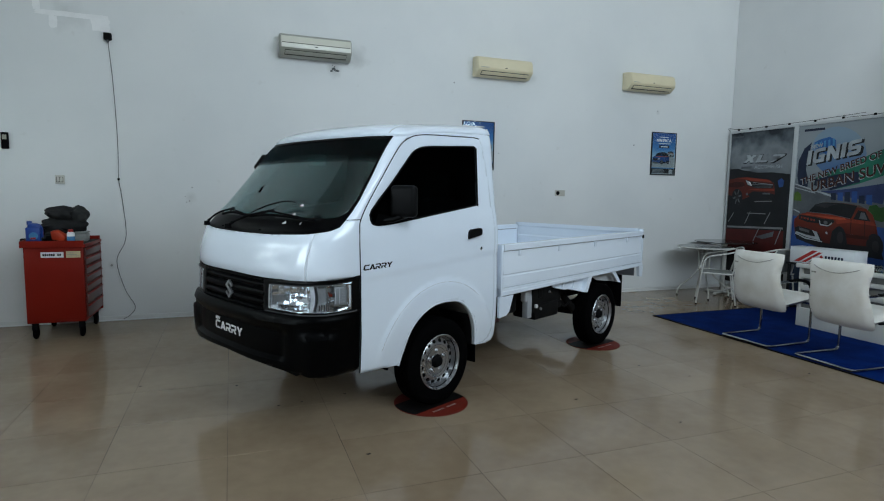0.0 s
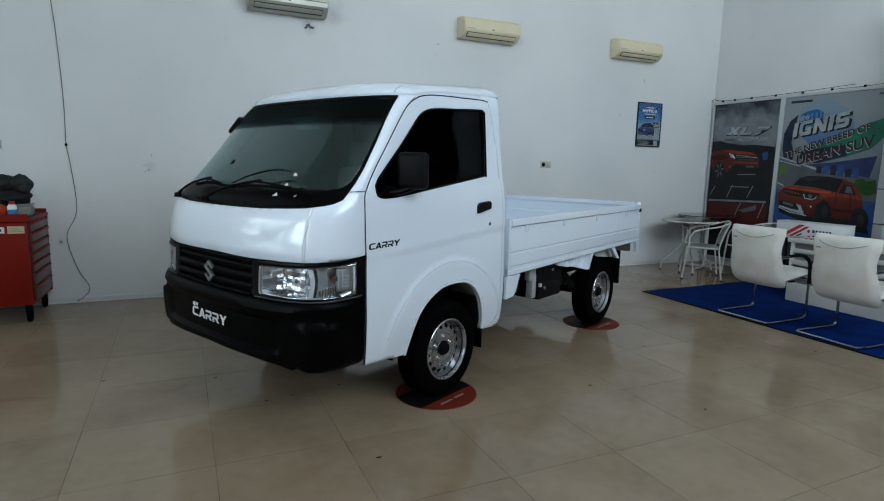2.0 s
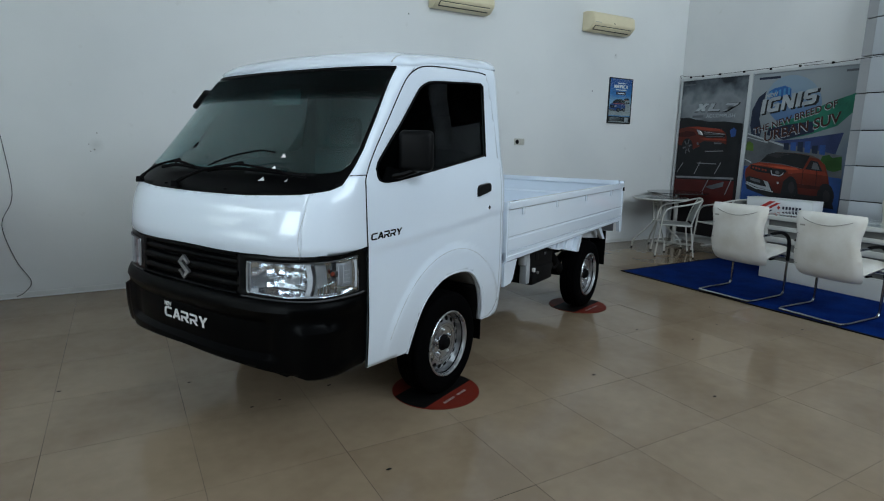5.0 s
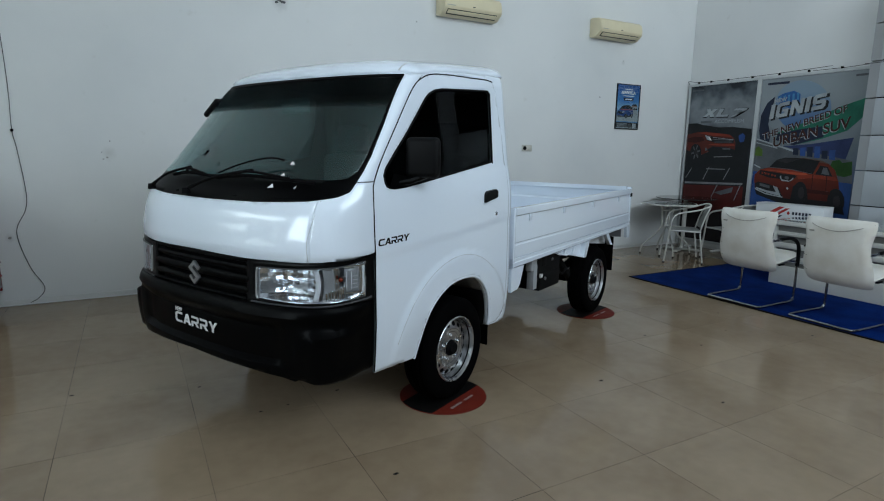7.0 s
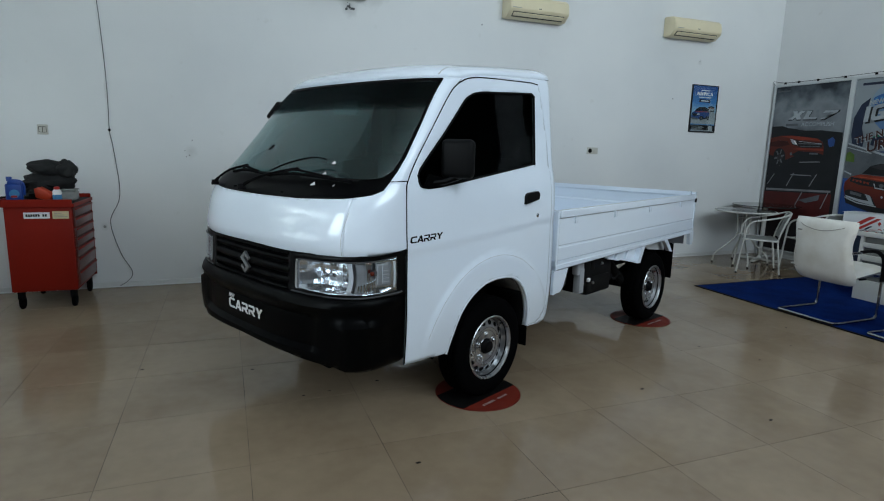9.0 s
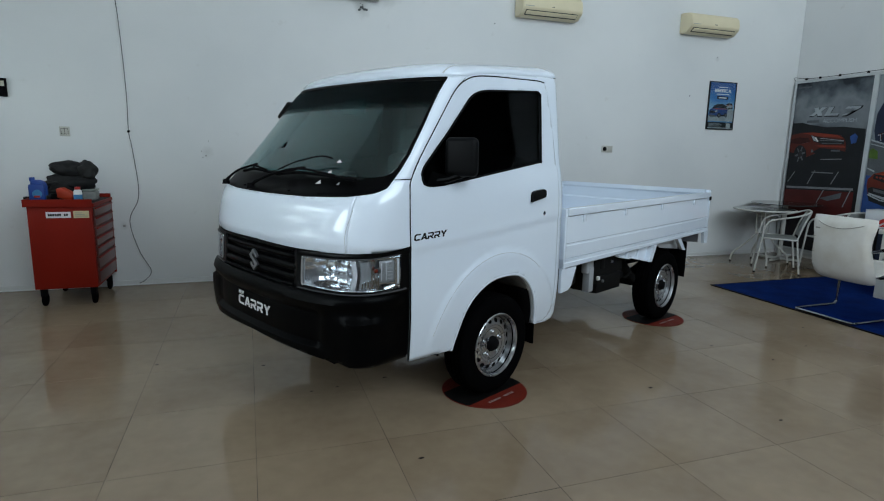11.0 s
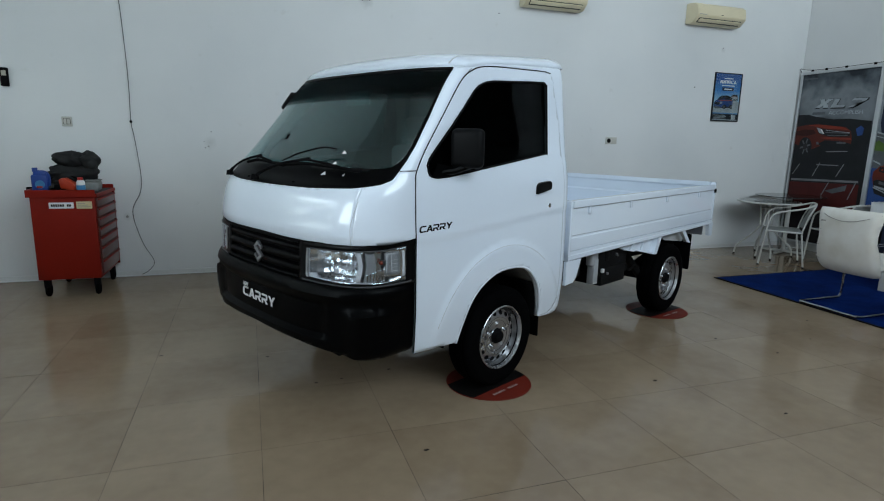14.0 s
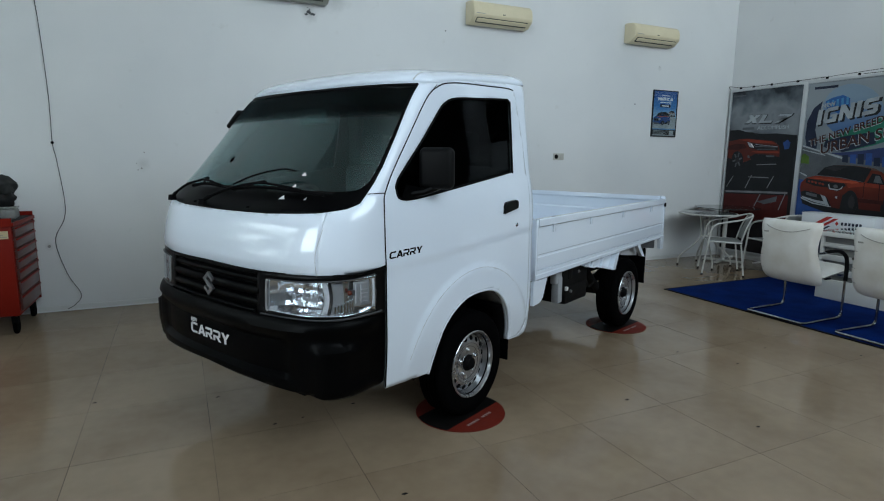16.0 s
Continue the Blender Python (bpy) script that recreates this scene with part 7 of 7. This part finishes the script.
def cushion(bm, fn, nu, nv):
    """A padded slab: fn(u, v, s) with u, v in -1..1 and s the face, -1 back or 1 front."""
    grid = {}
    for s in (-1, 1):
        for i in range(nu + 1):
            for j in range(nv + 1):
                u, v = -1 + 2 * i / nu, -1 + 2 * j / nv
                edge = i in (0, nu) or j in (0, nv)
                key = (0 if edge else s, i, j)
                if key not in grid:
                    grid[key] = bm.verts.new(fn(u, v, 0 if edge else s))
    for s in (-1, 1):
        for i in range(nu):
            for j in range(nv):
                vs_ = [grid[(0 if (a in (0, nu) or b in (0, nv)) else s, a, b)] for a, b in ((i, j), (i + 1, j), (i + 1, j + 1), (i, j + 1))]
                bm.faces.new(vs_ if s > 0 else vs_[::-1])
    return bm


M["tube_steel"] = paint("chair_chrome", (0.34, 0.36, 0.39), 0.16, metal=1.0, vary=0.05)


def visitor_chair(m, label):
    """Faces +x; the floor bar lies behind."""
    c = thing("visitor_chair", m, label, "chair", "white chairs round the desk")

    def backrest(u, v, s):
        half = .277 - .026 * math.exp(-((v - .22) / .42) ** 2) + .004 * smoothstep((v - .5) / .5)
        bulge = (1 - u ** 8) ** .5 * (1 - v ** 8) ** .5
        uu, vv = u * (1 - (.09 if v < 0 else .05) * v ** 8), v * (1 - (.06 if v < 0 else .015) * u ** 8)
        zz = .60 + .285 * vv
        x = -.10 - .045 * (vv + .3) + .05 * vv * vv + .02 * (u * u) + .010 * smoothstep((-.6 - v) / .4)
        return Vector((x + s * .046 * bulge, half * uu, zz))
    br = part("backrest", cushion(bmesh.new(), backrest, 18, 20), M["leather"], c, "white padded leather back", angle=80)

    def on_back(u, v, d=0.004):
        p = backrest(u, v, -1)
        return Vector((p.x - d, p.y, p.z))
    part("seam", T(spline([on_back(-.95, .92, -.010), on_back(-.6, .76), on_back(-.2, .66), on_back(.2, .66), on_back(.6, .76), on_back(.95, .92, -.010)], 6), .0035, 6), M["seam"], br)
    for uu in (-.90, .90):
        part("side_seam", T(spline([on_back(uu, vv, -.016) for vv in (.86, .5, .1, -.3, -.7, -.9)], 4), .0030, 6), M["seam"], br)
    for vv in (.35, -.15, -.6):
        part("fold", T(spline([on_back(.99, vv, -.03), on_back(.93, vv - .02, -.004), on_back(.80, vv - .03, .001)], 4), .0022, 6), M["seam"], br)
    part("tag", B(-.185, -.178, .15, .19, .765, .778, .002), M["seam"], br)

    def seat(u, v, s):
        bulge = (1 - u ** 8) ** .5 * (1 - v ** 8) ** .5
        return Vector((.205 + .215 * u, .255 * v, .425 + .03 * u - .02 * (u > .7) * (u - .7) / .3 + s * .042 * bulge))
    part("seat", cushion(bmesh.new(), seat, 14, 14), M["leather"], c, "white padded leather seat", angle=80)
    for sgn in (-1, 1):
        y = .266 * sgn
        path = [(-.20, y * .92, .013), (-.16, y, .013), (.10, y, .013), (.28, y, .014), (.322, y, .03), (.334, y, .08), (.334, y, .30), (.328, y, .50), (.295, y, .575), (.22, y, .615), (.12, y, .625), (-.02, y, .622), (-.10, y * .96, .618)]
        part("side_tube", T(spline(path, 6), .0115, 10), M["tube_steel"], c, "chrome tube")
        part("armrest", T(spline([(.334, y, .35), (.334, y, .44), (.322, y, .53), (.290, y, .580), (.22, y, .618), (.12, y, .630), (0.0, y, .628)], 6), .0165, 10, flat=0.9), M["gap"], c, "black arm pad")
        part("rail_clip", B(.06, .14, y * .93 - .01, y * .93 + .01, .375, .39, .003), M["gap"], c)
    part("floor_bar", T(spline([(-.14, -.266, .013), (-.195, -.255, .013), (-.212, -.22, .013), (-.212, 0, .013), (-.212, .22, .013), (-.195, .255, .013), (-.14, .266, .013)], 6), .0115, 10), M["tube_steel"], c, "chrome tube")
    part("seat_bar", T([(.30, -.266, .40), (.30, .266, .40)], .010, 8), M["tube_steel"], c)
    return c


chair = visitor_chair(pose(3.635, .612, .010, 0, 0, 1), "white leather cantilever chair with chrome frame, at the desk")
copy_thing(chair, pose(3.655, -.172, .010, 0, 0, -2))
far = copy_thing(chair, pose(5.50, .06, .010, 0, 0, 176))
tagged(far, "white leather chair behind the desk, its padded front showing")

# ---- display box on a dark stand ----
M["acrylic_white"] = paint("box_white", (0.66, 0.68, 0.70), 0.3, vary=0.04)
st = thing("side_table", pose(5.46, 1.28, .0), "low dark table beside the desk", "side table")
part("top", B(-.14, .14, -.42, .42, .595, .620, .004), M["ink_black"], st)
for x in (-.11, .11):
    for y in (-.39, .39):
        part("leg", B(x - .014, x + .014, y - .014, y + .014, 0, .595, .003), M["ink_black"], st)
bx = thing("display_box", pose(5.46, 1.28, .620), "white box printed with red stripes", "box")
part("body", B(-.11, .11, -.395, .395, 0, .19, .005), M["acrylic_white"], bx)
part("lid", B(-.113, .113, -.398, .398, .191, .200, .003), M["acrylic_white"], bx)
fm = Matrix(((0, 0, -1, -.1105), (-1, 0, 0, .395), (0, 1, 0, 0), (0, 0, 0, 1)))
flat([(.06, .02), (.13, .02), (.36, .17), (.29, .17)], 0, "red_stripe", M["ink_red"], bx, fm)
flat([(.165, .02), (.215, .02), (.42, .155), (.37, .155)], 0, "red_stripe", M["ink_red"], bx, fm)
flat([(.245, .02), (.275, .02), (.34, .065), (.31, .065)], 0, "blue_stripe", M["navy"], bx, fm)
flat([(.385, .100), (.405, .125), (.425, .100), (.405, .075)], 0, "emblem", M["ink_red"], bx, fm)
for i in range(6):
    flat(rect(.450 + .038 * i, .474 + .038 * i, .085, .118), 0, "brand_block", M["navy"], bx, fm)
flat(rect(.45, .60, .035, .050), 0, "print_bar", M["ink_red"], bx, fm)

# ---- tables and metal chairs in the corner ----
M["white_metal"] = paint("white_enamel", (0.50, 0.50, 0.47), 0.4, vary=0.10, scale=8)
M["dark_glass"] = paint("dark_glass_top", (0.02, 0.028, 0.028), 0.06, vary=0.05, spec=0.4)
M["pale_glass"] = paint("grey_glass_top", (0.10, 0.12, 0.12), 0.12, vary=0.05, spec=0.3)
M["mesh_grey"] = paint("woven_grey_plastic", (0.22, 0.23, 0.22), 0.6, vary=0.25, scale=20, bump=0.6, fine=120)


def round_table(x, y, h, r, glass_m, label, turn):
    t = thing("round_table", pose(x, y, 0, 0, 0, turn), label, "table", "round tables in the corner")
    part("glass_top", lathe(bmesh.new(), [(0, h - .012), (r - .01, h - .012), (r - .01, h - .004), (0, h - .004)], 48), glass_m, t, "glass table top")
    part("rim", T([(r * math.cos(a), r * math.sin(a), h - .013) for a in np.linspace(0, 2 * math.pi, 49)[:-1]], .011, 8, True), M["white_metal"], t, "white enamelled rim")
    for i in range(4):
        a = radians(45 + 90 * i)
        ca, sa = math.cos(a), math.sin(a)
        part("leg", T(spline([(ca * .14, sa * .14, h - .02), (ca * .085, sa * .085, h - .07), (ca * .070, sa * .070, .45), (ca * .074, sa * .074, .38), (ca * .16, sa * .16, .27), (ca * .30, sa * .30, .14), (ca * .335, sa * .335, .08), (ca * .345, sa * .345, .012)], 6), .011, 8), M["white_metal"], t)
        part("foot_cap", lathe(bmesh.new(), [(0, 0), (.013, 0), (.013, .014), (.011, .017)], 10, Matrix.Translation((ca * .345, sa * .345, 0))), M["gap"], t)
    for zz in (.40, .62):
        part("ring", T([(.070 * math.cos(a), .070 * math.sin(a), zz) for a in np.linspace(0, 2 * math.pi, 17)[:-1]], .007, 6, True), M["white_metal"], t)


def pedestal_table(x, y, h, r):
    t = thing("round_table", pose(x, y, 0, 0, 0, 20), "round dark glass table on a pale cross foot", "table", "round tables in the corner")
    part("glass_top", lathe(bmesh.new(), [(0, h - .010), (r - .004, h - .010), (r, h - .006), (r - .004, h), (0, h)], 48), M["dark_glass"], t, "dark glass table top")
    part("column", lathe(bmesh.new(), [(.09, h - .011), (.09, h - .018), (.03, h - .03), (.026, .06), (.05, .03)], 20), M["white_metal"], t)
    for i in range(4):
        part("foot", stick(B(0, .27, -.024, .024, .006, .035, .008), Matrix.Rotation(radians(90 * i), 4, 'Z')), M["white_metal"], t)
        part("glide", stick(B(.24, .26, -.01, .01, 0, .007), Matrix.Rotation(radians(90 * i), 4, 'Z')), M["gap"], t)


round_table(5.08, 2.77, .722, .36, M["pale_glass"], "round white table with glass top and curved legs", 12)
pedestal_table(5.55, 2.86, .775, .42)


def metal_chair(m, label):
    """Faces +x."""
    c = thing("metal_armchair", m, label, "chair", "metal armchairs in the corner")
    for sgn in (-1, 1):
        y = .245 * sgn
        part("arm_tube", T(spline([(.245, y, .012), (.205, y, .35), (.175, y, .56), (.12, y, .635), (.02, y, .665), (-.14, y * .98, .70), (-.24, y * .86, .735), (-.285, y * .5, .755), (-.292, 0, .76)], 6), .0108, 10), M["white_metal"], c)
        part("rear_leg", T(spline([(-.225, y * .92, .012), (-.19, y * .92, .25), (-.17, y * .9, .40)], 6), .0100, 10), M["white_metal"], c)
        part("seat_rail", T([(-.18, y * .93, .415), (.20, y * .95, .425)], .010, 8), M["white_metal"], c)
        part("back_post", T(spline([(-.17, y * .78, .41), (-.22, y * .76, .60), (-.285, y * .62, .75)], 5), .009, 8), M["white_metal"], c)
        for x in (.245, -.225):
            part("foot_cap", lathe(bmesh.new(), [(0, 0), (.013, 0), (.013, .016), (.011, .019)], 10, Matrix.Translation((x, y * (1 if x > 0 else .92), 0))), M["gap"], c)

    def seat(u, v, s):
        return Vector((.01 + .195 * u, .225 * v, .425 - .012 * (1 - u * u) * (1 - v * v) + s * .006))
    part("seat", cushion(bmesh.new(), seat, 8, 8), M["mesh_grey"], c, "woven grey seat")

    def back(u, v, s):
        return Vector((-.235 - .055 * v - .02 * (1 - u * u) + s * .005, .175 * u - .02 * u * v, .60 + .15 * v))
    part("back", cushion(bmesh.new(), back, 8, 8), M["mesh_grey"], c, "woven grey back")
    return c


mc = metal_chair(pose(4.84, 2.31, 0, 0, 0, 136), "white metal armchair with woven grey seat")
copy_thing(mc, pose(5.50, 2.08, 0, 0, 0, 82))

# ---- tool cabinet ----
M["tool_red"] = paint("tool_red", (0.20, 0.011, 0.005), 0.45, vary=0.08, scale=3, spec=0.15)
M["drawer"] = paint("drawer_red_grey", (0.085, 0.028, 0.024), 0.35, vary=0.08)
M["bag_black"] = paint("black_cloth", (0.004, 0.0042, 0.0046), 0.8, vary=0.3, scale=12, bump=0.5, fine=40)
M["jug_blue"] = paint("blue_plastic", (0.006, 0.045, 0.24), 0.35, vary=0.08)
M["label_cream"] = paint("label_cream", (0.55, 0.47, 0.28), 0.5, vary=0.08)
tc_ = thing("tool_cabinet", pose(-3.04, 2.665, 0, 0, 0, -1), "red steel tool cabinet on castors with drawers", "tool cabinet")
W_, D_ = .475, .63
part("body", B(0, W_ - .004, 0, D_, .155, .86, .006), M["tool_red"], tc_)
bm = bmesh.new()
box(bm, -.022, W_ + .018, -.015, D_ + .01, .858, .872)
box(bm, -.022, -.010, -.015, D_ + .01, .872, .920)
box(bm, W_ + .006, W_ + .018, -.015, D_ + .01, .872, .885)
box(bm, -.010, W_ + .006, -.015, -.003, .872, .920)
box(bm, -.010, W_ + .006, D_ - .002, D_ + .01, .872, .920)
part("top_tray", bm, M["tool_red"], tc_, smooth=False)
part("tray_mat", B(-.008, W_ + .004, -.001, D_ - .004, .8725, .886, .002), M["bag_black"], tc_)
zz = .845
for h in (.085, .085, .085, .085, .085, .115, .125):
    dr = part("drawer", B(W_ - .003, W_ + .014, .03, D_ - .03, zz - h + .010, zz, .004), M["drawer"], tc_, "dull red drawer front")
    part("drawer_handle", B(W_ + .012, W_ + .026, .03, D_ - .03, zz - .016, zz - .002, .004), M["tool_red"], dr)
    zz -= h
part("drawer_post", B(W_ - .003, W_ + .012, D_ - .028, D_, .16, .855, .003), M["tool_red"], tc_)
for x in (.05, W_ - .05):
    for y in (.05, D_ - .05):
        ca = part("castor", B(x - .022, x + .022, y - .03, y + .03, .085, .156, .006), M["gap"], tc_)
        part("castor_wheel", lathe(bmesh.new(), [(0, -.014), (.052, -.014), (.058, -.008), (.058, .008), (.052, .014), (0, .014)], 20, Matrix.Translation((x, y + .012, .058)) @ Euler((0, radians(90), 0)).to_matrix().to_4x4()), M["rubber"], ca)
part("label", B(.135, .315, -.004, -.0005, .765, .815), M["print_white"], tc_, "white label with dark print", smooth=False)
for i in range(9):
    if i != 6:
        part("print_bar", B(.150 + .0165 * i, .163 + .0165 * i, -.0056, -.003, .780, .800), M["ink_black"], tc_, smooth=False)
part("label", B(.335, .450, -.004, -.0005, .762, .822), M["label_cream"], tc_, "yellowed paper label", smooth=False)
for i in range(3):
    part("print_bar", B(.345, .44 - .02 * i, -.0055, -.003, .775 + .014 * i, .780 + .014 * i), M["seam"], tc_, smooth=False)
TM = tc_.matrix_world


def on_tray(name, x, y, label, category, z=.886, turn=0):
    return thing(name, TM @ pose(x, y, z, 0, 0, turn), label, category)


j = on_tray("oil_jug", .06, .09, "blue plastic oil jug on the tool cabinet", "jug", turn=10)
bm = B(-.055, .06, -.035, .035, 0, .155, .014, 3)
part("body", bm, M["jug_blue"], j)
part("shoulder", stick(B(-.045, .05, -.028, .028, 0, .05, .016, 3), Matrix.Translation((.0, 0, .135)) @ Matrix.Rotation(radians(14), 4, 'Y')), M["jug_blue"], j)
part("cap", lathe(bmesh.new(), [(.020, 0), (.020, .03), (.018, .034), (0, .034)], 16, Matrix.Translation((-.025, 0, .178))), M["jug_blue"], j)
part("handle", T(spline([(-.02, 0, .18), (.04, 0, .175), (.066, 0, .14), (.066, 0, .06)], 5), .012, 8), M["jug_blue"], j)
part("label", lathe(bmesh.new(), [(0, .0015), (.034, .0015), (.035, 0)], 20, Matrix.Translation((.005, -.0355, .075)) @ Euler((radians(90), 0, 0)).to_matrix().to_4x4()), M["blue_a"], j, "pale round label")
part("mark", B(-.018, .022, -.0395, -.036, .045, .062), M["ink_red"], j)
can = on_tray("spray_can", .365, .06, "small white can with red cap", "can")
part("body", lathe(bmesh.new(), [(0, 0), (.030, 0), (.032, .004), (.032, .095), (.024, .108), (.020, .112)], 24), M["print_white"], can)
part("cap", lathe(bmesh.new(), [(.021, .110), (.021, .130), (.018, .134), (0, .134)], 18), M["ink_red"], can)
part("label", lathe(bmesh.new(), [(.0322, .02), (.0330, .022), (.0330, .068), (.0322, .07)], 24), M["blue_a"], can)


def lumpy(name, x, y, z, sx, sy, sz, seed, material, label, category, parent=None):
    bm = bmesh.new()
    bmesh.ops.create_icosphere(bm, subdivisions=4, radius=1.0)
    for v in bm.verts:
        d = noise.noise(v.co * 1.6 + Vector((seed, 0, 0))) * .30 + noise.noise(v.co * 4.0 + Vector((0, seed, 0))) * .10
        v.co = v.co * (1 + d)
        v.co.z = max(v.co.z, -.75)
        v.co = Vector((v.co.x * sx, v.co.y * sy, (v.co.z + .75) * sz))
    return solid(name, bm, material, label, category, m=TM @ pose(x, y, z), angle=80)


lumpy("cloth_bundle", .22, .40, .886, .21, .15, .060, 3.0, M["bag_black"], "dark crumpled cloth on the tool cabinet", "cloth")
bg = on_tray("tool_bag", .25, .40, "black soft bag slumped on top of the clutter", "bag", z=.955)


def crumple(cx, cy, cz, sx, sy, sz, seed, sub=4):
    """A slumped cloth mass with folds."""
    bm = bmesh.new()
    bmesh.ops.create_icosphere(bm, subdivisions=sub, radius=1.0)
    for v in bm.verts:
        q = v.co.copy()
        d = noise.noise(q * 1.3 + Vector((seed, 2, 0))) * .40
        d += (abs(noise.noise(q * 2.0 + Vector((0, seed, 4)))) - .25) * .22 + noise.noise(q * 6.0) * .025
        p = q * (1 + d)
        p.z = max(p.z, -.7)
        v.co = Vector((cx + p.x * sx, cy + p.y * sy, cz + (p.z + .7) * sz))
    return bm


part("sack", crumple(-.02, 0, .0, .205, .13, .100, 7.3), M["bag_black"], bg, angle=80)
part("flap", crumple(-.02, -.02, .145, .135, .10, .074, 3.1), M["bag_black"], bg, angle=80)
part("hood", crumple(.112, -.02, .118, .082, .09, .085, 9.4), paint("grey_green_cloth", (0.010, 0.011, 0.0105), 0.8, vary=0.3, bump=0.4), bg, angle=80)
part("strap", T(spline([(-.19, -.06, .02), (-.10, -.12, .07), (.02, -.12, .05), (.10, -.10, .01)], 6), .011, 6, flat=.4), M["gap"], bg)
part("brim", crumple(-.135, -.05, .060, .10, .09, .028, 5.2), M["bag_black"], bg, angle=80)
rc = on_tray("red_drill_case", .245, .16, "red and black hand tool", "hand tool", turn=-12)
bm = PR([(-.05, .035), (.06, .012), (.075, .05), (.05, .085), (-.02, .125), (-.06, .11)], .07, Matrix.Translation((0, .035, 0)) @ Euler((radians(90), 0, 0)).to_matrix().to_4x4())
bmesh.ops.bevel(bm, geom=bm.edges[:], offset=.008, segments=2, profile=.5, affect='EDGES')
part("body", bm, paint("tool_orange_red", (0.42, 0.035, 0.008), 0.4, vary=0.1), rc)
part("grip", B(-.11, -.03, -.02, .02, .0, .07, .008), M["gap"], rc)
part("bit", T([(.06, 0, .03), (.14, 0, .02)], .010, 8), M["gap"], rc)
gb = on_tray("parts_box", .40, .33, "grey metal parts box", "box", turn=5)
part("body", B(-.06, .05, -.09, .09, 0, .085, .02, 3), M["mesh_grey"], gb)
part("lid", B(-.062, .052, -.092, .092, .086, .096, .004), M["mesh_grey"], gb)
hs = on_tray("black_hose", .10, .22, "short black hose coil", "hose")
part("coil", T(spline([(-.10 + .075 * math.cos(a), .05 * math.sin(a), .012 + .012 * a / 6.28) for a in np.linspace(0, 12.5, 26)], 3), .011, 8), M["gap"], hs)

# ---- floor ----
TS, GX, GY = .604, -.106, -.940
fl = tagged(new("floor"), "polished cream porcelain tile floor", "floor", kind="structure")
part("grout_bed", B(WEST_X - .15, EAST_X + .15, SOUTH_Y - .15, WALL_Y + .15, -.06, -.0010), M["grout"], fl, smooth=False)


def tile_mesh():
    bm = B(.0014, TS - .0014, .0014, TS - .0014, -.010, 0)
    me = bpy.data.meshes.new("tile")
    bm.to_mesh(me)
    bm.free()
    me.materials.append(M["tile"])
    return me


tme = tile_mesh()
rest = bmesh.new()
for i in range(-12, 11):
    for jj in range(-11, 8):
        x, y = GX + TS * i, GY + TS * jj
        if x + TS < WEST_X - .1 or x > EAST_X or y + TS < SOUTH_Y - .1 or y > WALL_Y:
            continue
        if -4.4 < x < 6.1 and -3.4 < y < 3.4:
            t = new("tile", tme)
            t.parent = fl
            t.location = (x, y, random.uniform(-.0001, .0001))
            t.rotation_euler = (random.gauss(0, .0003), random.gauss(0, .0003), 0)
        else:
            box(rest, x + .0014, x + TS - .0014, y + .0014, y + TS - .0014, -.010, 0)
tagged(part("outer_tile_field", rest, M["tile"], fl, smooth=False), kind="stuff")
# scuffs and crumbs on the tiles
random.seed(11)
bits = bmesh.new()
for x, y in ((-1.255, .805), (-.55, .40), (.95, -.2), (2.1, -.05), (3.1, -.3), (1.9, .3), (2.6, .1), (-1.9, 1.0), (1.35, -.75), (-.6, -.55), (3.0, .45), (-1.0, .32), (-.85, .34)):
    r = random.uniform(.006, .011)
    bmesh.ops.create_icosphere(bits, subdivisions=1, radius=r, matrix=Matrix.Translation((x, y, .001)) @ Matrix.Diagonal((1.6, .8, .18, 1)))
tagged(solid("floor_crumbs", bits, M["gap"], "dark crumbs and chips on the tiles", "crumbs"), kind="stuff")
